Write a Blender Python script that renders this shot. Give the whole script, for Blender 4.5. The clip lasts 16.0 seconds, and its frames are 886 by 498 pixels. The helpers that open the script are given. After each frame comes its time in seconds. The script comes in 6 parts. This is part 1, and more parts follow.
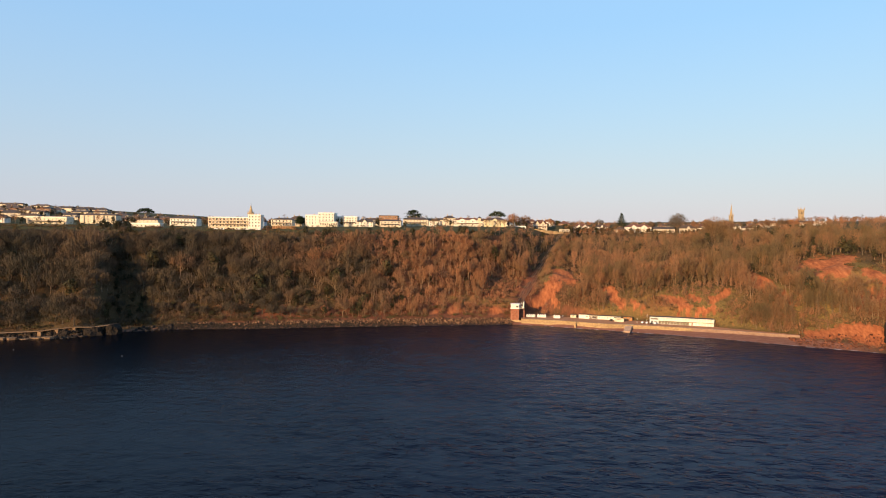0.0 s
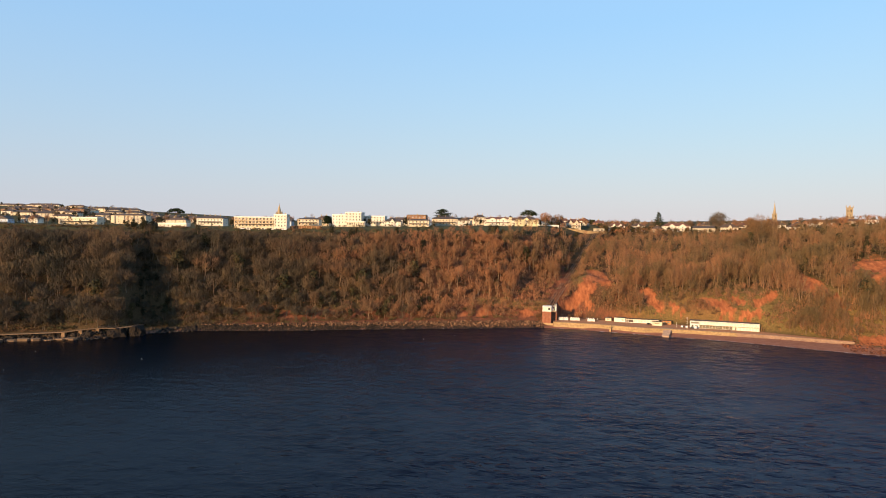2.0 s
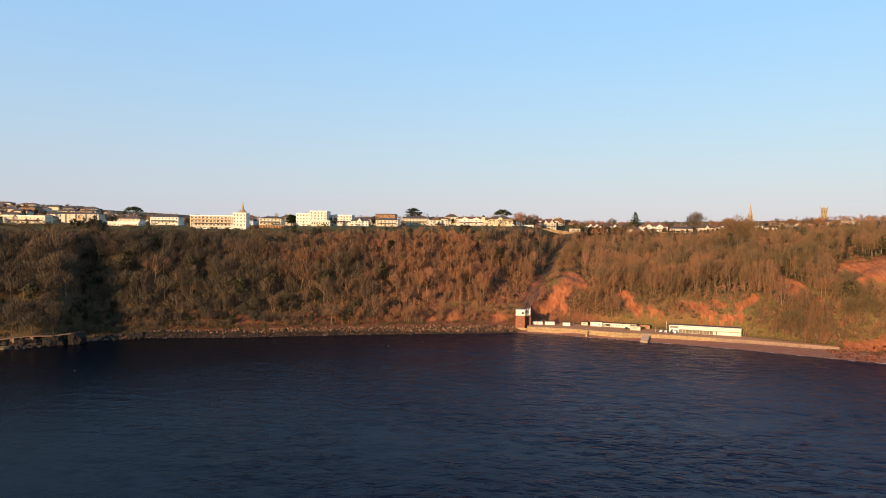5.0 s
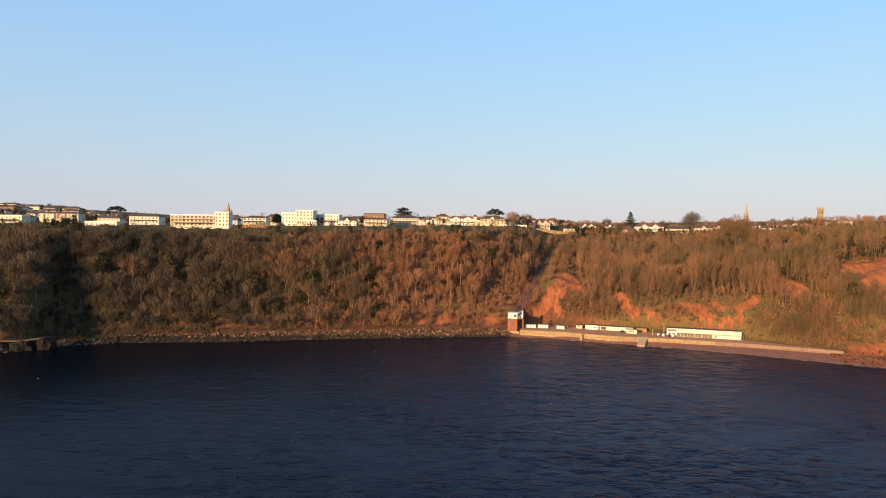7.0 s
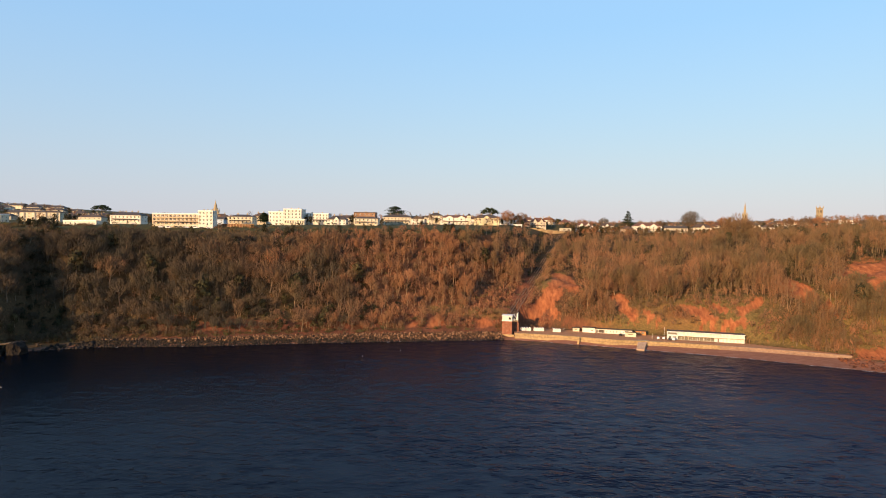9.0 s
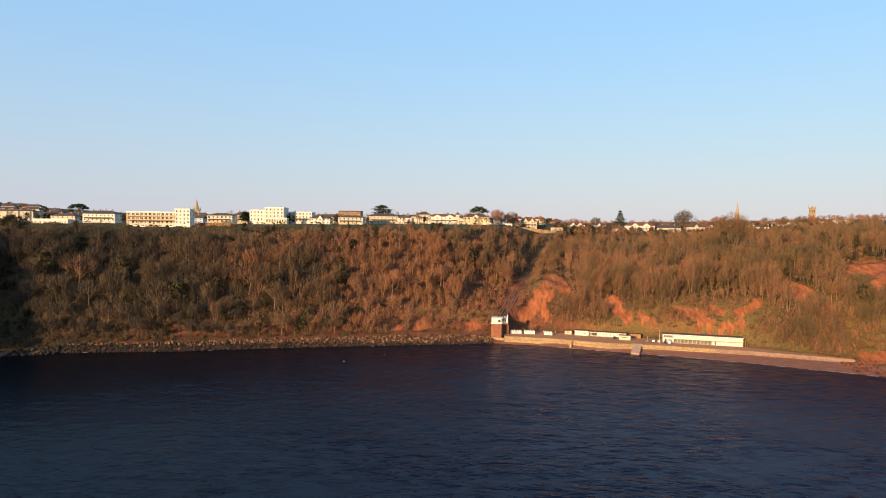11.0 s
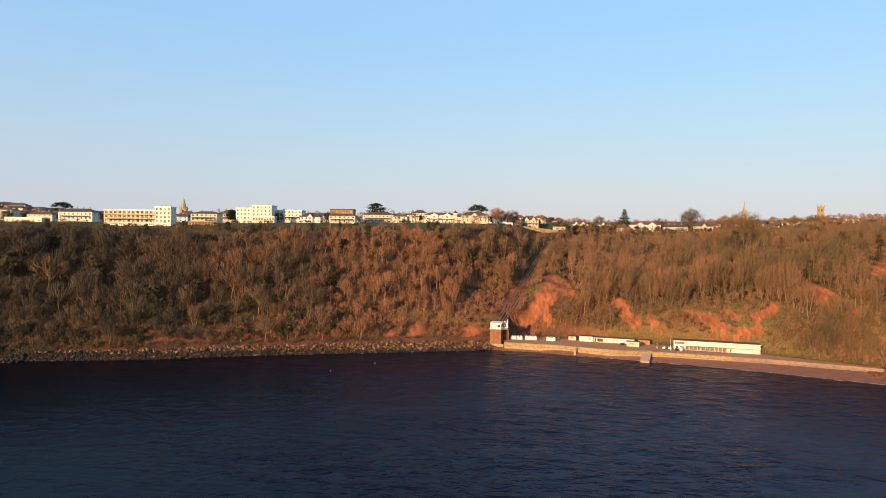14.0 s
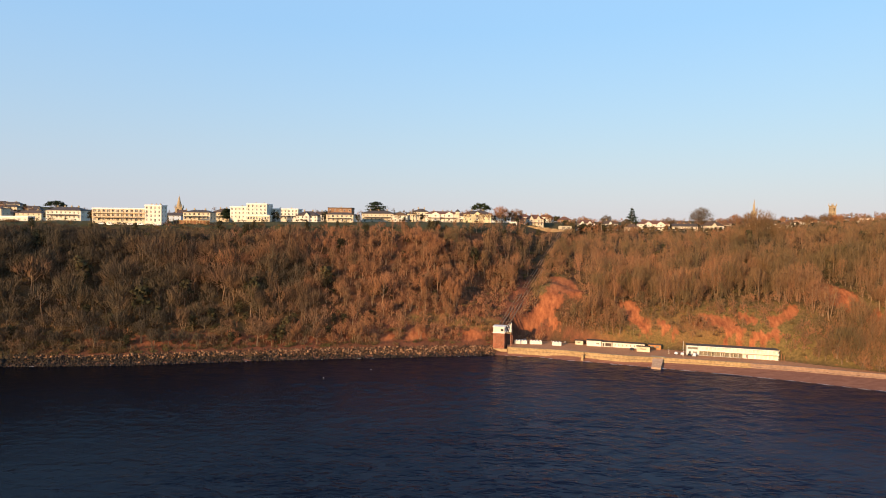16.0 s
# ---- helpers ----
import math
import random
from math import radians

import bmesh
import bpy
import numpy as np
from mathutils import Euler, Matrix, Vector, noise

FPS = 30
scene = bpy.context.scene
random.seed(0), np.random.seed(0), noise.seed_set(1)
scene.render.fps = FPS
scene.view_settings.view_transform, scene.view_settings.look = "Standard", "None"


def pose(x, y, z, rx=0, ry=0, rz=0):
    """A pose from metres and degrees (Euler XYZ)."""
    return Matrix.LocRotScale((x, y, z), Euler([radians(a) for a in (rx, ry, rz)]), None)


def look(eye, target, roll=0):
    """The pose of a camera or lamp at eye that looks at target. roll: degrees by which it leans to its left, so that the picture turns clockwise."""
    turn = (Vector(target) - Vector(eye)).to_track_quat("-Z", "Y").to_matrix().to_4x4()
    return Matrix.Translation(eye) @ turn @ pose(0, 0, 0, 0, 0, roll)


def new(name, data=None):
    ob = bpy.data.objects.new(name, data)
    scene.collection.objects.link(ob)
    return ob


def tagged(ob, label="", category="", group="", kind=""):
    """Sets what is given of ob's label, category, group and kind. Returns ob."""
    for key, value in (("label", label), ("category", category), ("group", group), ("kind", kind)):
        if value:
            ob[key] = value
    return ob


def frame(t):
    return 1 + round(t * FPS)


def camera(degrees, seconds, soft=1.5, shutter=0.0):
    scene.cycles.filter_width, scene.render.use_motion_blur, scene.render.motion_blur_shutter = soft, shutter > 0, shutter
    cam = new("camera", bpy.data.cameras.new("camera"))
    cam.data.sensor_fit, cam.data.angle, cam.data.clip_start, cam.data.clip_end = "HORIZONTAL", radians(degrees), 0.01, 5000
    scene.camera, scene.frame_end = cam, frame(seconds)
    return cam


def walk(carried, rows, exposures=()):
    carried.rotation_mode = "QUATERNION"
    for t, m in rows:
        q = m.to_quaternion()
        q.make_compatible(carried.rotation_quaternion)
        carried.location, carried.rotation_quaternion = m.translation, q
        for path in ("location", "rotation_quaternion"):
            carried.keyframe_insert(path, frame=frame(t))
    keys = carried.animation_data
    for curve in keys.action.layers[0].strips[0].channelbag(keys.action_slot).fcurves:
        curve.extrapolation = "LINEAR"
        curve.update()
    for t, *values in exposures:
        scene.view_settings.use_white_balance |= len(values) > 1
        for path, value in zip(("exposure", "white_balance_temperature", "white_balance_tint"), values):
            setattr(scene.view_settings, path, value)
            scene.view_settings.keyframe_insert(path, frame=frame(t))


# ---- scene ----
cam = camera(69.7, 16.0, soft=1.0)
PATH = [
    (0, (-0.336, -1.207, 75.083), (-0.452, 0.789, 75.025), 0.8),
    (0.5, (0.208, 3.129, 75.059), (0.06, 5.122, 75.0), 0.8),
    (1, (0.749, 7.466, 75.018), (0.552, 9.456, 74.958), 0.8),
    (1.5, (1.306, 11.79, 74.964), (1.09, 13.777, 74.904), 0.7),
    (2, (1.887, 16.196, 74.904), (1.668, 18.183, 74.844), 0.7),
    (2.5, (2.511, 20.704, 74.844), (2.298, 22.691, 74.784), 0.8),
    (3, (3.16, 25.282, 74.783), (2.967, 27.272, 74.723), 0.8),
    (3.5, (3.822, 29.929, 74.728), (3.646, 31.92, 74.669), 0.8),
    (4, (4.473, 34.53, 74.65), (4.309, 36.522, 74.592), 0.8),
    (6.5, (7.346, 56.992, 73.607), (7.212, 58.987, 73.552), 0.8),
    (7, (7.879, 61.385, 73.514), (7.749, 63.38, 73.46), 0.8),
    (7.5, (8.395, 65.757, 73.44), (8.269, 67.753, 73.386), 0.8),
    (8, (8.892, 70.147, 73.369), (8.77, 72.143, 73.315), 0.8),
    (8.5, (9.363, 74.574, 73.274), (9.243, 76.57, 73.22), 0.8),
    (11, (11.619, 97.046, 72.143), (11.529, 99.044, 72.091), 0.8),
    (11.5, (11.981, 101.501, 72.042), (11.903, 103.499, 71.991), 0.8),
    (12, (12.283, 105.973, 71.954), (12.207, 107.971, 71.903), 0.8),
    (12.5, (12.554, 110.498, 71.87), (12.477, 112.495, 71.82), 0.7),
    (13, (12.842, 115.036, 71.777), (12.763, 117.033, 71.725), 0.8),
    (13.5, (13.179, 119.579, 71.683), (13.095, 121.576, 71.631), 0.8),
    (14, (13.556, 124.127, 71.598), (13.464, 126.124, 71.546), 0.8),
    (14.5, (13.95, 128.706, 71.519), (13.852, 130.703, 71.466), 0.7),
    (15, (14.359, 133.295, 71.452), (14.257, 135.291, 71.399), 0.8),
    (15.5, (14.783, 137.847, 71.4), (14.678, 139.843, 71.347), 0.8),
    (16, (15.208, 142.362, 71.364), (15.101, 144.359, 71.311), 0.8),
]

# exposure of the film camera, held all along
walk(cam, [(t, look(eye, target, roll)) for t, eye, target, roll in PATH], exposures=[(0, 1.0), (16, 1.0)])

# ---- light: a low winter sun from the open sea, behind and to one side ----
SUN_FROM = Vector((-0.55, -0.835, 0.0)).normalized()
SUN_HEIGHT = radians(13)
world = bpy.data.worlds.new("sky")
scene.world = world
world.use_nodes = True
wn = world.node_tree.nodes
sky = wn.new("ShaderNodeTexSky")
sky.sky_type = "NISHITA"
sky.sun_disc = False
sky.sun_elevation = SUN_HEIGHT
sky.sun_rotation = math.atan2(SUN_FROM.x, SUN_FROM.y)
sky.altitude = 0
sky.air_density, sky.dust_density, sky.ozone_density = 2.5, 0.0, 8.0
wn["Background"].inputs["Strength"].default_value = 0.12
# thin sea haze evens out the clear sky
haze = wn.new("ShaderNodeMix")
haze.data_type = "RGBA"
haze.inputs[0].default_value = 0.66
# paler and greyer towards the horizon
tc = wn.new("ShaderNodeTexCoord")
up = wn.new("ShaderNodeSeparateXYZ")
pale = wn.new("ShaderNodeValToRGB")
hazes = pale.color_ramp.elements
hazes[0].position, hazes[0].color = 0.0, (0.282, 0.330, 0.398, 1)
hazes[1].position, hazes[1].color = 0.3, (0.182, 0.295, 0.465, 1)
hazes.new(0.1).color = (0.25, 0.318, 0.432, 1)
tenfold = wn.new("ShaderNodeVectorMath")
tenfold.operation = "SCALE"
tenfold.inputs["Scale"].default_value = 10.0
world.node_tree.links.new(tc.outputs["Generated"], up.inputs[0])
world.node_tree.links.new(up.outputs["Z"], pale.inputs[0])
world.node_tree.links.new(pale.outputs[0], tenfold.inputs[0])
world.node_tree.links.new(tenfold.outputs[0], haze.inputs[7])
world.node_tree.links.new(sky.outputs[0], haze.inputs[6])
world.node_tree.links.new(haze.outputs[2], wn["Background"].inputs["Color"])
lamp = bpy.data.lights.new("sun", "SUN")
lamp.energy, lamp.angle, lamp.color = 4.3, radians(0.6), (1.0, 0.65, 0.34)
sun = new("sun", lamp)
sun.matrix_world = look((0, 0, 300), Vector((0, 0, 300)) - (SUN_FROM * math.cos(SUN_HEIGHT) + Vector((0, 0, math.sin(SUN_HEIGHT)))))

# ---- materials ----
def nodes_of(name, rough=0.8, metal=0.0, spec=0.5):
    m = bpy.data.materials.new(name)
    m.use_nodes = True
    nt = m.node_tree
    b = nt.nodes["Principled BSDF"]
    b.inputs["Roughness"].default_value = rough
    b.inputs["Metallic"].default_value = metal
    b.inputs["Specular IOR Level"].default_value = spec
    return m, nt, b


def node(nt, kind, **values):
    n = nt.nodes.new(kind)
    for key, value in values.items():
        n.inputs[key].default_value = value
    return n


def noise_of(nt, scale, detail=4.0, rough=0.55, stretch=None, coords="Object"):
    tc = nt.nodes.new("ShaderNodeTexCoord")
    n = node(nt, "ShaderNodeTexNoise", Scale=scale, Detail=detail, Roughness=rough)
    if stretch:
        mp = nt.nodes.new("ShaderNodeMapping")
        mp.inputs["Scale"].default_value = stretch
        nt.links.new(tc.outputs[coords], mp.inputs["Vector"])
        nt.links.new(mp.outputs[0], n.inputs["Vector"])
    else:
        nt.links.new(tc.outputs[coords], n.inputs["Vector"])
    return n.outputs["Fac"]


def ramp(nt, fac, *stops):
    r = nt.nodes.new("ShaderNodeValToRGB")
    e = r.color_ramp.elements
    while len(e) < len(stops):
        e.new(0.5)
    for el, (p, c) in zip(e, stops):
        el.position, el.color = p, (*c, 1)
    nt.links.new(fac, r.inputs[0])
    return r.outputs[0]


def mix(nt, fac, a, b, mode="MIX"):
    n = nt.nodes.new("ShaderNodeMix")
    n.data_type, n.blend_type = "RGBA", mode
    for sock, v in ((n.inputs[0], fac), (n.inputs[6], a), (n.inputs[7], b)):
        if isinstance(v, bpy.types.NodeSocket):
            nt.links.new(v, sock)
        elif isinstance(v, (int, float)):
            sock.default_value = v
        else:
            sock.default_value = (*v, 1)
    return n.outputs[2]


def bump(nt, b, height, strength=0.4, distance=0.1):
    n = node(nt, "ShaderNodeBump", Strength=strength, Distance=distance)
    nt.links.new(height, n.inputs["Height"])
    nt.links.new(n.outputs[0], b.inputs["Normal"])


def plain(name, c, rough=0.8, var=0.25, fine=3.0, coarse=0.4, metal=0.0, relief=0.0, spec=0.4):
    """A worn surface: one colour with fine grain and broad stains, each object a little different."""
    m, nt, b = nodes_of(name, rough, metal, spec)
    dark = tuple(v * (1 - var) for v in c)
    lite = tuple(min(1, v * (1 + var * 0.6)) for v in c)
    f = noise_of(nt, fine, 5)
    col = ramp(nt, f, (0.3, dark), (0.7, lite))
    stain = ramp(nt, noise_of(nt, coarse, 3), (0.35, (0.72, 0.70, 0.66)), (0.65, (1, 1, 1)))
    col = mix(nt, 0.6, col, stain, "MULTIPLY")
    info = nt.nodes.new("ShaderNodeObjectInfo")
    each = ramp(nt, info.outputs["Random"], (0, (0.86, 0.86, 0.87)), (1, (1, 1, 1)))
    nt.links.new(mix(nt, 1.0, col, each, "MULTIPLY"), b.inputs["Base Color"])
    if relief:
        bump(nt, b, f, 0.5, relief)
    return m


def attr(nt, name):
    a = nt.nodes.new("ShaderNodeAttribute")
    a.attribute_name = name
    return a.outputs["Fac"]


def foliage(name, stops, rough=0.85, trans=0.0):
    """Twigs, bark or leaves: the tint attribute sets each tree apart, the island noise each twig."""
    m, nt, b = nodes_of(name, rough, 0.0, 0.15)
    col = ramp(nt, attr(nt, "tint"), *stops)
    geo = nt.nodes.new("ShaderNodeNewGeometry")
    isl = ramp(nt, geo.outputs["Random Per Island"], (0, (0.85, 0.85, 0.85)), (1, (1.12, 1.1, 1.08)))
    col = mix(nt, 1.0, col, isl, "MULTIPLY")
    patch = ramp(nt, noise_of(nt, 0.03, 3), (0.35, (0.8, 0.85, 0.8)), (0.65, (1.1, 1.0, 0.95)))
    nt.links.new(mix(nt, 1.0, col, patch, "MULTIPLY"), b.inputs["Base Color"])
    return m


def sea_material():
    """Dark water with low swell and short, steep-fronted wind waves that come and go in patches."""
    m, nt, b = nodes_of("sea_water", 0.27, 0.0, 0.145)
    # colour and specular drop to the left, standing in for the dark cliff's reflection
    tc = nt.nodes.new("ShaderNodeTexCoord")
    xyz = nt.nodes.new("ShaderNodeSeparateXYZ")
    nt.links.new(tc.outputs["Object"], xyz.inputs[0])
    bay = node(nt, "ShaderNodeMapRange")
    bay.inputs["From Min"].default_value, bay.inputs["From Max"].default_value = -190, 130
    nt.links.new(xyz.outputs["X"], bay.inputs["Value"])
    sea_light = mix(nt, 0.3, bay.outputs[0], noise_of(nt, 0.009, 3, 0.5))
    nt.links.new(ramp(nt, sea_light, (0.15, (0.0007, 0.0021, 0.0048)), (0.85, (0.0034, 0.0054, 0.0180))), b.inputs["Base Color"])
    b.inputs["IOR"].default_value = 1.33
    nt.links.new(ramp(nt, sea_light, (0.15, (0.064, 0.064, 0.064)), (0.75, (0.15, 0.15, 0.15))), b.inputs["Specular IOR Level"])

    def calc(kind, a, c):
        n = nt.nodes.new("ShaderNodeMath")
        n.operation = kind
        for sock, v in zip(n.inputs, (a, c)):
            if isinstance(v, (int, float)):
                sock.default_value = v
            else:
                nt.links.new(v, sock)
        return n.outputs[0]

    def wavelets(length, turn, warp):
        tc = nt.nodes.new("ShaderNodeTexCoord")
        mp = nt.nodes.new("ShaderNodeMapping")
        mp.inputs["Rotation"].default_value = (0, 0, radians(turn))
        mp.inputs["Scale"].default_value = (0.55, 1, 1)
        w = node(nt, "ShaderNodeTexWave", Scale=0.314 / length, Distortion=warp, Detail=3.0)
        w.inputs["Detail Scale"].default_value = 2.6
        w.wave_type, w.bands_direction, w.wave_profile = "BANDS", "Y", "SAW"
        nt.links.new(tc.outputs["Object"], mp.inputs["Vector"])
        nt.links.new(mp.outputs[0], w.inputs["Vector"])
        return w.outputs["Fac"]

    # calmer in the lee of the headland
    lee = calc("ADD", calc("MULTIPLY", bay.outputs[0], 0.85), 0.15)
    broad = noise_of(nt, 0.025, 3, 0.5, (1.0, 1.9, 1.0))
    swell = noise_of(nt, 0.13, 4, 0.55, (1.0, 1.7, 1.0))
    chop = noise_of(nt, 0.7, 3, 0.55, (1.0, 1.6, 1.0))
    gust = ramp(nt, noise_of(nt, 0.012, 4, 0.65, (1.0, 1.8, 1.0)), (0.32, (0.15, 0.15, 0.15)), (0.62, (1, 1, 1)))
    spots = ramp(nt, noise_of(nt, 0.11, 3, 0.6, (1.0, 1.5, 1.0)), (0.4, (0, 0, 0)), (0.62, (1, 1, 1)))
    short = calc("MULTIPLY", calc("ADD", calc("MULTIPLY", wavelets(6.5, 12, 11.0), 0.9), calc("MULTIPLY", wavelets(3.8, -9, 9.0), 0.35)), calc("MULTIPLY", calc("MULTIPLY", gust, spots), lee))
    h = calc("ADD", calc("ADD", calc("MULTIPLY", broad, 0.1), calc("MULTIPLY", swell, 0.08)), calc("ADD", calc("MULTIPLY", chop, 0.04), short))
    n = node(nt, "ShaderNodeBump", Strength=1.0, Distance=1.0)
    nt.links.new(h, n.inputs["Height"])
    nt.links.new(n.outputs[0], b.inputs["Normal"])
    return m


def ground_material():
    """Leaf litter and brambles on the slopes, red sandstone where bare, turf on the downs, red shingle on the beach."""
    m, nt, b = nodes_of("hillside", 0.95, 0.0, 0.1)
    n1, n2, n3 = noise_of(nt, 0.9, 6, 0.65), noise_of(nt, 0.06, 4), noise_of(nt, 0.42, 6, 0.66, (1, 0.35, 0.4))
    litter = mix(nt, n2, ramp(nt, n1, (0.3, (0.036, 0.022, 0.012)), (0.7, (0.115, 0.066, 0.034))), ramp(nt, n1, (0.3, (0.026, 0.021, 0.01)), (0.7, (0.08, 0.056, 0.025))))
    rock = ramp(nt, n3, (0.28, (0.13, 0.044, 0.021)), (0.46, (0.25, 0.082, 0.034)), (0.74, (0.42, 0.16, 0.065)))
    rock = mix(nt, 0.5, rock, ramp(nt, n1, (0.35, (0.7, 0.66, 0.62)), (0.65, (1, 1, 1))), "MULTIPLY")
    turf = ramp(nt, n1, (0.3, (0.038, 0.036, 0.016)), (0.7, (0.078, 0.068, 0.028)))
    shingle = ramp(nt, noise_of(nt, 0.5, 6, 0.7, (0.4, 1.4, 1)), (0.3, (0.14, 0.058, 0.037)), (0.7, (0.25, 0.12, 0.08)))
    edge = nt.nodes.new("ShaderNodeMath")
    edge.operation = "MULTIPLY_ADD"
    nt.links.new(noise_of(nt, 0.45, 8, 0.78, (1, 0.6, 0.6)), edge.inputs[0])
    edge.inputs[1].default_value = 2.6
    nt.links.new(attr(nt, "bare"), edge.inputs[2])
    half = nt.nodes.new("ShaderNodeMath")
    half.operation = "MULTIPLY"
    nt.links.new(edge.outputs[0], half.inputs[0])
    half.inputs[1].default_value = 0.5
    torn = ramp(nt, half.outputs[0], (0.74, (0, 0, 0)), (0.86, (0.68, 0.68, 0.68)), (1.05, (1, 1, 1)))
    soil = ramp(nt, n3, (0.3, (0.09, 0.034, 0.019)), (0.7, (0.21, 0.076, 0.038)))
    litter = mix(nt, attr(nt, "soil"), litter, soil)
    moss = ramp(nt, n1, (0.3, (0.08, 0.062, 0.022)), (0.7, (0.25, 0.165, 0.05)))
    litter = mix(nt, attr(nt, "green"), litter, moss)
    col = mix(nt, torn, litter, rock)
    col = mix(nt, attr(nt, "turf"), col, turf)
    col = mix(nt, attr(nt, "beach"), col, shingle)
    nt.links.new(col, b.inputs["Base Color"])
    bump(nt, b, n1, 0.8, 0.5)
    return m


def boulder_material(name, a, c):
    m, nt, b = nodes_of(name, 0.9, 0.0, 0.2)
    geo = nt.nodes.new("ShaderNodeNewGeometry")
    col = ramp(nt, geo.outputs["Random Per Island"], (0, a), (0.55, tuple(u * 0.68 + v * 0.32 for u, v in zip(a, c))), (1, c))
    g = noise_of(nt, 1.5, 5, 0.6)
    nt.links.new(mix(nt, 0.7, col, ramp(nt, g, (0.3, (0.55, 0.5, 0.48)), (0.7, (1, 1, 1))), "MULTIPLY"), b.inputs["Base Color"])
    bump(nt, b, g, 0.6, 0.15)
    return m


def brick_material():
    m, nt, b = nodes_of("red_brick", 0.9, 0.0, 0.2)
    tc = nt.nodes.new("ShaderNodeTexCoord")
    mp = nt.nodes.new("ShaderNodeMapping")
    mp.inputs["Rotation"].default_value = (radians(90), 0, 0)
    br = node(nt, "ShaderNodeTexBrick", Scale=2.0)
    br.inputs["Color1"].default_value = (0.23, 0.08, 0.043, 1)
    br.inputs["Color2"].default_value = (0.31, 0.115, 0.063, 1)
    br.inputs["Mortar"].default_value = (0.27, 0.17, 0.12, 1)
    nt.links.new(tc.outputs["Object"], mp.inputs["Vector"])
    nt.links.new(mp.outputs[0], br.inputs["Vector"])
    st = ramp(nt, noise_of(nt, 0.5, 4), (0.35, (0.65, 0.6, 0.58)), (0.65, (1, 1, 1)))
    nt.links.new(mix(nt, 0.8, br.outputs["Color"], st, "MULTIPLY"), b.inputs["Base Color"])
    return m


def glass_material():
    m, nt, b = nodes_of("window_glass", 0.08, 0.0, 0.5)
    info = nt.nodes.new("ShaderNodeObjectInfo")
    # panes lightened in colour for the sea and sky they reflect
    nt.links.new(ramp(nt, info.outputs["Random"], (0, (0.025, 0.025, 0.025)), (0.6, (0.07, 0.062, 0.052)), (1, (0.2, 0.17, 0.13))), b.inputs["Base Color"])
    return m


PALEGLASS = plain("sunlit_glazing", (0.24, 0.21, 0.16), 0.2, 0.3, 1.5, 0.5)
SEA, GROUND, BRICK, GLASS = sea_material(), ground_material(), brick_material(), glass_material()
WHITE = plain("white_render", (0.72, 0.68, 0.575), 0.8, 0.1, 2.0, 0.3)
CREAM = plain("cream_render", (0.64, 0.55, 0.40), 0.8, 0.12, 2.0, 0.3)
YELLOW = plain("yellow_render", (0.72, 0.62, 0.38), 0.8, 0.12, 2.0, 0.3)
OCHRE = plain("ochre_brickwork", (0.31, 0.17, 0.095), 0.85, 0.2, 2.0, 0.4)
PALE_BLUE = plain("pale_blue_render", (0.42, 0.50, 0.60), 0.8, 0.12, 2.0, 0.3)
SLATE = plain("dark_slate", (0.07, 0.054, 0.046), 0.75, 0.3, 2.5, 0.5)
REDTILE = plain("red_clay_tile", (0.15, 0.068, 0.045), 0.8, 0.3, 2.5, 0.5)
BROWNTILE = plain("brown_tile", (0.10, 0.066, 0.048), 0.8, 0.3, 2.5, 0.5)
TRIM = plain("white_joinery", (0.78, 0.76, 0.72), 0.5, 0.08)
REDCONCRETE = plain("red_stained_concrete", (0.30, 0.19, 0.13), 0.9, 0.3, 0.8, 0.12, relief=0.05)
STONE = plain("pale_limestone", (0.40, 0.305, 0.18), 0.9, 0.25, 1.2, 0.2, relief=0.1)
CONCRETE = plain("weathered_concrete", (0.37, 0.25, 0.125), 0.9, 0.36, 0.8, 0.12, relief=0.05)
PAVING = plain("promenade_paving", (0.40, 0.175, 0.075), 0.9, 0.25, 0.9, 0.1)
TIMBER = plain("brown_timber", (0.24, 0.11, 0.05), 0.8, 0.3, 2.0, 0.5)
PALETIMBER = plain("pale_timber", (0.52, 0.36, 0.18), 0.8, 0.25, 2.0, 0.5)
JETTY = plain("stained_concrete", (0.20, 0.125, 0.07), 0.9, 0.4, 0.7, 0.15, relief=0.08)
STEEL = plain("dark_steel", (0.08, 0.06, 0.05), 0.6, 0.3, 3.0, 0.6, 0.4)
RUBBER = plain("black_rubber", (0.02, 0.02, 0.02), 0.8, 0.2)
CARWHITE = plain("white_car_paint", (0.75, 0.75, 0.75), 0.25, 0.05)
CARDARK = plain("black_car_paint", (0.02, 0.02, 0.025), 0.25, 0.1)
BUOY = plain("white_buoy_plastic", (0.8, 0.8, 0.78), 0.4, 0.08)
BARK = foliage("bark", ((0, (0.13, 0.10, 0.07)), (0.5, (0.28, 0.185, 0.115)), (0.8, (0.24, 0.16, 0.1)), (1, (0.17, 0.125, 0.08))))
# low tints also carry the dim light of the left slope
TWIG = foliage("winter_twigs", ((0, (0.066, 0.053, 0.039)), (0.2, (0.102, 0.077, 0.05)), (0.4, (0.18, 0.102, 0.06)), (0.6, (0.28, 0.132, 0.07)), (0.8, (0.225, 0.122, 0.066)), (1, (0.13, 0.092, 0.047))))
IVY = foliage("ivy_leaves", ((0, (0.026, 0.026, 0.013)), (0.5, (0.05, 0.044, 0.02)), (1, (0.09, 0.07, 0.03))))
NEEDLES = foliage("dark_needles", ((0, (0.012, 0.022, 0.010)), (1, (0.035, 0.045, 0.018))))
SCRUB = foliage("dead_scrub", ((0, (0.075, 0.044, 0.026)), (0.5, (0.12, 0.075, 0.037)), (1, (0.095, 0.086, 0.034))))
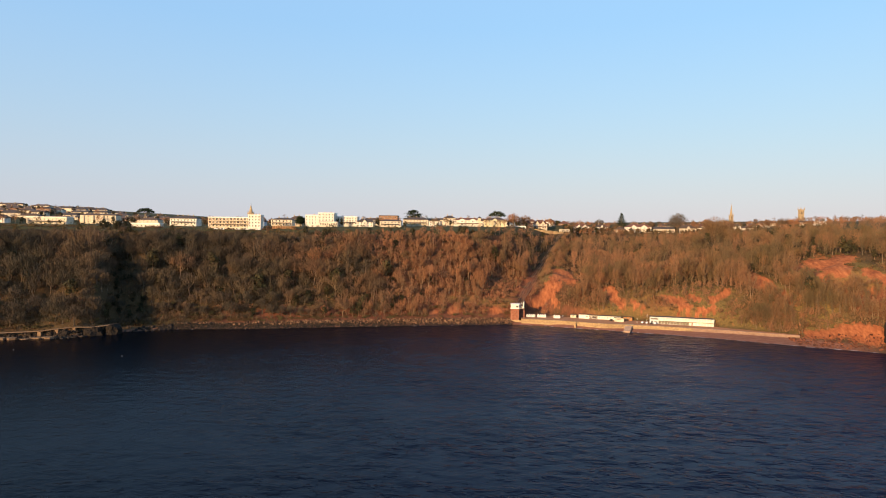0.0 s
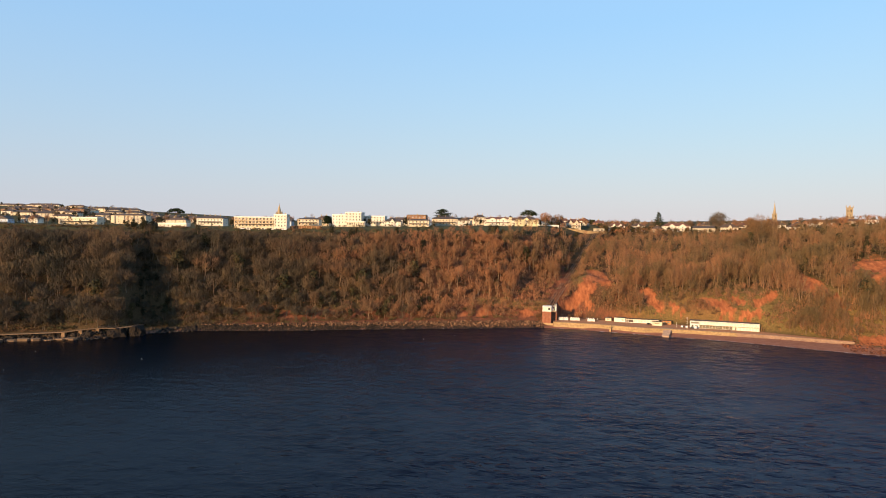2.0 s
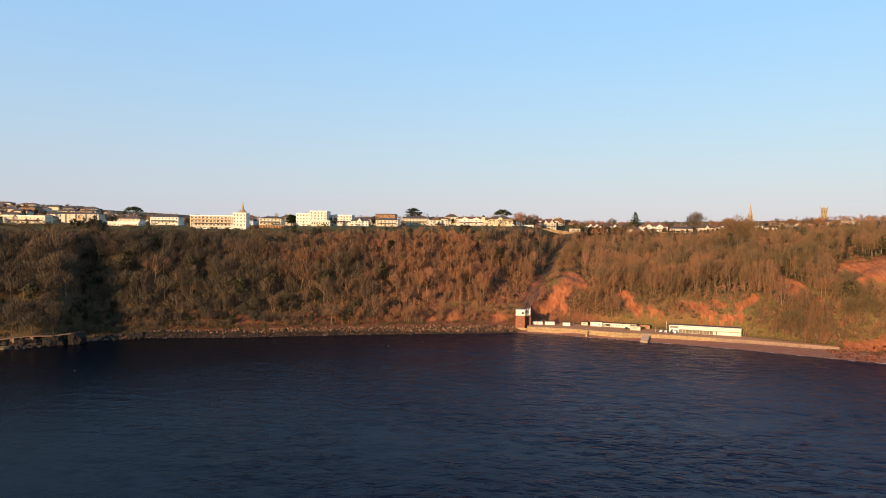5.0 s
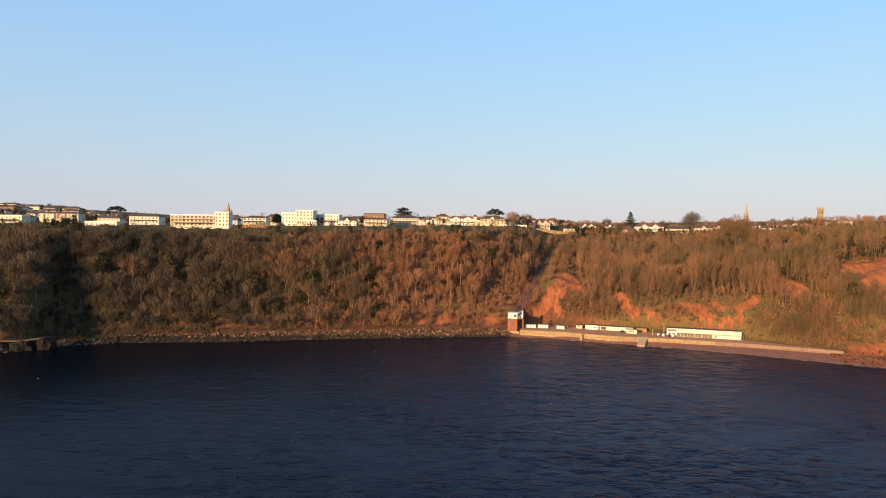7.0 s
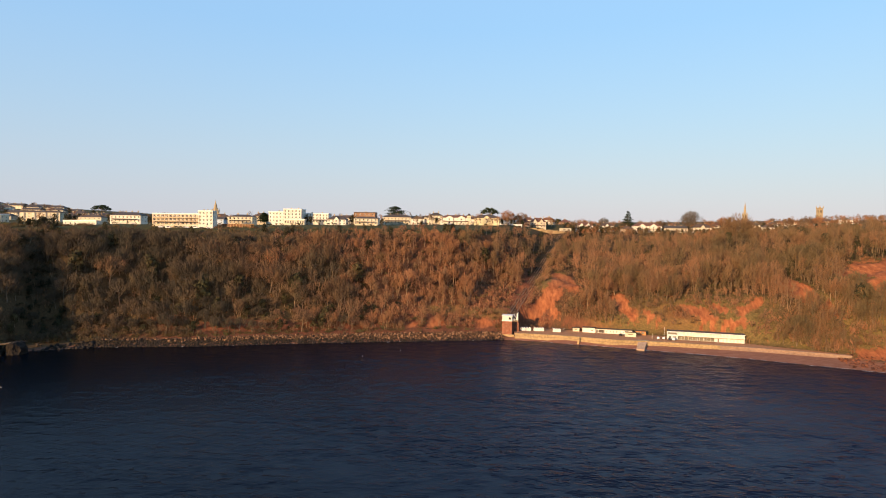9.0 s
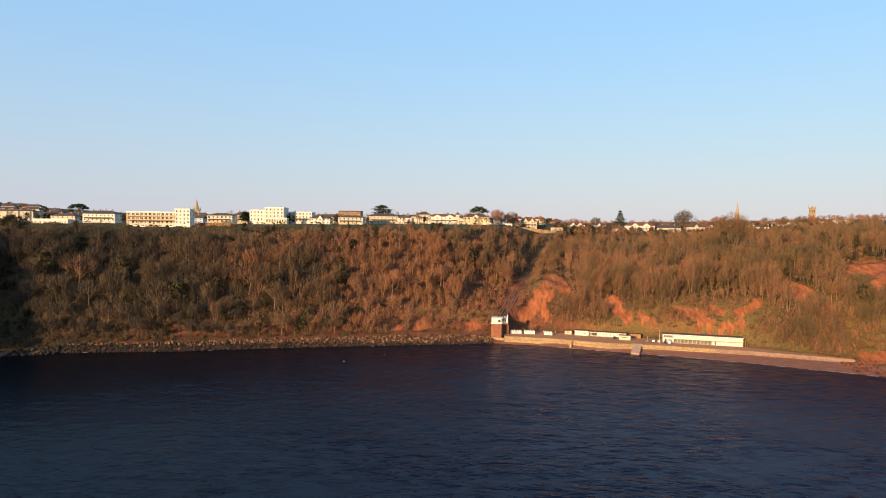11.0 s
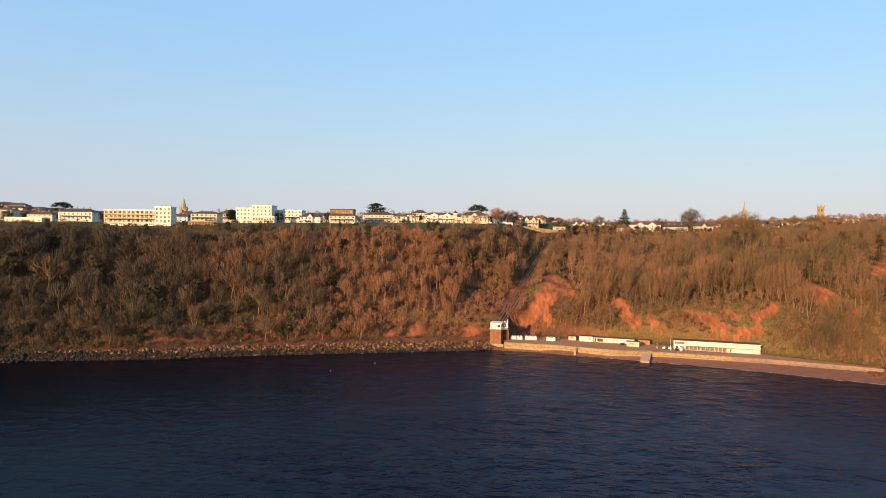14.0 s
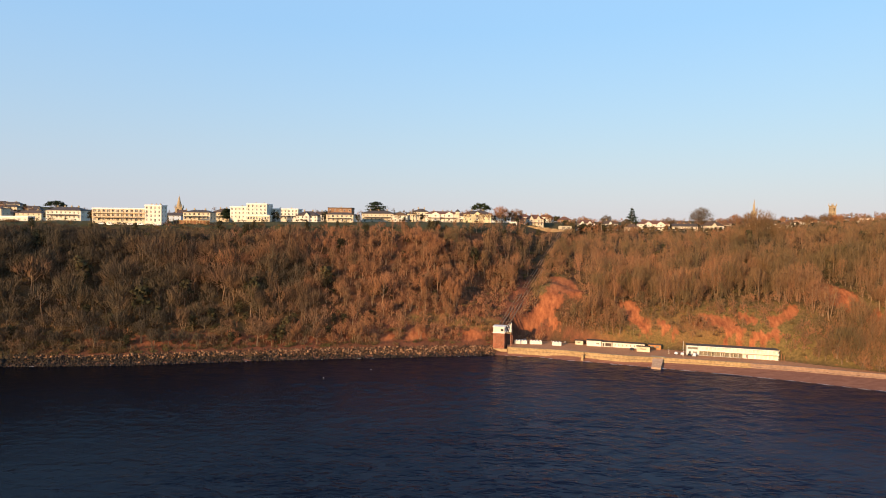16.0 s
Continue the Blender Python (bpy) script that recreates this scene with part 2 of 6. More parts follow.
ARMOUR = boulder_material("armour_stone", (0.012, 0.009, 0.007), (0.41, 0.23, 0.125))
REDROCK = boulder_material("fallen_sandstone", (0.07, 0.026, 0.015), (0.30, 0.105, 0.05))
# also dark enough to stand for shade on low armour and the outcrop
DARKROCK = boulder_material("wet_shaded_limestone", (0.014, 0.011, 0.009), (0.065, 0.048, 0.035))

# ---- terrain: one sheet from under the sea to the far hills ----
SHORE_X = [-2500, -700, -420, -313, -290, -274, -256, -231, -206, -167, -108, -62, -20, 26, 55, 68, 84, 110, 148, 182, 213, 250, 300, 380, 700, 2500]
SHORE_Y = [-700, 220, 345, 396, 404, 408, 432, 450, 455, 461, 480, 492, 502, 514, 510, 503, 499, 490, 477, 461, 445, 428, 398, 350, 200, -600]
STATIONS = []


def station(x, d, z):
    STATIONS.append((x, d, z))


# metres inland of the water's edge, and height there
station(-700, [-60, 0, 12, 40, 70, 100, 130, 300, 500, 700, 1500], [-8, 0, 4, 22, 48, 68, 74, 76, 86, 103.5, 106])
station(-560, [-60, 0, 12, 40, 70, 100, 130, 320, 450, 560, 1500], [-8, 0, 4, 20, 45, 66, 74, 77, 86, 94.5, 99])
station(-480, [-60, 0, 12, 40, 70, 100, 130, 320, 440, 540, 1500], [-8, 0, 4, 20, 45, 66, 74, 76, 80.5, 86, 92])
station(-365, [-60, 0, 10, 34, 60, 90, 115, 250, 380, 480, 1500], [-8, 0, 4, 17, 40, 64, 73.5, 75.5, 79, 81, 85])
station(-310, [-60, 0, 9, 30, 55, 85, 110, 180, 300, 500, 1500], [-8, 0, 4, 16, 38, 62, 72, 75, 78, 80, 84])
station(-278, [-60, 0, 5, 14, 32, 60, 90, 115, 250, 500, 1500], [-8, 0, 4.5, 13, 29, 52, 67, 74, 79, 82, 86])
station(-252, [-60, 0, 9, 30, 55, 80, 100, 125, 250, 500, 1500], [-8, 0, 4, 18, 42, 62, 71.5, 75, 79, 82, 86])
station(-206, [-60, 0, 8, 13, 30, 55, 80, 97, 125, 300, 1500], [-8, 0, 4, 5, 17, 40, 63, 72.5, 75.5, 80, 86])
station(-108, [-60, 0, 8, 16, 35, 60, 85, 102, 128, 300, 1500], [-8, 0, 5, 6, 20, 44, 66, 74, 77.5, 81, 88])
station(-20, [-60, 0, 9, 17, 34, 60, 88, 108, 135, 300, 1500], [-8, 0, 5.5, 7, 17, 40, 66, 75, 79, 82.5, 92])
station(25, [-60, 0, 10, 18, 36, 60, 88, 108, 150, 300, 1500], [-8, 0, 5.5, 7.5, 18, 40, 66, 75, 79.5, 82.5, 96])
station(90, [-60, 0, 8, 30, 42, 60, 130, 210, 265, 310, 1500], [-8, 0, 2, 5, 16, 32, 43, 57, 66, 76.5, 112])
station(150, [-60, 0, 10, 30, 42, 60, 130, 220, 295, 326, 1500], [-8, 0, 2, 5, 15, 27, 38, 56, 66, 76, 114])
station(210, [-60, 0, 18, 32, 46, 72, 130, 200, 345, 384, 1500], [-8, 0, 2, 5, 18, 36, 47, 60, 68, 76.5, 112])
station(300, [-60, 0, 10, 20, 40, 70, 110, 200, 390, 452, 1500], [-8, 0, 3, 8, 30, 50, 61, 67, 71, 79, 112])
station(700, [-60, 0, 10, 30, 60, 90, 140, 250, 400, 600, 1500], [-8, 0, 4, 25, 50, 68, 74, 80, 86, 95, 115])
# the cliff railway climbs a straight cutting
TRACK_A, TRACK_B = (31.0, 528.0, 13.5), (94.0, 728.0, 75.0)


def shore_y(x):
    return np.interp(x, SHORE_X, SHORE_Y)


def stations_z(x, d):
    x, d = np.broadcast_arrays(np.asarray(x, float), np.asarray(d, float))
    rows = np.array([np.interp(d, sd, sz) for _, sd, sz in STATIONS])
    xs = np.array([s[0] for s in STATIONS])
    i = np.clip(np.searchsorted(xs, x) - 1, 0, len(xs) - 2)
    f = np.clip((x - xs[i]) / (xs[i + 1] - xs[i]), 0, 1)
    f = f * f * (3 - 2 * f)
    a = np.take_along_axis(rows, i[None], 0)[0]
    b = np.take_along_axis(rows, (i + 1)[None], 0)[0]
    return a * (1 - f) + b * f


def smooth(a, b, v):
    t = np.clip((v - a) / (b - a), 0, 1)
    return t * t * (3 - 2 * t)


def wobble(x, y, size, seed=0):
    """Cheap smooth noise from a few sines, about -1 to 1."""
    a, b = x / size + seed * 1.7, y / size - seed * 2.3
    return (np.sin(1.9 * a + 1.3 * b) + np.sin(-1.1 * a + 2.3 * b + 1.1) + 0.6 * np.sin(4.1 * a - 3.1 * b + 2) + 0.5 * np.sin(3.3 * a + 5.2 * b + 0.5)) / 2.6


def track_x(y):
    f = (np.clip(y, 505, 745) - TRACK_A[1]) / (TRACK_B[1] - TRACK_A[1])
    return TRACK_A[0] + f * (TRACK_B[0] - TRACK_A[0])


def track_z(y):
    f = (y - TRACK_A[1]) / (TRACK_B[1] - TRACK_A[1])
    return TRACK_A[2] + np.clip(f, -1, 1) * (TRACK_B[2] - TRACK_A[2])


# bare red faces: centre x, height, half-width, half-height, lean in degrees (downhill to the right is negative)
BARE = [(-21, 9.5, 6, 2.4, 0), (-38, 8, 4, 1.4, 0), (13, 8.5, 6, 2, 0), (75, 36, 7.5, 4.2, -18), (66, 31, 4, 5, 30), (62, 25, 5, 6, 0), (56, 19, 10, 3.6, 25), (50, 14, 5, 3, 20), (66, 15, 5, 2, -45), (112, 23, 3.4, 6.5, 24), (117, 15.5, 3, 4.5, 24), (105, 27, 1.6, 2, 0), (127, 17, 2, 3.6, 20), (133, 14, 1.6, 2, 0), (155, 22, 6, 2, -6), (163, 19, 4.6, 4, -30), (173, 24, 4, 1.8, -14), (174, 14.5, 4.4, 2.2, 24), (181, 17.5, 2.4, 2, 10), (185, 24, 4, 2, 20), (194, 28, 5.6, 2.2, 30), (160, 8.5, 5, 1.2, 0), (218, 37, 4, 4, 0), (224, 37, 6, 6, 0), (232, 28, 1.8, 5, 0), (255, 49.5, 4, 2.6, 0), (267, 51, 7, 5, 30), (280, 58, 10, 3.4, 15), (272, 54, 4, 4, 20), (285, 47, 4, 5, 20), (258, 43, 2, 3, 0), (297, 45, 4, 4, 0), (276, 36, 2, 2, 20), (246, 7, 16, 2.4, 8), (262, 9, 12, 5, 0)]
# mossy grass between the slips
GREEN = [(276, 48, 16, 10, 10), (172, 27, 30, 5, 4), (185, 19, 18, 7, 0), (72, 40, 8, 3, 25), (60, 34, 5, 6, 40), (236, 22, 20, 14, 0), (250, 36, 12, 14, 30), (134, 24, 14, 7, 0), (120, 11, 30, 6, 0), (170, 11, 40, 7, 0), (215, 12, 20, 8, 0), (12, 15.5, 16, 2.6, 0), (-14, 17, 14, 2.2, 0)]
# open ground with only low scrub
OPEN = [(78, 34, 13, 8, -12), (118, 20, 13, 8, 0), (259, 46, 7, 7, 0), (-150, 9.5, 15, 3, 0), (-6, 13, 36, 5, 0), (178, 20, 30, 11, 0), (140, 17, 14, 8, 0), (64, 26, 16, 13, 30), (46, 12, 14, 9, 0), (118, 18, 8, 9, 20), (280, 50, 17, 9, 15), (255, 9, 24, 8, 0)]
# trodden and slipped red earth near the shore
SOIL = [(140, 17, 20, 8, 0), (158, 15, 14, 6, 0), (42, 28, 12, 16, 0), (6, 13, 24, 8, 0), (-27, 11, 30, 6, 0), (-154, 9, 22, 4, 0), (-192, 11, 5, 4, 0), (-54, 12, 14, 5, 0), (45, 14, 18, 12, 0), (8, 16, 20, 6, 0), (88, 9, 20, 4, 0), (-90, 8, 40, 4, 0), (270, 38, 20, 14, 0)]


def ground_z(x, y):
    x, y = np.broadcast_arrays(np.asarray(x, float), np.asarray(y, float))
    d = y - shore_y(x)
    u = x - track_x(y)
    left = stations_z(np.minimum(x, 25), d)
    right = stations_z(np.maximum(x, 90), d)
    on = track_z(y)
    side = smooth(-np.interp(y, [560, 600, 650], [66, 60, 45]), -6, u)
    z = left * (1 - side) + on * side * (1 - smooth(5, 16, u)) + right * smooth(5, 16, u)
    low = stations_z(np.where(u < 0, np.minimum(x, 25), np.maximum(x, 60)), d)
    gate = smooth(524, 536, y) * (1 - smooth(735, 760, y))
    z = np.where(gate > 0, z * gate + low * (1 - gate), low)
    steep = smooth(8, 20, z) * (1 - smooth(66, 74, z))
    z = z + steep * (2.6 * wobble(x, y, 22) + 1.2 * wobble(x, y, 7, 3))
    # bank between the railway cutting and the beach slope
    z = z + 7.0 * np.exp(-((u - 11) / np.where(u < 11, 5.0, 20.0)) ** 2) * smooth(578, 615, y) * (1 - smooth(690, 735, y))
    # gully beside the headland
    g = np.exp(-((x + 259 + 0.7 * (y - 452)) / 17) ** 2) * smooth(2, 14, d) * (1 - smooth(70, 105, d))
    z = np.where(d > 2, np.maximum(z - 23 * g, np.minimum(z, 1.5 + 0.16 * np.maximum(d - 2, 0))), z)
    # terrace for the promenade
    terrace = smooth(34, 40, x) * (1 - smooth(205, 230, x))
    wl = np.interp(x, WALL_X, WALL_Y)
    k = terrace * smooth(-1, 1, y - wl) * (1 - smooth(-3, 3, y - wl - np.interp(x, DEPTH_X, DEPTH_Y)))
    z = z * (1 - k) + 4.2 * k
    front = terrace * (1 - smooth(-1, 1, y - wl)) * smooth(-1, 3, d)
    z = z * (1 - front) + np.clip(d, 0, 40) / np.maximum(wl - shore_y(x), 3) * 2.6 * front
    return z


# how far the promenade reaches back
DEPTH_X = [34, 120, 165, 185, 205, 226]
DEPTH_Y = [31, 31, 26, 17, 10, 8]
WALL_X = [20, 36, 66, 96, 126, 153, 180, 216, 250]
WALL_Y = [520, 517, 511, 499, 494.5, 487.5, 480, 466, 449]


def mesh_object(name, verts, tris, mats, index=None, floats=None):
    me = bpy.data.meshes.new(name)
    n, k = len(tris), tris.shape[1]
    me.vertices.add(len(verts))
    me.vertices.foreach_set("co", np.ascontiguousarray(verts, np.float32).ravel())
    me.loops.add(n * k)
    me.loops.foreach_set("vertex_index", np.ascontiguousarray(tris, np.int32).ravel())
    me.polygons.add(n)
    me.polygons.foreach_set("loop_start", np.arange(0, n * k, k, dtype=np.int32))
    for m in mats:
        me.materials.append(m)
    if index is not None:
        me.polygons.foreach_set("material_index", np.ascontiguousarray(index, np.int32))
    for key, v in (floats or {}).items():
        at = me.attributes.new(key, "FLOAT", "POINT")
        at.data.foreach_set("value", np.ascontiguousarray(v, np.float32))
    me.update(calc_edges=True)
    return me


def bare_mask(x, y, z, patches=None):
    w1, w2 = 1.4 * wobble(x, z * 1.4, 8, 5) + 0.9 * wobble(x, z, 3, 4), 1.0 * wobble(x, z * 1.4, 5, 9)
    best = np.zeros_like(np.asarray(z, float) + np.asarray(x, float))
    for cx, cz, rx, rz, lean in patches or BARE:
        c, sn = math.cos(radians(lean)), math.sin(radians(lean))
        a, b = x + w1 - cx, z + w2 - cz
        r = np.sqrt(((a * c + b * sn) / rx) ** 2 + ((b * c - a * sn) / rz) ** 2) / 1.25
        best = np.maximum(best, 1 - smooth(0.55, 1.2, r))
    return best * (1 - smooth(90, 150, y - shore_y(x)))


def axis(*spans):
    out = [spans[0][0]]
    for a, b, step in spans:
        out += list(np.linspace(a, b, max(1, round((b - a) / step)) + 1))[1:]
    return np.array(out)


def build_ground():
    xs = axis((-4500, -1000, 350), (-1000, -450, 18), (-450, -330, 5), (-330, 330, 2.5), (330, 450, 5), (450, 1000, 18), (1000, 4500, 350))
    ys = axis((-1500, 300, 150), (300, 380, 8), (380, 640, 2.5), (640, 800, 6), (800, 1400, 20), (1400, 4500, 310))
    gx, gy = np.meshgrid(xs, ys)
    gz = ground_z(gx, gy)
    far = smooth(1100, 4000, np.hypot(gx, gy))
    gz = gz * (1 - far) + np.minimum(gz, 70) * far
    v = np.stack([gx, gy, gz], -1).reshape(-1, 3)
    w = len(xs)
    i = (np.arange(len(ys) - 1)[:, None] * w + np.arange(w - 1)[None]).ravel()
    q = np.stack([i, i + 1, i + w + 1, i + w], 1)
    x, y, z = v.T
    d = y - shore_y(x)
    bare = bare_mask(x, y, z)
    green = 0.6 * bare_mask(x, y, z, GREEN)
    soil = np.maximum(bare_mask(x, y, z, SOIL), smooth(6, 8, d) * (1 - smooth(12, 15, d)) * (x < 30) * (x > -214) * 0.8)
    soil = np.maximum(soil, 0.5 * bare_mask(x, y, z, [(0, 40, 75, 40, 0)]))
    turf = np.where(x < 60, smooth(70.5, 72.5, z), 0.8 * smooth(74, 77, z))
    beach = smooth(28, 36, x) * (1 - smooth(240, 270, x)) * (1 - smooth(2.2, 3.2, z)) + (1 - smooth(0.5, 1.5, z)) * (1 - smooth(28, 36, x))
    ground = new("ground", mesh_object("ground", v, q, [GROUND], None, {"bare": bare, "soil": soil, "green": green, "turf": turf, "beach": np.clip(beach, 0, 1)}))
    for p in ground.data.polygons:
        p.use_smooth = True
    tagged(ground, "steep red sandstone hillside with leaf litter, turf and shingle", "hillside", kind="structure")


def build_sea():
    v = np.array([[-4500, -4500, 0], [4500, -4500, 0], [4500, 620, 0], [-4500, 620, 0]], float)
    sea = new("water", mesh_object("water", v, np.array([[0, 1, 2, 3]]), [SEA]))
    tagged(sea, "dark blue sea with small wind waves", "sea", kind="structure")


build_ground()
build_sea()

# ---- trees ----
def tube(p0, p1, r0, r1, n=3):
    p0, p1 = np.asarray(p0, float), np.asarray(p1, float)
    a = p1 - p0
    a = a / (np.linalg.norm(a) + 1e-9)
    s = np.cross(a, [0, 0, 1] if abs(a[2]) < 0.9 else [1, 0, 0])
    s /= np.linalg.norm(s)
    t = np.cross(a, s)
    ang = np.arange(n) * 2 * np.pi / n
    ring = np.cos(ang)[:, None] * s + np.sin(ang)[:, None] * t
    v = np.concatenate([p0 + ring * r0, p1 + ring * r1])
    i = np.arange(n)
    j = (i + 1) % n
    f = np.concatenate([np.stack([i, j, j + n], 1), np.stack([i, j + n, i + n], 1)])
    return v, f


class Heap:
    """Collects triangles."""

    def __init__(self):
        self.v, self.f, self.n = [], [], 0

    def add(self, v, f):
        self.v.append(v)
        self.f.append(f + self.n)
        self.n += len(v)

    def done(self):
        if not self.v:
            return np.zeros((0, 3)), np.zeros((0, 3), int)
        return np.concatenate(self.v), np.concatenate(self.f)


def unit(v):
    return v / (np.linalg.norm(v, axis=-1, keepdims=True) + 1e-9)


def blades(rng, base, way, length, width, out=None):
    """Thin three-cornered sprays of twigs, turned to face out of the crown where that is given."""
    side = unit(np.cross(way, rng.normal(size=way.shape) if out is None else out))
    v = np.stack([base + side * width[:, None] / 2, base - side * width[:, None] / 2, base + way * length[:, None]], 1).reshape(-1, 3)
    return v, np.arange(len(v)).reshape(-1, 3)


def leaves(rng, centres, size, out=None):
    n = len(centres)
    a = unit(rng.normal(size=(n, 3)))
    b = unit(np.cross(a, rng.normal(size=(n, 3)) if out is None else out + rng.normal(size=(n, 3)) * 0.4))
    if out is not None:
        a = unit(np.cross(b, out))
    s = (size * rng.uniform(0.6, 1.4, n))[:, None]
    v = np.stack([centres - a * s / 2 - b * s * 0.3, centres + a * s / 2 - b * s * 0.3, centres + b * s * 0.6], 1).reshape(-1, 3)
    return v, np.arange(3 * n).reshape(-1, 3)


def bare_tree(seed, h=11.0, spread=0.36, fork=0.3, limbs=7, twigs=650, stems=1, twig=0.2, deep=0.4, reach=(0.12, 0.22), lobe=0.5):
    """A leafless broadleaf: tapered trunk, limbs that end in lobes, and a rounded, uneven crown of fine twigs over the lobes."""
    rng = np.random.default_rng(seed)
    wood, crown = Heap(), Heap()
    for st in range(stems):
        az0 = st * 2.1 + rng.uniform(0, 1)
        out = 0.0 if stems == 1 else 0.16 * h
        base = np.array([math.cos(az0) * 0.3 * (stems > 1), math.sin(az0) * 0.3 * (stems > 1), -0.6])
        head = np.array([math.cos(az0) * out, math.sin(az0) * out, 0]) + np.array([*(rng.normal(size=2) * 0.04 * h), h * 0.6])
        r = 0.021 * h / stems ** 0.5
        mid = base + (head - base) * 0.5 + np.array([*rng.normal(size=2) * 0.2, 0])
        knee = np.array([mid[0], mid[1], h * fork])
        wood.add(*tube(base, knee, r * 1.25, r * 0.8, 5))
        wood.add(*tube(knee, head + np.array([0, 0, 0.12 * h]), r * 0.8, r * 0.2, 4))
        rad = np.array([spread, spread, deep]) * h / (1 if stems == 1 else 1.45)
        ends, sizes = [head + rad * np.array([0, 0, 0.55])], [1.0]
        for k in range(limbs):
            az = k * 2.4 + rng.uniform(-0.5, 0.5)
            lift_z = -0.45 + 1.25 * (k + 0.5) / limbs + rng.uniform(-0.15, 0.15)
            e = head + rad * unit(np.array([math.cos(az), math.sin(az), lift_z])) * rng.uniform(0.5, 0.78)
            ends.append(e)
            sizes.append(rng.uniform(0.75, 1.2))
            p = knee + (head - knee) * rng.uniform(0, 0.8)
            bend = (p + e) / 2 + np.array([0, 0, -0.05 * h])
            wood.add(*tube(p, bend, r * 0.45, r * 0.28, 3))
            wood.add(*tube(bend, e, r * 0.28, r * 0.06, 3))
        m = twigs // stems
        which = rng.integers(0, len(ends), m)
        c = np.array(ends)[which]
        wide = np.array(sizes)[which][:, None] * rad * lobe
        from_head = unit((c - head) / rad + 1e-3)
        way = unit(rng.normal(size=(m, 3)) + 0.7 * from_head)
        p = c + wide * way * rng.uniform(0.45, 1.05, (m, 1))
        face = unit(way + 0.7 * unit((p - head) / rad) + rng.normal(size=(m, 3)) * 0.35)
        fan = unit(unit(p - knee) + np.array([0, 0, 0.35]) + rng.normal(size=(m, 3)) * 0.28)
        ln = h * rng.uniform(*reach, m)
        crown.add(*blades(rng, p - fan * ln[:, None] * 0.5, fan, ln, rng.uniform(0.6, 1.4, m) * twig, face))
    return wood.done(), crown.done()


def upright_tree(seed, h=12.0, stems=3, twigs=420, spread=0.2, twig=0.085):
    """A thin drawn-up tree: a few tall stems and long twigs that rise beside them."""
    rng = np.random.default_rng(seed)
    wood, crown = Heap(), Heap()
    m = twigs // stems
    for st in range(stems):
        az = st * 6.28 / stems + rng.uniform(-0.6, 0.6)
        lean = np.array([math.cos(az), math.sin(az), 0]) * h * spread * rng.uniform(0.3, 0.8)
        top = h * rng.uniform(0.78, 1.0)
        r = 0.0115 * h
        a, b, c = lean * 0.06 + np.array([0, 0, -0.6]), lean * 0.4 + np.array([0, 0, top * 0.3]), lean + np.array([0, 0, top])
        wood.add(*tube(a, b, r * 1.1, r * 0.7, 4))
        wood.add(*tube(b, c, r * 0.7, r * 0.12, 3))
        for k in range(4):
            f = rng.uniform(0.1, 0.7)
            q = b + (c - b) * f
            e = q + np.array([*(rng.normal(size=2) * 0.09 * h), h * rng.uniform(0.14, 0.26)])
            wood.add(*tube(q, e, r * 0.34, r * 0.06, 3))
        f = rng.uniform(0.0, 1.0, m) ** 0.8
        q = b + (c - b) * f[:, None]
        q[:, :2] += rng.normal(size=(m, 2)) * (h * spread * 0.42 * np.sin(0.5 + 2.3 * f))[:, None]
        away = q - (b + (c - b) * f[:, None])
        way = unit(away * 0.22 + np.array([0, 0, 1.0]) + rng.normal(size=(m, 3)) * 0.3)
        ln = h * rng.uniform(0.07, 0.17, m)
        face = unit(unit(away + 1e-3) + rng.normal(size=(m, 3)) * 0.4 + np.array([0, 0, 0.2]))
        crown.add(*blades(rng, q, way, ln, rng.uniform(0.6, 1.4, m) * twig, face))
    return wood.done(), crown.done()


def bush(seed, size=2.5, n=120, flat=0.8, leaf=0.5):
    """Ivy, holly or laurel: lobes of small leaves over short stems."""
    rng = np.random.default_rng(seed)
    wood, crown = Heap(), Heap()
    for k in range(5):
        az, r = k * 1.3 + rng.uniform(0, 1), size * rng.uniform(0.15, 0.55)
        c = np.array([math.cos(az) * r, math.sin(az) * r, size * flat * rng.uniform(0.4, 0.9)])
        wood.add(*tube((0, 0, -0.3), c, 0.07, 0.03, 3))
        way = unit(rng.normal(size=(n // 5, 3)) + np.array([0, 0, 0.3]))
        p = c + way * (size * rng.uniform(0.3, 0.55, (n // 5, 1))) * np.array([1, 1, flat])
        crown.add(*leaves(rng, p, leaf, way))
    return wood.done(), crown.done()


def scrub(seed, size=1.9, n=42):
    """Brambles and dead bracken: a low tangle of stems."""
    rng = np.random.default_rng(seed)
    crown = Heap()
    base = np.column_stack([rng.normal(size=(n, 2)) * size * 0.5, np.full(n, -0.1)])
    way = unit(np.column_stack([rng.normal(size=(n, 2)) * 0.7, rng.uniform(0.5, 1.2, n)]))
    crown.add(*blades(rng, base, way, size * rng.uniform(0.5, 1.2, n), np.full(n, 0.26)))
    return (np.zeros((0, 3)), np.zeros((0, 3), int)), crown.done()


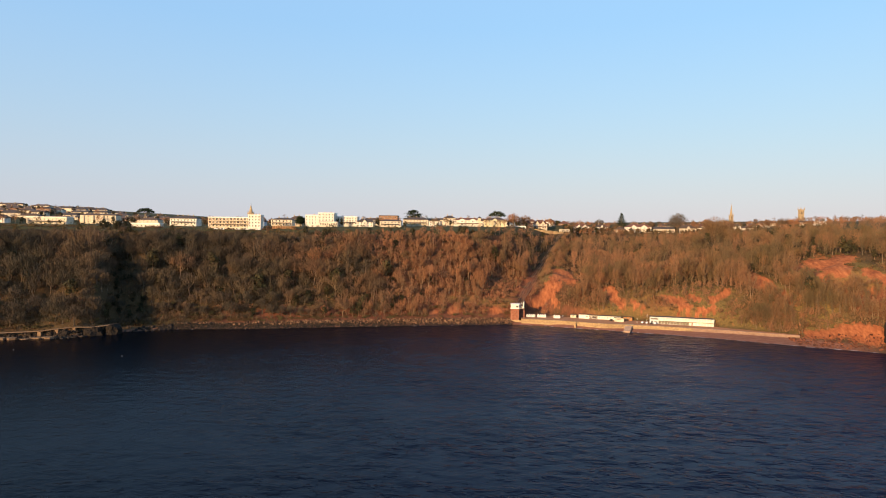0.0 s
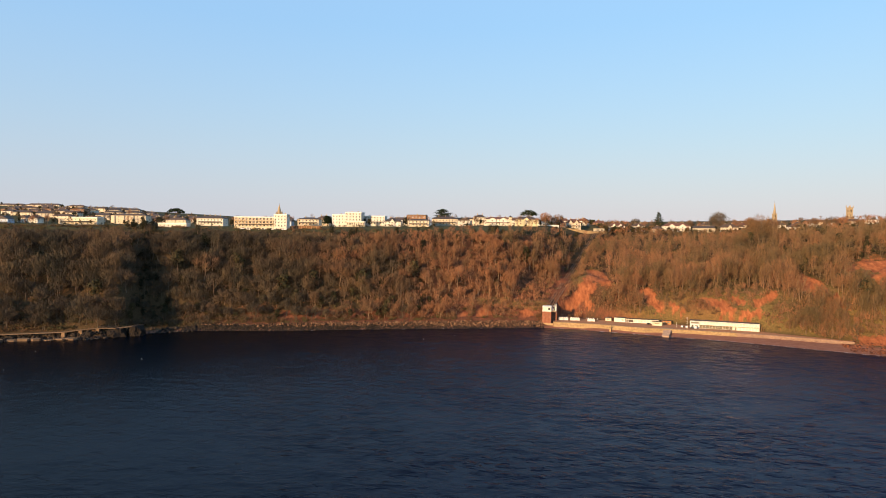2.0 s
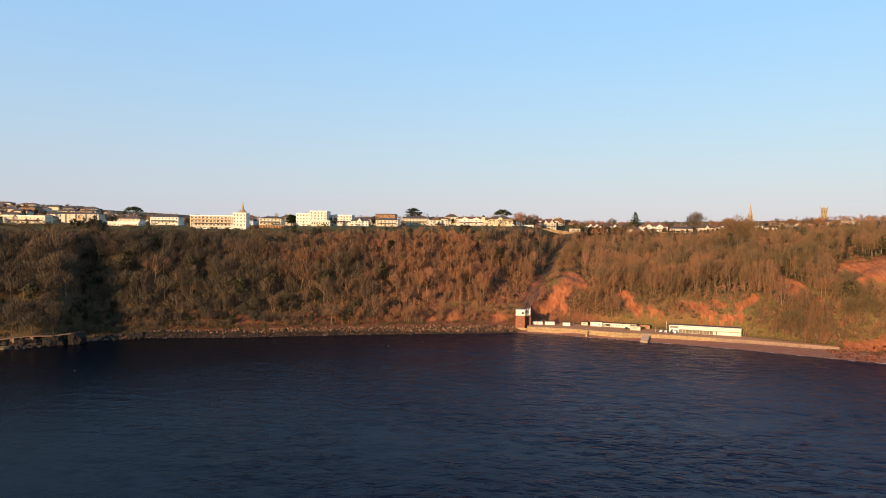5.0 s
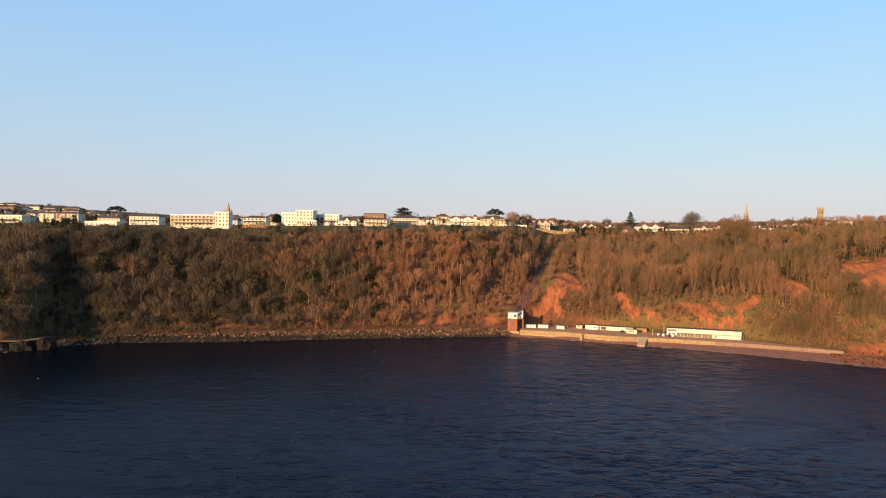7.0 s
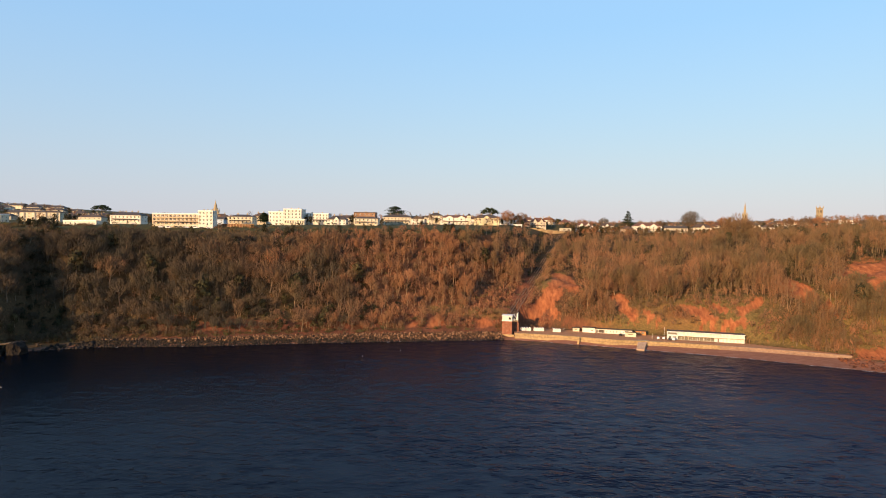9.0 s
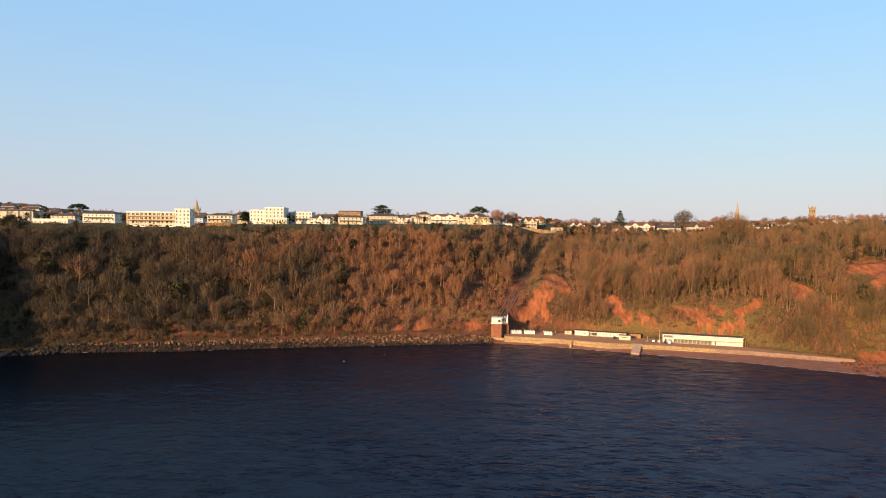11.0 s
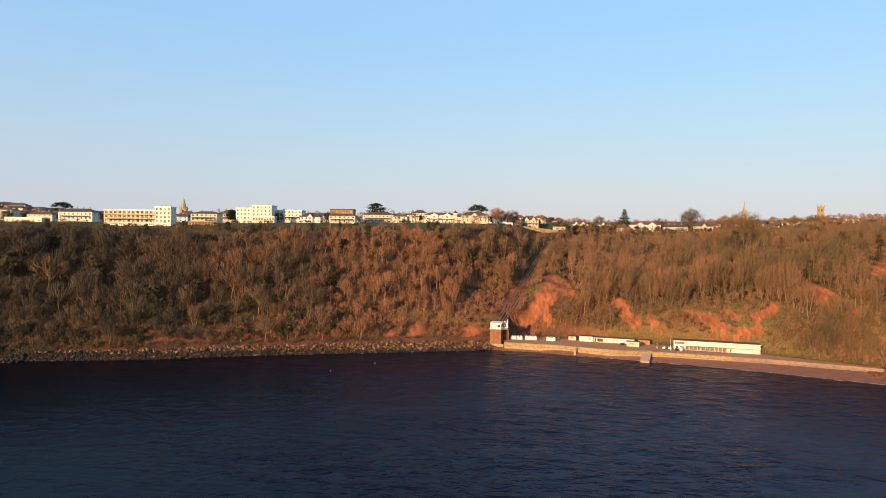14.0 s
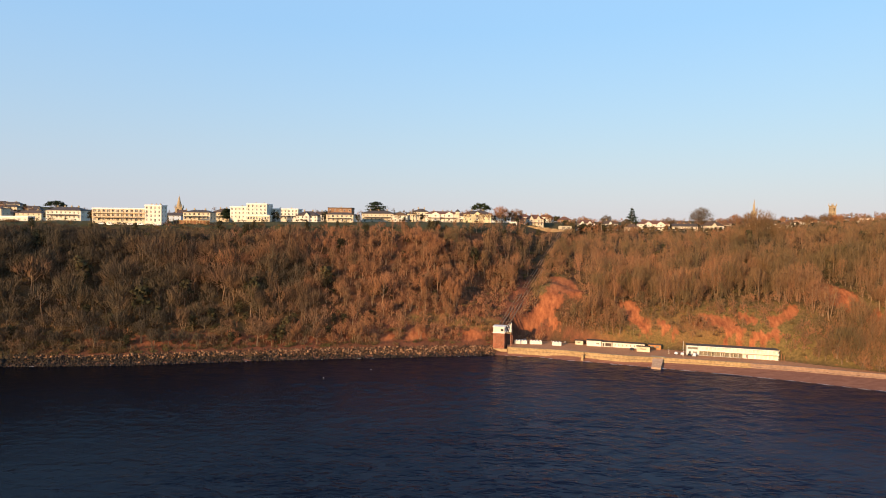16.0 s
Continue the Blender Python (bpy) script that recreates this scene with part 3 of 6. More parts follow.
def evergreen_tree(seed, h=10.0, n=420, width=0.33, leaf=0.7):
    """Holm oak or ivy-clad tree: a trunk and uneven lobes of dark leaves."""
    rng = np.random.default_rng(seed)
    wood, crown = Heap(), Heap()
    wood.add(*tube((0, 0, -0.6), (0, 0, h * 0.7), 0.025 * h, 0.008 * h, 5))
    lobes = 9
    for k in range(lobes):
        az, zz = k * 2.4, h * (0.3 + 0.6 * (k + 0.5) / lobes)
        r = h * width * math.sin(math.pi * (0.15 + 0.75 * (k + 0.5) / lobes)) * rng.uniform(0.5, 0.9)
        c = np.array([math.cos(az) * r * 0.7, math.sin(az) * r * 0.7, zz])
        wood.add(*tube((0, 0, zz * 0.75), c, 0.008 * h, 0.003 * h, 3))
        way = unit(rng.normal(size=(n // lobes, 3)) + np.array([0, 0, 0.3]))
        p = c + way * (h * 0.2 * rng.uniform(0.5, 1.0, (n // lobes, 1))) * np.array([1, 1, 0.75])
        crown.add(*leaves(rng, p, leaf, way))
    return wood.done(), crown.done()


def cedar_tree(seed, h=15.0, n=4200):
    """A cedar: stout trunk, level boughs and flat plates of needles."""
    rng = np.random.default_rng(seed)
    wood, crown, boughs = Heap(), Heap(), []
    wood.add(*tube((0, 0, -0.6), (0, 0, h * 0.5), 0.04 * h, 0.028 * h, 6))
    wood.add(*tube((0, 0, h * 0.5), (0.2, 0, h * 1.0), 0.028 * h, 0.006 * h, 5))
    plates = 20
    for k in range(plates):
        f = (k + 0.5) / plates
        zz = h * (0.3 + 0.68 * f)
        reach = h * (0.42 + 0.75 * f - 1.0 * f * f) * rng.uniform(0.7, 1.15)
        az = k * 2.4
        e = np.array([math.cos(az) * reach, math.sin(az) * reach, zz + rng.uniform(-0.2, 0.5)])
        boughs.append(tube((0, 0, zz - 0.9), e, 0.01 * h, 0.003 * h, 3))
        m = n // plates
        p = e * np.array([0.62, 0.62, 1]) + rng.normal(size=(m, 3)) * np.array([reach * 0.33, reach * 0.33, 0.3])
        crown.add(*leaves(rng, p, 0.65))
    return wood.done(), crown.done(), boughs


def stone_pine(seed, h=14.0, n=1500):
    """A flat-topped pine: bare forked trunk, wide domed crown of needle clumps with gaps between."""
    rng = np.random.default_rng(seed)
    wood, crown, boughs = Heap(), Heap(), []
    fork = np.array([0.3, 0, h * 0.5])
    wood.add(*tube((0, 0, -0.6), fork, 0.035 * h, 0.025 * h, 6))
    clumps = 22
    for k in range(clumps):
        r = h * 0.52 * math.sqrt((k + 0.5) / clumps)
        az = k * 2.4
        c = np.array([math.cos(az) * r, math.sin(az) * r, h * (0.95 - 0.95 * (r / h) ** 2) + rng.uniform(-0.5, 0.3)])
        boughs.append(tube(fork + (0, 0, rng.uniform(0, 0.12) * h), c, 0.01 * h, 0.004 * h, 3))
        way = unit(rng.normal(size=(n // clumps, 3)))
        p = c + way * np.array([0.15, 0.15, 0.085]) * h * rng.uniform(0.5, 1.0, (n // clumps, 1))
        crown.add(*leaves(rng, p, 0.7, way))
    return wood.done(), crown.done(), boughs


def fir_tree(seed, h=15.0, n=1200):
    rng = np.random.default_rng(seed)
    wood, crown = Heap(), Heap()
    wood.add(*tube((0, 0, -0.6), (0, 0, h), 0.02 * h, 0.003 * h, 5))
    f = 1 - np.sqrt(rng.uniform(0.01, 1, n))
    tier = 0.75 + 0.25 * np.cos(f * 50)
    az = rng.uniform(0, 2 * np.pi, n)
    r = h * 0.58 * (1 - f) * tier * np.sqrt(rng.uniform(0.1, 1, n))
    p = np.column_stack([np.cos(az) * r, np.sin(az) * r, h * (0.1 + 0.9 * f) - 0.2 * r])
    crown.add(*leaves(rng, p, 0.6))
    for k in range(24):
        zz = h * (0.12 + 0.8 * k / 24)
        ln = h * 0.26 * (1 - k / 25)
        wood.add(*tube((0, 0, zz), (math.cos(k * 2.4) * ln, math.sin(k * 2.4) * ln, zz - 0.15 * ln), 0.06, 0.02, 3))
    return wood.done(), crown.done()


def scatter(name, kinds, spots, label, category, crown_mat):
    """Many trees or shrubs that nobody could count, in one mesh. spots: x, y, z, size, turn, kind, tint."""
    vs, fs, ix, tint, n = [], [], [], [], 0
    for x, y, z, s, turn, k, t in spots:
        c, sn = math.cos(turn), math.sin(turn)
        for slot, (v, f) in enumerate(kinds[int(k)]):
            if not len(v):
                continue
            w = np.empty_like(v)
            w[:, 0] = (v[:, 0] * c - v[:, 1] * sn) * s + x
            w[:, 1] = (v[:, 0] * sn + v[:, 1] * c) * s + y
            w[:, 2] = v[:, 2] * s + z
            vs.append(w)
            fs.append(f + n)
            ix.append(np.full(len(f), slot))
            tint.append(np.full(len(v), t))
            n += len(v)
    ob = new(name, mesh_object(name, np.concatenate(vs), np.concatenate(fs), [BARK, crown_mat], np.concatenate(ix), {"tint": np.concatenate(tint)}))
    return tagged(ob, label, category, kind="stuff")


def tree_thing(name, kind, m, label, crown_mat, tint, group="", category="tree", made={}):
    """A single tree: trunk with limbs, and crown. Alike ones share their meshes."""
    key = (name, id(kind), round(tint, 1))
    if key not in made:
        meshes = []
        boughs = [("bough", b, BARK) for b in (kind[2] if len(kind) > 2 else ())]
        for part_name, (v, f), mat in [("trunk", kind[0], BARK), ("crown", kind[1], crown_mat)] + boughs:
            meshes.append((part_name, mesh_object(part_name, v, f, [mat], None, {"tint": np.full(len(v), round(tint, 1))})))
        made[key] = meshes
    top = new(name)
    top.empty_display_size = 0.5
    top.matrix_world = m
    for part_name, me in made[key]:
        new(part_name, me).parent = top
    return tagged(top, label, category, group)


WOOD_KINDS = [bare_tree(10 + k, 10.5 + 0.7 * k, 0.44 + 0.03 * (k % 3), 0.1 + 0.05 * (k % 4), 9, 560, twig=0.16, deep=0.36) for k in range(5)]
WOOD_KINDS += [bare_tree(30 + k, 13.5, 0.27, 0.36, 7, 460, twig=0.14, deep=0.37) for k in range(3)]
WOOD_KINDS += [bare_tree(40 + k, 10.5, 0.4, 0.2, 4, 540, stems=3, twig=0.15, deep=0.44) for k in range(2)]
WOOD_KINDS += [upright_tree(90 + k, 11.5 + k, 2 + k % 3, 380, 0.2 + 0.03 * (k % 2), 0.105) for k in range(4)]
FAR_KINDS = [bare_tree(110 + k, 11 + 0.6 * k, 0.46, 0.28, 7, 340, twig=0.18, deep=0.36) for k in range(5)] + [upright_tree(120 + k, 13.0, 3, 380, 0.25, 0.1) for k in range(3)]
BUSHES = [bush(50 + k, 2.4, 75, leaf=0.58) for k in range(3)] + [evergreen_tree(60 + k, 8.0, 230, leaf=0.8) for k in range(2)]
GARDEN_KINDS = [bare_tree(140 + k, 11.0, 0.42, 0.22, 6, 150, twig=0.3, deep=0.38) for k in range(4)] + [upright_tree(150 + k, 12.0, 3, 200, 0.25, 0.15) for k in range(2)]
THICKETS = [bare_tree(160 + k, 3.8, 0.55, 0.04, 4, 56, twig=0.18, deep=0.5, reach=(0.16, 0.34)) for k in range(4)]
SCRUBS = [scrub(70 + k) for k in range(4)]


def plant_woods():
    rng = np.random.default_rng(4)
    x = np.concatenate([rng.uniform(-430, 430, 60000), rng.uniform(30, 265, 14000)])
    y = np.concatenate([rng.uniform(380, 860, 60000), rng.uniform(445, 575, 14000)])
    z = ground_z(x, y)
    d = y - shore_y(x)
    u = x - track_x(y)
    bare = bare_mask(x, y, z)
    left = u < 0
    ok = (d > np.where(x < -236, 6, 13)) & (bare < 0.45) & (z > 4.6)
    ok &= ~((x > -322) & (x < -284) & (z > 63))
    ok &= ~((x > -52) & (x < 27) & (z < 17) & (rng.uniform(size=len(x)) < 0.88))
    ok &= ~((x > -198) & (x < -166) & (z > 64))
    ok &= np.where(left, (z < np.where(x < -100, 69.5, 72.5)) & ((d < 135) | (u > -50)), (z < 70) & (y < 790))
    ok &= ~((u > -8) & (u < 0) & (y < 600))
    ok &= ~((u > -4.5) & (u < np.where(y < 600, 17, 5)) & (y < 740))
    ok &= ~((u > -34) & (u < 0) & (y < 585) & (rng.uniform(size=len(x)) < 0.96))
    clear = np.zeros(len(x))
    for up in (2, 5, 8, 11, 14):
        for aside in (-3, 0, 3):
            clear = np.maximum(clear, bare_mask(x + aside, y, z + up) * (1 if up < 12 else x > 238))
    ok &= ~((x > 36) & (clear > 0.5) & (rng.uniform(size=len(x)) < np.where((x > 205) & (x < 240), 0.985, 0.999)))
    ok &= ~((bare_mask(x, y, z, OPEN) > 0.4) & (rng.uniform(size=len(x)) < 0.985))
    ok &= ~((x > 34) & (x < 228) & (y - np.interp(x, WALL_X, WALL_Y) < np.interp(x, DEPTH_X, DEPTH_Y) + 1.5))
    ok &= ~((np.abs(x - 70) < 26) & (u < 0) & (y > 690))
    # keep those in a cone that the path can see
    ok &= np.abs(x) < 0.78 * y + 30
    x, y, z, d, u, bare = (a[ok] for a in (x, y, z, d, u, bare))
    # thin out to a spacing
    keep, cells = [], {}
    for i in range(len(x)):
        gap = (4.3 if x[i] < -20 else (3.7 if x[i] < 30 else (2.7 if z[i] < 36 and x[i] > 195 else 3.1 if z[i] < 34 else 3.5))) if y[i] < 600 else 5.1
        c = (int(x[i] // 7), int(y[i] // 7))
        near = [j for a in (-1, 0, 1) for b in (-1, 0, 1) for j in cells.get((c[0] + a, c[1] + b), ())]
        if all((x[i] - x[j]) ** 2 + (y[i] - y[j]) ** 2 > gap * gap for j in near):
            keep.append(i)
            cells.setdefault(c, []).append(i)
    keep = np.array(keep)
    x, y, z, d, u = (a[keep] for a in (x, y, z, d, u))
    n = len(x)
    patch = wobble(x, y, 30, 2)
    # tint drops to the left: greyer twigs, plus that slope's shade in the colour
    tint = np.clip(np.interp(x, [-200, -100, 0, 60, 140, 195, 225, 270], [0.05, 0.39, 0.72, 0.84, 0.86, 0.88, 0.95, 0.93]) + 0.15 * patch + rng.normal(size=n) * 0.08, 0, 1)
    size = np.clip(1.04 + rng.normal(size=n) * 0.27, 0.5, 1.75) * np.where(z < 20, 0.82, 1.0) * np.where((u < 0) & (z > 62), 0.62, 1.0) * np.where((u > 0) & (y > 680), 0.68, 1.0) * np.where((u > -34) & (u < 0) & (y < 585), 0.4, 1.0) * np.where((u > 0) & (u < 24) & (y > 570) & (y < 735), 0.6, 1.0) * np.where((bare_mask(x, y, z, OPEN) > 0.4) & (x > 36), 0.45, 1.0)
    size = size * np.interp(x, [-100, -50], [1.22, 1.0])
    size = np.where(u < 0, np.minimum(size, np.interp(z, [54, 61, 66, 70], [1.8, 0.85, 0.55, 0.3]) + np.interp(x, [-90, -30], [0, 0.42]) * (z > 54)), size)
    size = size * (1 - 0.5 * np.exp(-((x + 259 + 0.7 * (y - 452)) / 15) ** 2) * (d < 80))
    slim = ((wobble(x, y, 40, 7) > 0.1) & (x > -20)) | ((x > 40) & (z < 40) & (rng.uniform(size=n) < 0.7))
    kind = np.where(slim, rng.integers(5, 8, n), np.where(rng.uniform(size=n) < 0.2, rng.integers(8, 10, n), rng.integers(0, 5, n)))
    slope = (x > 36) & (z < 36)
    tall = np.interp(x, [-120, -20, 40], [0.12, 0.6, 0.85])
    kind = np.where(rng.uniform(size=n) < tall, rng.integers(10, 14, n), kind)
    size = np.where(slope & (x > 170), size * 1.15, size)
    green = rng.uniform(size=n) < 0.10 + 0.16 * (x < -100) * (wobble(x, y, 26, 13) > 0) + 0.2 * (x < -60) * (z < 18) + 0.4 * (z > 63) * (u < 0) + 0.08 * (wobble(x, y, 18, 11) > 0.5) + 0.25 * (x > 215) * (z > 50)
    green &= ~(slope & (rng.uniform(size=n) < 0.8))
    # the outermost rank, along the shore, tree by tree
    order = np.argsort(d + 0.4 * np.abs(x))
    single = set([i for i in order if not green[i]][:260])
    rest, bushes = [], []
    for i in range(n):
        turn = rng.uniform(0, 6.28)
        if i in single:
            k = int(kind[i])
            lab = "leafless slender winter tree on the wooded cliff" if 5 <= k < 8 or k >= 10 else ("leafless many-stemmed winter tree at the cliff foot" if k >= 8 else "leafless spreading winter tree with brown twigs on the cliff")
            tree_thing("bare_tree", WOOD_KINDS[k], Matrix.LocRotScale((x[i], y[i], z[i]), Euler((0, 0, turn)), (size[i],) * 3), lab, TWIG, float(tint[i]), "trees along the cliff foot")
        elif green[i]:
            bushes.append((x[i], y[i], z[i], max(size[i], 0.8) * rng.uniform(0.8, 1.4), turn, rng.integers(0, 5), rng.uniform(0, 0.8)))
        else:
            rest.append((x[i], y[i], z[i], size[i], turn, kind[i], tint[i]))
    for lo, hi, what in ((-1000, -60, "shade-darkened brown"), (-60, 60, "russet brown"), (60, 1000, "warm brown")):
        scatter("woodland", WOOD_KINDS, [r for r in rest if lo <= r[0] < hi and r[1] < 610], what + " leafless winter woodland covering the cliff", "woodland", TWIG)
    scatter("woodland", FAR_KINDS, [(*r[:5], r[5] if r[5] < 8 else 5 + int(r[5]) % 3, r[6]) for r in rest if r[1] >= 610], "leafless winter woodland rising behind the beach", "woodland", TWIG)
    # undergrowth
    m = 36000
    x = rng.uniform(-430, 430, m)
    y = rng.uniform(395, 700, m)
    z, d, u = ground_z(x, y), y - shore_y(x), x - track_x(y)
    ok = (d > np.where(x < -236, 5, 12)) & (z > 4) & (z < 76) & (d < 210) & (bare_mask(x, y, z) < 0.55) & (np.abs(x) < 0.78 * y + 30) & ~((np.abs(u) < 4) & (y < 740))
    ok &= ~((x > 34) & (x < 228) & (y - np.interp(x, WALL_X, WALL_Y) < np.interp(x, DEPTH_X, DEPTH_Y) + 1)) & ~((u < 0) & (z > 74.5))
    low = []
    for i in np.nonzero(ok)[0][:3200]:
        if rng.uniform() < (0.05 if x[i] > 36 and z[i] < 36 else 0.16):
            bushes.append((x[i], y[i], z[i], rng.uniform(0.4, 0.8), rng.uniform(0, 6.28), rng.integers(0, 3), rng.uniform(0.2, 1)))
        else:
            low.append((x[i], y[i], z[i], rng.uniform(0.6, 1.4), rng.uniform(0, 6.28), rng.integers(0, 4), rng.uniform(0, 1)))
    # a tangle along the foot of the slope
    brush = []
    for k in range(2500):
        px = rng.uniform(-345, 30) if k < 1200 else rng.uniform(40, 235)
        py = float(shore_y(px)) + rng.uniform(9, 26) if k < 1200 else float(np.interp(px, WALL_X, WALL_Y) + np.interp(px, DEPTH_X, DEPTH_Y)) + rng.uniform(1, 22)
        if k >= 2300:
            px = rng.uniform(-55, 28)
            py = float(shore_y(px)) + rng.uniform(14, 34)
        if max(bare_mask(px, py, ground_z(px, py) + up) for up in (0, 2.5, 5)) < 0.3 and (k >= 1200 or rng.uniform() < 0.3 or bare_mask(px, py, ground_z(px, py), SOIL) < 0.5) and abs(px - track_x(py)) > 5:
            if k >= 1200 and bare_mask(px, py, ground_z(px, py), OPEN) > 0.4 and rng.uniform() < 0.55:
                continue
            (low if k < 1200 else brush).append((px, py, float(ground_z(px, py)), rng.uniform(0.6, 1.5), rng.uniform(0, 6.28), rng.integers(0, 4), rng.uniform(0, 1) if k < 1200 else rng.uniform(0.3, 1)))
    # saplings and thorn on the bank beside the railway, along the foot and between the trees
    # left ones again darkened in tint for their shaded slope
    for k in range(3680):
        if k < 620:
            py = rng.uniform(580, 738) if k < 480 else rng.uniform(540, 590)
            px = float(track_x(py)) + (rng.uniform(5, 21) if k < 480 else rng.uniform(-34, -6))
            tint, big = (rng.uniform(0.75, 1.0), rng.uniform(0.8, 1.5)) if k < 480 else (rng.uniform(0.5, 0.65), rng.uniform(0.5, 1.0))
        elif k < 1300:
            px = rng.uniform(-345, 20)
            py = float(shore_y(px)) + rng.uniform(11, 24)
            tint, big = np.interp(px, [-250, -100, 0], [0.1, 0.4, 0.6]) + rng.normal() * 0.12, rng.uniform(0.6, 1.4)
        elif k < 2100:
            px = rng.uniform(75, 245) if k < 1800 else rng.uniform(232, 310)
            py = float(shore_y(px)) + (rng.uniform(48, 105) if k < 1800 else rng.uniform(24, 80))
            tint, big = rng.uniform(0.75, 1.0), rng.uniform(0.8, 1.4)
        elif k < 2400:
            px = rng.uniform(115, 245)
            py = float(np.interp(px, WALL_X, WALL_Y) + np.interp(px, DEPTH_X, DEPTH_Y)) + rng.uniform(2, 32)
            tint, big = rng.uniform(0.7, 1.0), rng.uniform(0.3, 0.65)
        elif k >= 3550:
            px = rng.uniform(250, 310)
            py = float(shore_y(px)) + rng.uniform(30, 95)
            tint, big = rng.uniform(0.6, 1.0), rng.uniform(0.3, 0.65)
        elif k >= 3330:
            px = rng.uniform(205, 300)
            py = float(shore_y(px)) + rng.uniform(22, 58)
            tint, big = rng.uniform(0.6, 0.95), rng.uniform(0.9, 2.0)
        elif k >= 3200:
            px, py = rng.uniform(-285, -212), rng.uniform(452, 505)
            tint, big = rng.uniform(0, 0.2), rng.uniform(0.7, 1.5)
        else:
            px = rng.uniform(-345, 60)
            py = float(shore_y(px)) + rng.uniform(22, 105)
            tint, big = np.interp(px, [-250, -100, 0], [0.1, 0.4, 0.6]) + rng.normal() * 0.12, rng.uniform(0.8, 1.7)
        pz = float(ground_z(px, py))
        if (k < 620 or abs(px - track_x(py)) > 7) and pz < 71 and max(bare_mask(px, py, pz + up) for up in (0, 2.5, 5)) < 0.3 and (k < 620 or k >= 1300 or rng.uniform() < (0.1 if -180 < px < -120 else 0.35) or bare_mask(px, py, pz, SOIL) < 0.5):
            brush.append((px, py, pz, big, rng.uniform(0, 6.28), rng.integers(0, 4), float(np.clip(tint, 0, 1))))
    # dark ivy and holly added to stand for the gully's deep shade
    for k in range(170):
        py = rng.uniform(444, 530)
        px = -259 - 0.7 * (py - 452) + rng.normal() * 8
        bushes.append((px, py, float(ground_z(px, py)), rng.uniform(0.5, 0.95), rng.uniform(0, 6.28), rng.integers(0, 5), 0.0))
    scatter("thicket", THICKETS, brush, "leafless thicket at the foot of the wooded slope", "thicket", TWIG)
    scatter("undergrowth", SCRUBS, low, "dead bracken and bramble scrub under the trees", "scrub", SCRUB)
    scatter("evergreen_shrubs", BUSHES, bushes, "dark ivy, holly and laurel among bare trees", "shrubs", IVY)


plant_woods()

# ---- buildings on the downs ----
def part(name, bm, material, parent, label=""):
    me = bpy.data.meshes.new(name)
    bm.to_mesh(me)
    bm.free()
    me.materials.append(material)
    ob = new(name, me)
    ob.parent = parent
    return tagged(ob, label) if label else ob


def box(bm, x0, y0, z0, x1, y1, z1):
    v = [bm.verts.new(p) for p in ((x0, y0, z0), (x1, y0, z0), (x1, y1, z0), (x0, y1, z0), (x0, y0, z1), (x1, y0, z1), (x1, y1, z1), (x0, y1, z1))]
    for f in ((0, 3, 2, 1), (4, 5, 6, 7), (0, 1, 5, 4), (1, 2, 6, 5), (2, 3, 7, 6), (3, 0, 4, 7)):
        bm.faces.new([v[i] for i in f])
    return bm


def boxes(*many):
    bm = bmesh.new()
    for b in many:
        box(bm, *b)
    return bm


def prism(bm, outline, z0, z1):
    a = [bm.verts.new((x, y, z0)) for x, y in outline]
    b = [bm.verts.new((x, y, z1)) for x, y in outline]
    n = len(a)
    for i in range(n):
        bm.faces.new([a[i], a[(i + 1) % n], b[(i + 1) % n], b[i]])
    bm.faces.new(b)
    bm.faces.new(a[::-1])
    return bm


def rod(bm, p0, p1, r0, r1, n=8):
    v, f = tube(p0, p1, r0, r1, n)
    vs = [bm.verts.new(p) for p in v]
    for t in f:
        bm.faces.new([vs[i] for i in t])
    bm.faces.new(vs[n:])
    bm.faces.new(vs[:n][::-1])
    return bm


def panel(bm, origin, along, out, w, h, holes, depth=0.18):
    """A wall face with openings cut through it and their reveals. holes: u0, z0, u1, z1."""
    o, a, n = Vector(origin), Vector(along), Vector(out)
    us = sorted({0.0, w, *(q for b in holes for q in (b[0], b[2]))})
    zs = sorted({0.0, h, *(q for b in holes for q in (b[1], b[3]))})
    pt = lambda u, z, k=0.0: bm.verts.new(o + a * u + Vector((0, 0, z)) - n * k)
    for u0, u1 in zip(us, us[1:]):
        for z0, z1 in zip(zs, zs[1:]):
            cu, cz = (u0 + u1) / 2, (z0 + z1) / 2
            if not any(b[0] < cu < b[2] and b[1] < cz < b[3] for b in holes):
                bm.faces.new([pt(u0, z0), pt(u1, z0), pt(u1, z1), pt(u0, z1)])
    for u0, z0, u1, z1 in holes:
        for (ua, za), (ub, zb) in (((u0, z0), (u0, z1)), ((u0, z1), (u1, z1)), ((u1, z1), (u1, z0)), ((u1, z0), (u0, z0))):
            bm.faces.new([pt(ua, za), pt(ub, zb), pt(ub, zb, depth), pt(ua, za, depth)])


WINDOW_MESHES = {}
HOUSES = []


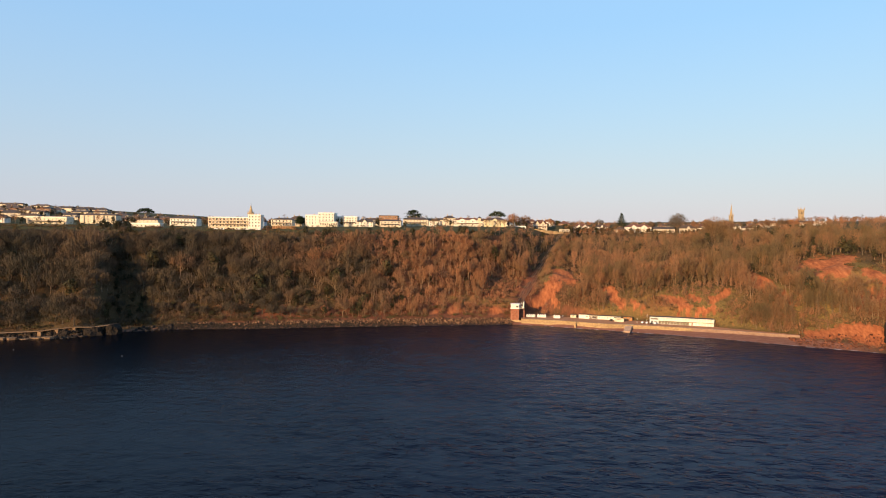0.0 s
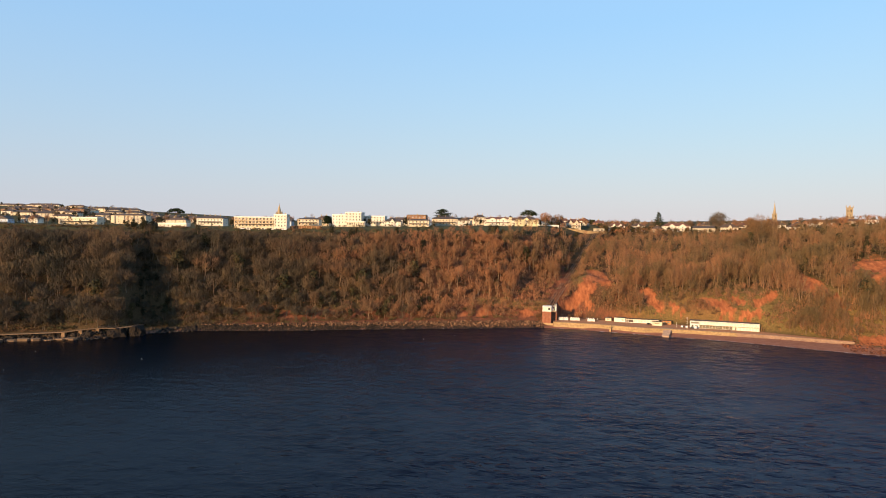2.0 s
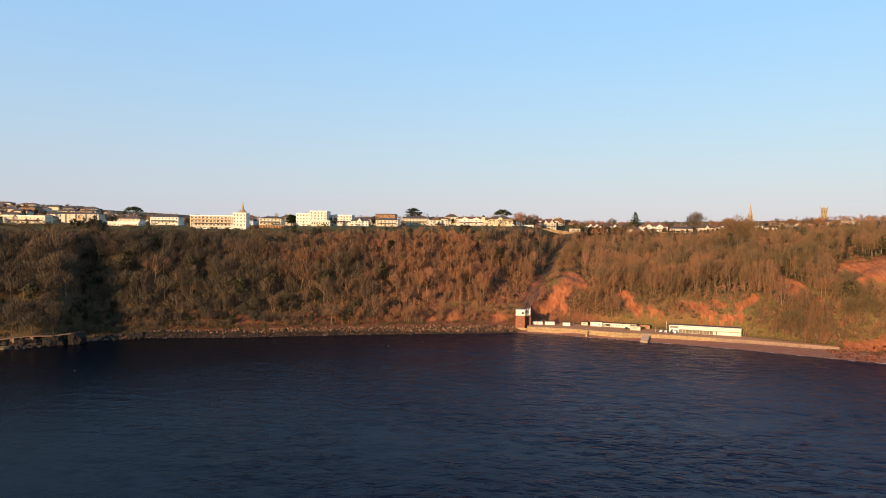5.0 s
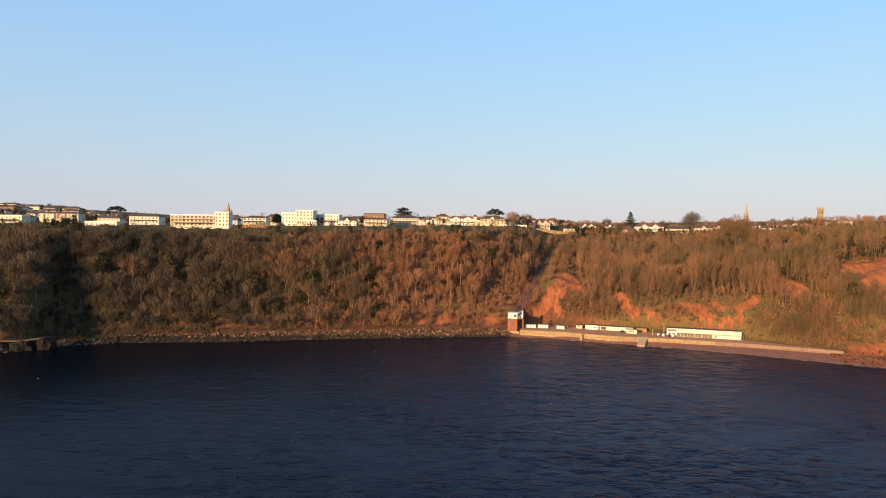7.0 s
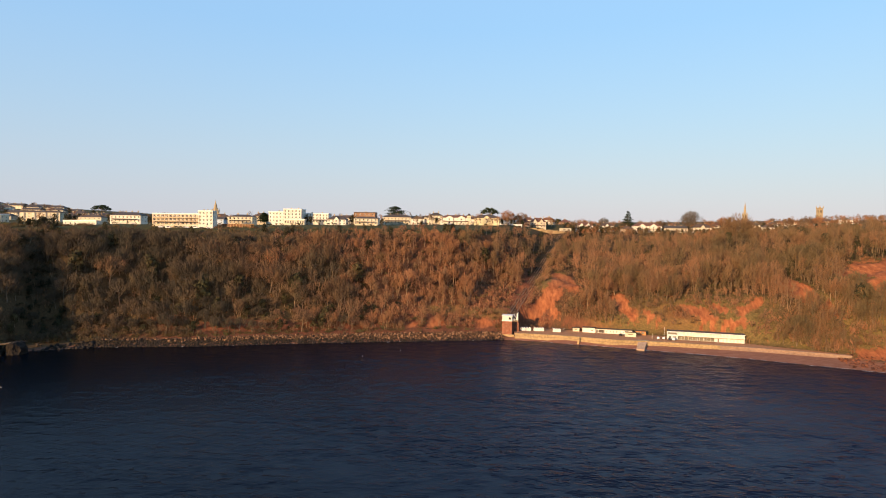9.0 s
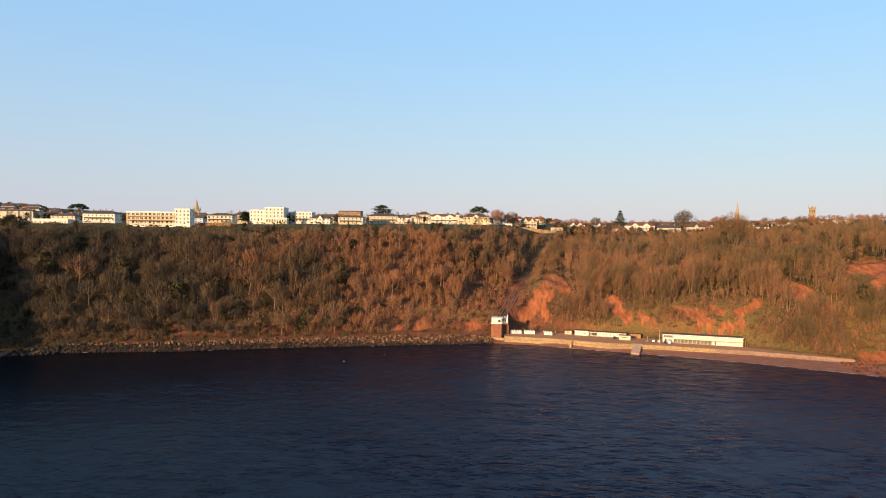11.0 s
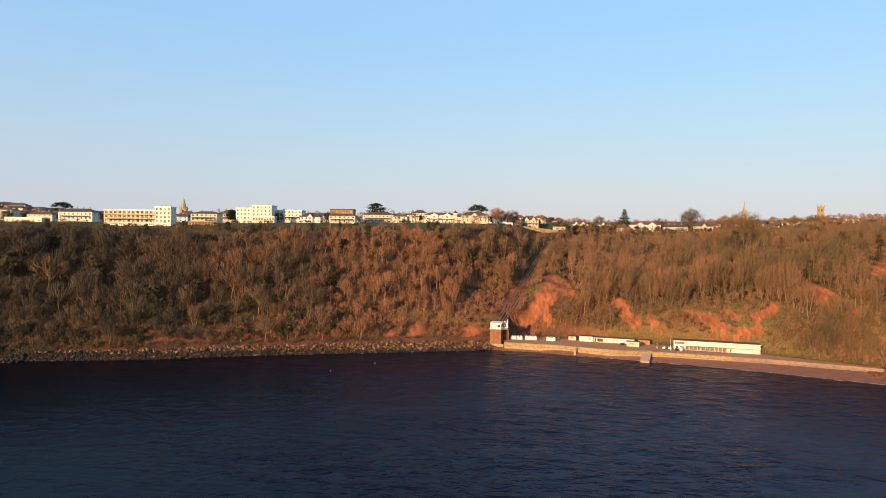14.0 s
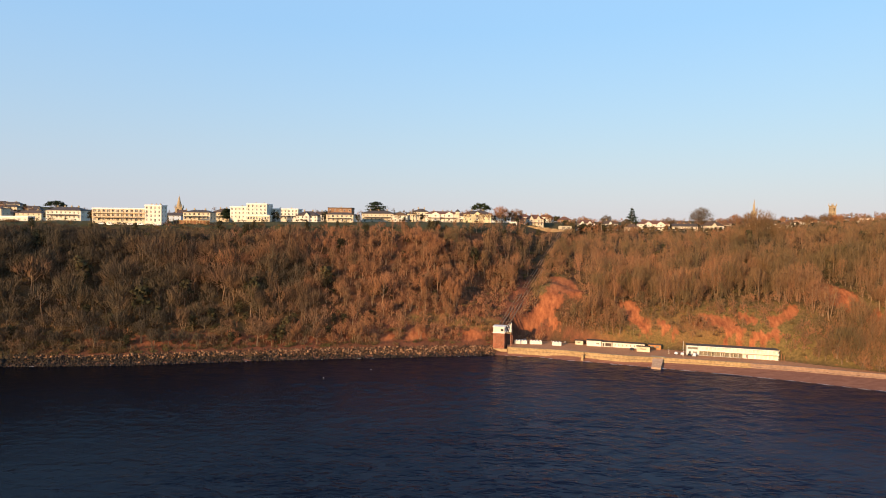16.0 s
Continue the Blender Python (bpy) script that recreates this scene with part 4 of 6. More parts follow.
def window(w, h, m, parent, door=False):
    """A window (or glazed door) with frame bars and a pane set back."""
    key = (round(w, 2), round(h, 2), door)
    if key not in WINDOW_MESHES:
        b = 0.09
        fr = bmesh.new()
        t = h * 0.55
        lights = [(u, v, u + w / 2 - b - 0.03, v2) for u in (b, w / 2 + 0.03) for v, v2 in ((b, t), (t + 0.05, h - b))]
        panel(fr, (-w / 2, -0.03, 0), (1, 0, 0), (0, -1, 0), w, h, lights, 0.08)
        bmesh.ops.remove_doubles(fr, verts=fr.verts[:], dist=0.002)
        gl = boxes((-w / 2 + 0.02, 0.055, 0.02, w / 2 - 0.02, 0.08, h - 0.02))
        made = []
        for nm, bm, mat in (("window", fr, TRIM), ("pane", gl, GLASS)):
            me = bpy.data.meshes.new(nm)
            bm.to_mesh(me)
            bm.free()
            me.materials.append(mat)
            made.append(me)
        WINDOW_MESHES[key] = made
    fr, gl = WINDOW_MESHES[key]
    ob = new("window", fr)
    ob.parent, ob.matrix_local = parent, m
    new("pane", gl).parent = ob
    return ob


def chimney(x, y, z, parent):
    bm = boxes((x - 0.45, y - 0.35, z - 1.4, x + 0.45, y + 0.35, z + 0.9), (x - 0.52, y - 0.42, z + 0.9, x + 0.52, y + 0.42, z + 1.02))
    for k in (-0.22, 0.22):
        rod(bm, (x + k, y, z + 1.0), (x + k, y, z + 1.4), 0.12, 0.1, 6)
    part("chimney", bm, STONE, parent)


def roof_mesh(kind, w, d, h, rh, eave=0.45):
    bm = bmesh.new()
    X, Y = w / 2 + eave, d / 2 + eave
    if kind == "flat":
        box(bm, -w / 2 - 0.2, -d / 2 - 0.2, h, w / 2 + 0.2, d / 2 + 0.2, h + 0.3)
        for q in ((-w / 2 - 0.2, -d / 2 - 0.2, h + 0.3, w / 2 + 0.2, -d / 2 + 0.1, h + 0.7), (-w / 2 - 0.2, d / 2 - 0.1, h + 0.3, w / 2 + 0.2, d / 2 + 0.2, h + 0.7), (-w / 2 - 0.2, -d / 2 + 0.1, h + 0.3, -w / 2 + 0.1, d / 2 - 0.1, h + 0.7), (w / 2 - 0.1, -d / 2 + 0.1, h + 0.3, w / 2 + 0.2, d / 2 - 0.1, h + 0.7)):
            box(bm, *q)
        return bm
    z0, z1 = h, h + 0.22
    lo = [bm.verts.new(p) for p in ((-X, -Y, z0), (X, -Y, z0), (X, Y, z0), (-X, Y, z0))]
    hi = [bm.verts.new(p) for p in ((-X, -Y, z1), (X, -Y, z1), (X, Y, z1), (-X, Y, z1))]
    bm.faces.new(lo[::-1])
    for i in range(4):
        bm.faces.new([lo[i], lo[(i + 1) % 4], hi[(i + 1) % 4], hi[i]])
    if kind == "gable_front":
        r = [bm.verts.new((0, -Y, z1 + rh)), bm.verts.new((0, Y, z1 + rh))]
        for f in ([hi[0], hi[1], r[0]], [hi[1], hi[2], r[1], r[0]], [hi[2], hi[3], r[1]], [hi[3], hi[0], r[0], r[1]]):
            bm.faces.new(f)
    else:
        e = X - (min(Y, X * 0.8) if kind == "hip" else 0)
        r = [bm.verts.new((-e, 0, z1 + rh)), bm.verts.new((e, 0, z1 + rh))]
        for f in ([hi[0], hi[1], r[1], r[0]], [hi[1], hi[2], r[1]], [hi[2], hi[3], r[0], r[1]], [hi[3], hi[0], r[0]]):
            bm.faces.new(f)
    return bm


def house(name, label, x, y, z, w, d, h, roof="hip", rh=2.5, storeys=2, bays=4, wall=None, tiles=None, chimneys=1, turn=0.0, category="house", win=(1.25, 1.5), gables=0, drop=3.0, veranda=None):
    """A building: walls with openings, framed windows with panes, roof with chimneys, gablets on the front."""
    wall, tiles = wall or WHITE, tiles or SLATE
    top = new(name)
    top.matrix_world = pose(x, y + d / 2, z, 0, 0, turn)
    tagged(top, label, category)
    bm = bmesh.new()
    sh = h / storeys
    spots = []
    ww, wh = win
    ww, wh = min(ww, w / bays * (0.8 if ww > 2 else 0.62)), min(wh, sh * (0.72 if ww > 2 else 0.62))
    front, side = [], []
    for s in range(storeys):
        for b in range(bays):
            c = w * (b + 0.5) / bays
            door = s == 0 and b == bays // 2
            z0 = sh * s + (0.1 if door else sh * 0.28)
            hh = 2.1 if door else wh
            hh = min(hh, sh * 0.9)
            front.append((c - ww / 2, z0, c + ww / 2, z0 + hh))
            spots.append((Matrix.Translation((c - w / 2, -d / 2 + 0.14, z0)), hh))
        for b in range(2):
            c = d * (b + 0.5) / 2
            z0 = sh * s + sh * 0.28
            side.append((c - ww / 2, z0, c + ww / 2, z0 + wh))
            spots.append((Matrix.Translation((w / 2 - 0.14, c - d / 2, z0)) @ Matrix.Rotation(radians(90), 4, "Z"), wh))
            spots.append((Matrix.Translation((-w / 2 + 0.14, d / 2 - c, z0)) @ Matrix.Rotation(radians(-90), 4, "Z"), wh))
    panel(bm, (-w / 2, -d / 2, 0), (1, 0, 0), (0, -1, 0), w, h, front)
    panel(bm, (w / 2, -d / 2, 0), (0, 1, 0), (1, 0, 0), d, h, side)
    panel(bm, (w / 2, d / 2, 0), (-1, 0, 0), (0, 1, 0), w, h, [])
    panel(bm, (-w / 2, d / 2, 0), (0, -1, 0), (-1, 0, 0), d, h, side)
    box(bm, -w / 2, -d / 2, -drop, w / 2, d / 2, 0)
    if roof == "gable_front":
        for yy in (-d / 2, d / 2):
            bm.faces.new([bm.verts.new(p) for p in ((-w / 2, yy, h), (w / 2, yy, h), (0, yy, h + rh))])
        bmesh.ops.remove_doubles(bm, verts=bm.verts[:], dist=0.001)
    part("wall", bm, wall, top)
    for m, hh in spots:
        window(ww, hh, m, top)
    r = part("roof", roof_mesh(roof, w, d, h, rh), tiles, top)
    for k in range(chimneys):
        cx = (k + 0.5) / chimneys * w * 0.8 - w * 0.4
        chimney(cx, 0.4, h + (0.5 if roof == "flat" else rh + 0.2), r)
    HOUSES.append((x, y, z, w))
    if veranda if veranda is not None else (w > 12 and h > 5 and int(abs(x)) % 3 != 0):
        v = bmesh.new()
        for q in ((-w * 0.42, -d / 2 - 1.9, sh * 0.82, w * 0.42, -d / 2 - 1.8, sh * 0.9),):
            box(v, *q)
        a = [v.verts.new(p) for p in ((-w * 0.43, -d / 2 - 2.0, sh * 0.9), (w * 0.43, -d / 2 - 2.0, sh * 0.9), (w * 0.43, -d / 2 - 0.004, sh * 1.05), (-w * 0.43, -d / 2 - 0.004, sh * 1.05))]
        b = [v.verts.new(p.co + Vector((0, 0, 0.1))) for p in a]
        v.faces.new(a[::-1])
        v.faces.new(b)
        for i in range(4):
            v.faces.new([a[i], a[(i + 1) % 4], b[(i + 1) % 4], b[i]])
        ver = part("veranda", v, tiles if roof != "flat" else SLATE, top)
        for k in range(6):
            c = -w * 0.42 + w * 0.84 * k / 5
            part("post", boxes((c - 0.07, -d / 2 - 1.92, 0, c + 0.07, -d / 2 - 1.78, sh * 0.82)), TRIM, ver)
    for k in range(gables):
        cx = ((k + 0.5) / gables - 0.5) * w * 0.8
        gw, gh = w * 0.26 / max(1, gables / 2), h + rh * 0.75
        bm = bmesh.new()
        a = [bm.verts.new(p) for p in ((cx - gw / 2, -d / 2 - 0.9, 0), (cx + gw / 2, -d / 2 - 0.9, 0), (cx + gw / 2, -d / 2 - 0.9, h), (cx, -d / 2 - 0.9, gh), (cx - gw / 2, -d / 2 - 0.9, h))]
        c = [bm.verts.new((v.co.x, 0 if v.co.z >= h else -d / 2 + 0.02, v.co.z)) for v in a]
        bm.faces.new(a)
        for i in (1, 2, 3, 4):
            bm.faces.new([a[i], c[i], c[(i + 1) % 5], a[(i + 1) % 5]])
        part("gable", bm, wall, top)
        bm = bmesh.new()
        for sgn in (-1, 1):
            q = [(cx + sgn * (gw / 2 + 0.3), h - 0.25), (cx, gh + 0.12), (cx, gh + 0.34), (cx + sgn * (gw / 2 + 0.3), h)]
            f0 = [bm.verts.new((px, -d / 2 - 1.2, pz)) for px, pz in q]
            f1 = [bm.verts.new((px, 0, pz)) for px, pz in q]
            for i in range(4):
                bm.faces.new([f0[i], f0[(i + 1) % 4], f1[(i + 1) % 4], f1[i]])
            bm.faces.new(f0)
        part("gable_roof", bm, tiles, top)
        for s in range(storeys):
            window(ww * 1.3, wh, Matrix.Translation((cx, -d / 2 - 1.0, sh * s + sh * 0.28)), top)
    return top


def ground_at(x, y):
    return float(ground_z(x, y))


def church_spire(label, x, y, z, tower_w, tower_h, spire_h, stone):
    top = new("church")
    top.matrix_world = pose(x, y, z, 0, 0, 12)
    tagged(top, label, "church")
    t = tower_w / 2
    bm = bmesh.new()
    panel_holes = [(tower_w * 0.3, tower_h * 0.68, tower_w * 0.7, tower_h * 0.92)]
    for o, a, n in (((-t, -t, 0), (1, 0, 0), (0, -1, 0)), ((t, -t, 0), (0, 1, 0), (1, 0, 0)), ((t, t, 0), (-1, 0, 0), (0, 1, 0)), ((-t, t, 0), (0, -1, 0), (-1, 0, 0))):
        panel(bm, o, a, n, tower_w, tower_h, panel_holes, 0.6)
    box(bm, -t, -t, -6, t, t, 0)
    box(bm, -t - 0.2, -t - 0.2, tower_h, t + 0.2, t + 0.2, tower_h + 0.5)
    part("tower", bm, stone, top)
    part("louvre", boxes((-t + 0.5, -t + 0.5, tower_h * 0.6, t - 0.5, t - 0.5, tower_h - 0.1)), SLATE, top)
    bm = bmesh.new()
    rod(bm, (0, 0, tower_h + 0.5), (0, 0, tower_h + spire_h), t * 0.92, 0.08, 8)
    sp = part("spire", bm, stone, top)
    bm = bmesh.new()
    rod(bm, (0, 0, tower_h + spire_h - 0.2), (0, 0, tower_h + spire_h + 1.6), 0.07, 0.05, 5)
    part("finial", bm, STEEL, sp)
    for a, b in ((-1, -1), (1, -1), (1, 1), (-1, 1)):
        bm = boxes((a * t - 0.45, b * t - 0.45, tower_h + 0.5, a * t + 0.45, b * t + 0.45, tower_h + 1.6))
        rod(bm, (a * t, b * t, tower_h + 1.6), (a * t, b * t, tower_h + 4.4), 0.45, 0.04, 4)
        part("pinnacle", bm, stone, top)
    return top


def church_tower(label, x, y, z, w, h, stone):
    top = new("church_tower")
    top.matrix_world = pose(x, y, z, 0, 0, 8)
    tagged(top, label, "church tower")
    t = w / 2
    bm = bmesh.new()
    holes = [(w * 0.22, h * 0.7, w * 0.42, h * 0.9), (w * 0.58, h * 0.7, w * 0.78, h * 0.9), (w * 0.4, h * 0.4, w * 0.6, h * 0.54)]
    for o, a, n in (((-t, -t, 0), (1, 0, 0), (0, -1, 0)), ((t, -t, 0), (0, 1, 0), (1, 0, 0)), ((t, t, 0), (-1, 0, 0), (0, 1, 0)), ((-t, t, 0), (0, -1, 0), (-1, 0, 0))):
        panel(bm, o, a, n, w, h, holes, 0.6)
    box(bm, -t, -t, -8, t, t, 0)
    part("wall", bm, stone, top)
    part("louvre", boxes((-t + 0.5, -t + 0.5, 1, t - 0.5, t - 0.5, h - 0.1)), SLATE, top)
    bm = boxes((-t - 0.25, -t - 0.25, h, t + 0.25, t + 0.25, h + 0.5))
    for k in range(6):
        c = -t + (k + 0.5) * w / 6
        for q in ((c - 0.4, -t - 0.25, c + 0.4, -t + 0.1), (c - 0.4, t - 0.1, c + 0.4, t + 0.25), (-t - 0.25, c - 0.4, -t + 0.1, c + 0.4), (t - 0.1, c - 0.4, t + 0.25, c + 0.4)):
            box(bm, q[0], q[1], h + 0.5, q[2], q[3], h + 1.3)
    part("parapet", bm, stone, top)
    for a, b in ((-1, -1), (1, -1), (1, 1), (-1, 1)):
        bm = boxes((a * t - 0.6, b * t - 0.6, h + 0.5, a * t + 0.6, b * t + 0.6, h + 3))
        rod(bm, (a * t, b * t, h + 3), (a * t, b * t, h + 6), 0.6, 0.05, 4)
        part("pinnacle", bm, stone, top)
    return top


def balconies(top, x0, x1, y0, levels, bays):
    """Balcony slabs with rail and posts along a front."""
    for z in levels:
        s = part("balcony", boxes((x0, y0 - 1.5, z - 0.12, x1, y0 - 0.01, z + 0.06)), PALETIMBER, top)
        bm = boxes((x0, y0 - 1.5, z + 0.95, x1, y0 - 1.44, z + 1.02), (x0, y0 - 1.49, z + 0.5, x1, y0 - 1.46, z + 0.54))
        part("rail", bm, TIMBER, s)
        for k in range(bays + 1):
            c = x0 + (x1 - x0) * k / bays
            part("post", boxes((c - 0.06, y0 - 1.48, z + 0.06, c + 0.06, y0 - 1.36, z + 2.6)), TIMBER, s)


def seafront():
    # along the downs, from the southern end
    house("low_pavilion", "long low white pavilion with a flat roof on the clifftop", -304, 560, 74.2, 27, 7, 3.4, "flat", 0, 1, 7, WHITE, TRIM, 0, category="pavilion")
    house("villa", "cream villa with brown hipped roof behind the pavilion", -334, 620, 77, 21, 10, 4.6, "hip", 2.2, 2, 5, CREAM, BROWNTILE, 2)
    house("terrace_hotel", "white two-storey seafront hotel with slate roof and chimneys", -277, 577, 77.0, 25.5, 11, 5.9, "hip", 2.4, 2, 8, WHITE, SLATE, 4, category="hotel")
    h = house("balcony_hotel", "long three-storey cream hotel with balconies on the downs", -227, 562, 75.2, 39, 12, 8.8, "flat", 0, 3, 12, CREAM, TRIM, 0, category="hotel", win=(1.9, 1.9))
    balconies(h, -19, 19, -6, (2.95, 5.9), 12)
    house("hotel_block", "square four-storey white hotel block with a flat roof", -203.5, 561, 75.5, 11.5, 8, 10.9, "flat", 0, 4, 4, WHITE, TRIM, 3, category="hotel")
    house("cottage", "pale blue rendered cottage with dark slate roof", -228, 640, 77.4, 12.5, 9, 4.2, "gable", 2.3, 2, 3, PALE_BLUE, SLATE, 1)
    house("bay_villa", "white bay-fronted villa with dark slate roof", -191, 600, 77.5, 20.5, 11, 5.8, "hip", 1.8, 2, 6, CREAM, SLATE, 2, win=(1.6, 1.7))
    house("villa", "cream villa half hidden by dark trees", -190, 642, 78.2, 13, 10, 6.5, "hip", 3.0, 2, 4, CREAM, BROWNTILE, 2)
    house("grand_hotel_wing", "white three-storey hotel wing with flat parapet", -165, 616, 79.5, 14.4, 12, 8.6, "flat", 0, 3, 5, WHITE, TRIM, 1, category="hotel")
    house("grand_hotel", "tall white four-storey hotel on the clifftop lawn", -151, 614, 79.5, 15.6, 14, 10.8, "flat", 0, 4, 5, WHITE, TRIM, 2, category="hotel")
    house("hotel_lounge", "low cream glazed lounge in front of the white hotel", -146, 603, 77.8, 17, 6, 3.6, "flat", 0, 1, 8, CREAM, TRIM, 0, category="extension", win=(1.7, 2.0))
    house("white_hotel", "white three-storey hotel with parapet and many windows", -134, 625, 79.5, 23, 12, 7.6, "flat", 0, 3, 8, WHITE, TRIM, 2, category="hotel")
    house("dormer_house", "white house with steep dark slate roof and gables", -113, 615, 77.4, 16, 10, 4.8, "hip", 3.4, 2, 5, WHITE, SLATE, 2, gables=1)
    house("seaside_villa", "cream two-storey villa with low hipped roof", -88, 615, 78.0, 20.5, 10, 5.4, "hip", 1.6, 2, 6, CREAM, SLATE, 1, win=(1.5, 1.6))
    house("brick_house", "ochre three-storey house with flat framed top floor", -94, 642, 80.0, 19, 12, 9.0, "flat", 0, 3, 5, OCHRE, BROWNTILE, 1)
    house("cream_terrace", "cream terrace with dark slate roof before a cedar", -70, 682, 80.3, 27, 11, 6.0, "hip", 2.6, 2, 8, CREAM, SLATE, 3)
    house("gabled_house", "white gabled house facing the sea", -48, 660, 79.3, 12, 10, 5.2, "gable_front", 2.7, 2, 3, WHITE, BROWNTILE, 0)
    house("plain_block", "grey-white flat-roofed house beside a gabled one", -39, 663, 79.4, 7, 10, 6.6, "flat", 0, 2, 2, CREAM, SLATE, 0)
    house("slate_house", "pale house with dark mansard slate roof", -34, 692, 83.0, 13, 10, 5.6, "hip", 2.8, 2, 4, CREAM, SLATE, 2)
    v = house("turret_villa", "white villa with reddish roofs and a small turret", -14, 670, 80.2, 28, 11, 6.2, "hip", 2.2, 2, 8, WHITE, REDTILE, 3, gables=2)
    part("turret", boxes((11.0, -5.9, 0, 14.2, -2.7, 8.2)), CREAM, v)
    bm = bmesh.new()
    rod(bm, (12.6, -4.3, 8.2), (12.6, -4.3, 10.4), 2.5, 0.05, 4)
    part("turret_roof", bm, SLATE, v)
    house("yellow_villa", "pale yellow gabled villa with slate roof", 15, 670, 80.8, 23, 11, 5.6, "hip", 3.0, 2, 6, YELLOW, SLATE, 2, gables=1)
    house("garage_block", "low white flat-roofed garages by the lawn", 44, 700, 77.5, 11, 6, 3.2, "flat", 0, 1, 4, WHITE, TRIM, 0, category="garages")
    house("red_roofed_house", "orange brick house with red tiled roof", 52, 720, 78.8, 13, 10, 5.2, "hip", 3.4, 2, 4, OCHRE, REDTILE, 2, gables=1)
    house("red_roofed_house", "cream house with steep red tiled gables", 68, 732, 78.4, 16, 10, 6.0, "hip", 4.2, 2, 4, CREAM, REDTILE, 2, gables=2)
    house("red_roofed_house", "small brick house with red hipped roof", 103, 790, 80.6, 12.5, 10, 4.8, "hip", 3.2, 2, 3, OCHRE, REDTILE, 1)
    house("white_villa", "white gabled villa with red-brown roof among trees", 126, 800, 77.4, 18, 10, 4.8, "hip", 3.8, 2, 5, WHITE, REDTILE, 2, gables=2)
    house("white_villa", "white house with brown hipped roof among trees", 151, 802, 77.2, 15, 10, 4.8, "hip", 3.6, 2, 5, WHITE, BROWNTILE, 2, gables=1)
    house("large_villa", "large white villa with twin gables and reddish roof", 203, 830, 77.0, 32, 12, 5.8, "hip", 4.0, 2, 8, WHITE, REDTILE, 3, gables=2)
    house("long_house", "long low cream house with slate roof and dormers", 236, 832, 75.2, 26, 9, 5.6, "gable", 2.8, 2, 9, CREAM, SLATE, 3)
    house("yellow_house", "cream house with brown roof and white chimney gable", 266, 832, 75.6, 20, 10, 6.4, "hip", 4.4, 2, 5, CREAM, BROWNTILE, 2, gables=1)
    house("white_bungalow", "white gabled bungalow between winter trees", 349, 850, 79, 12, 9, 4.6, "gable_front", 3.6, 2, 3, WHITE, BROWNTILE, 1)
    house("bungalow", "cream bungalow with dark roof near the church", 330, 872, 80, 14, 9, 4.2, "gable", 3.0, 1, 4, CREAM, SLATE, 1)
    house("far_house", "distant pale house with slate roof", 469, 950, 89.0, 13.5, 9, 5, "gable", 2.6, 2, 4, CREAM, SLATE, 1)
    house("far_block", "distant long white flat-roofed block", 497, 952, 90.6, 22, 10, 5.4, "flat", 0, 2, 9, WHITE, SLATE, 0, category="block")
    house("far_house", "distant white house with brown roof", 440, 940, 87.0, 15, 9, 5, "hip", 2.6, 2, 4, WHITE, BROWNTILE, 1)
    # roofs of the streets behind the downs
    for k, (x, y, w, mat, tile, roof) in enumerate(((-186, 690, 14, CREAM, SLATE, "hip"), (-118, 690, 15, WHITE, BROWNTILE, "gable"), (-102, 712, 12, CREAM, SLATE, "hip"), (-76, 706, 12, WHITE, SLATE, "gable_front"), (-58, 716, 13, CREAM, BROWNTILE, "hip"), (-44, 722, 12, WHITE, SLATE, "gable"), (-24, 716, 13, CREAM, SLATE, "hip"), (-2, 724, 14, WHITE, BROWNTILE, "gable"), (10, 742, 12, CREAM, REDTILE, "hip"), (36, 738, 12, WHITE, SLATE, "gable_front"), (60, 762, 13, CREAM, REDTILE, "hip"), (80, 770, 11, WHITE, REDTILE, "gable_front"), (-150, 700, 13, CREAM, BROWNTILE, "hip"), (-246, 690, 14, CREAM, BROWNTILE, "hip"))):
        house("street_house", "pale house with dark roof in a street behind the downs", x, y, max(ground_at(x, y), 79.5), w, 9, 5.4, roof, 2.8, 2, 4, mat, tile, 2, turn=(k * 23) % 30 - 15)
    # a second row among the trees inland of the beach
    for k, (x, y, w, mat, tile, roof) in enumerate(((90, 830, 12, CREAM, REDTILE, "hip"), (113, 850, 11, WHITE, BROWNTILE, "gable_front"), (138, 862, 13, WHITE, SLATE, "hip"), (164, 850, 12, WHITE, REDTILE, "gable_front"), (176, 812, 12, CREAM, BROWNTILE, "hip"), (222, 872, 16, WHITE, BROWNTILE, "hip"), (252, 884, 13, WHITE, SLATE, "gable_front"), (284, 846, 11, WHITE, BROWNTILE, "gable_front"), (298, 880, 14, CREAM, REDTILE, "hip"), (318, 858, 10, WHITE, SLATE, "gable_front"), (362, 868, 11, WHITE, BROWNTILE, "gable_front"), (340, 862, 9, WHITE, SLATE, "gable_front"), (404, 930, 13, WHITE, BROWNTILE, "hip"), (422, 950, 11, CREAM, SLATE, "gable_front"))):
        house("suburban_house", "white gabled house half hidden by garden trees" if roof == "gable_front" else "pale rendered house with hipped roof among trees", x, y, ground_at(x, y) + 0.6, w, 9, 5.0, roof, 3.4, 2, 3, mat, tile, 1, turn=(k * 37) % 50 - 25)
    # the hill behind the southern end
    for x, y, z, w in ((-752, 900, 100.5, 42), (-685, 880, 100.3, 53), (-619, 860, 97.8, 26)):
        house("hilltop_flats", "pale hilltop flats with shallow brown roof", x, y, z - 1, w, 10, 5.0, "hip", 2.2, 2, max(5, int(w / 4)), CREAM, BROWNTILE, 2, category="flats")
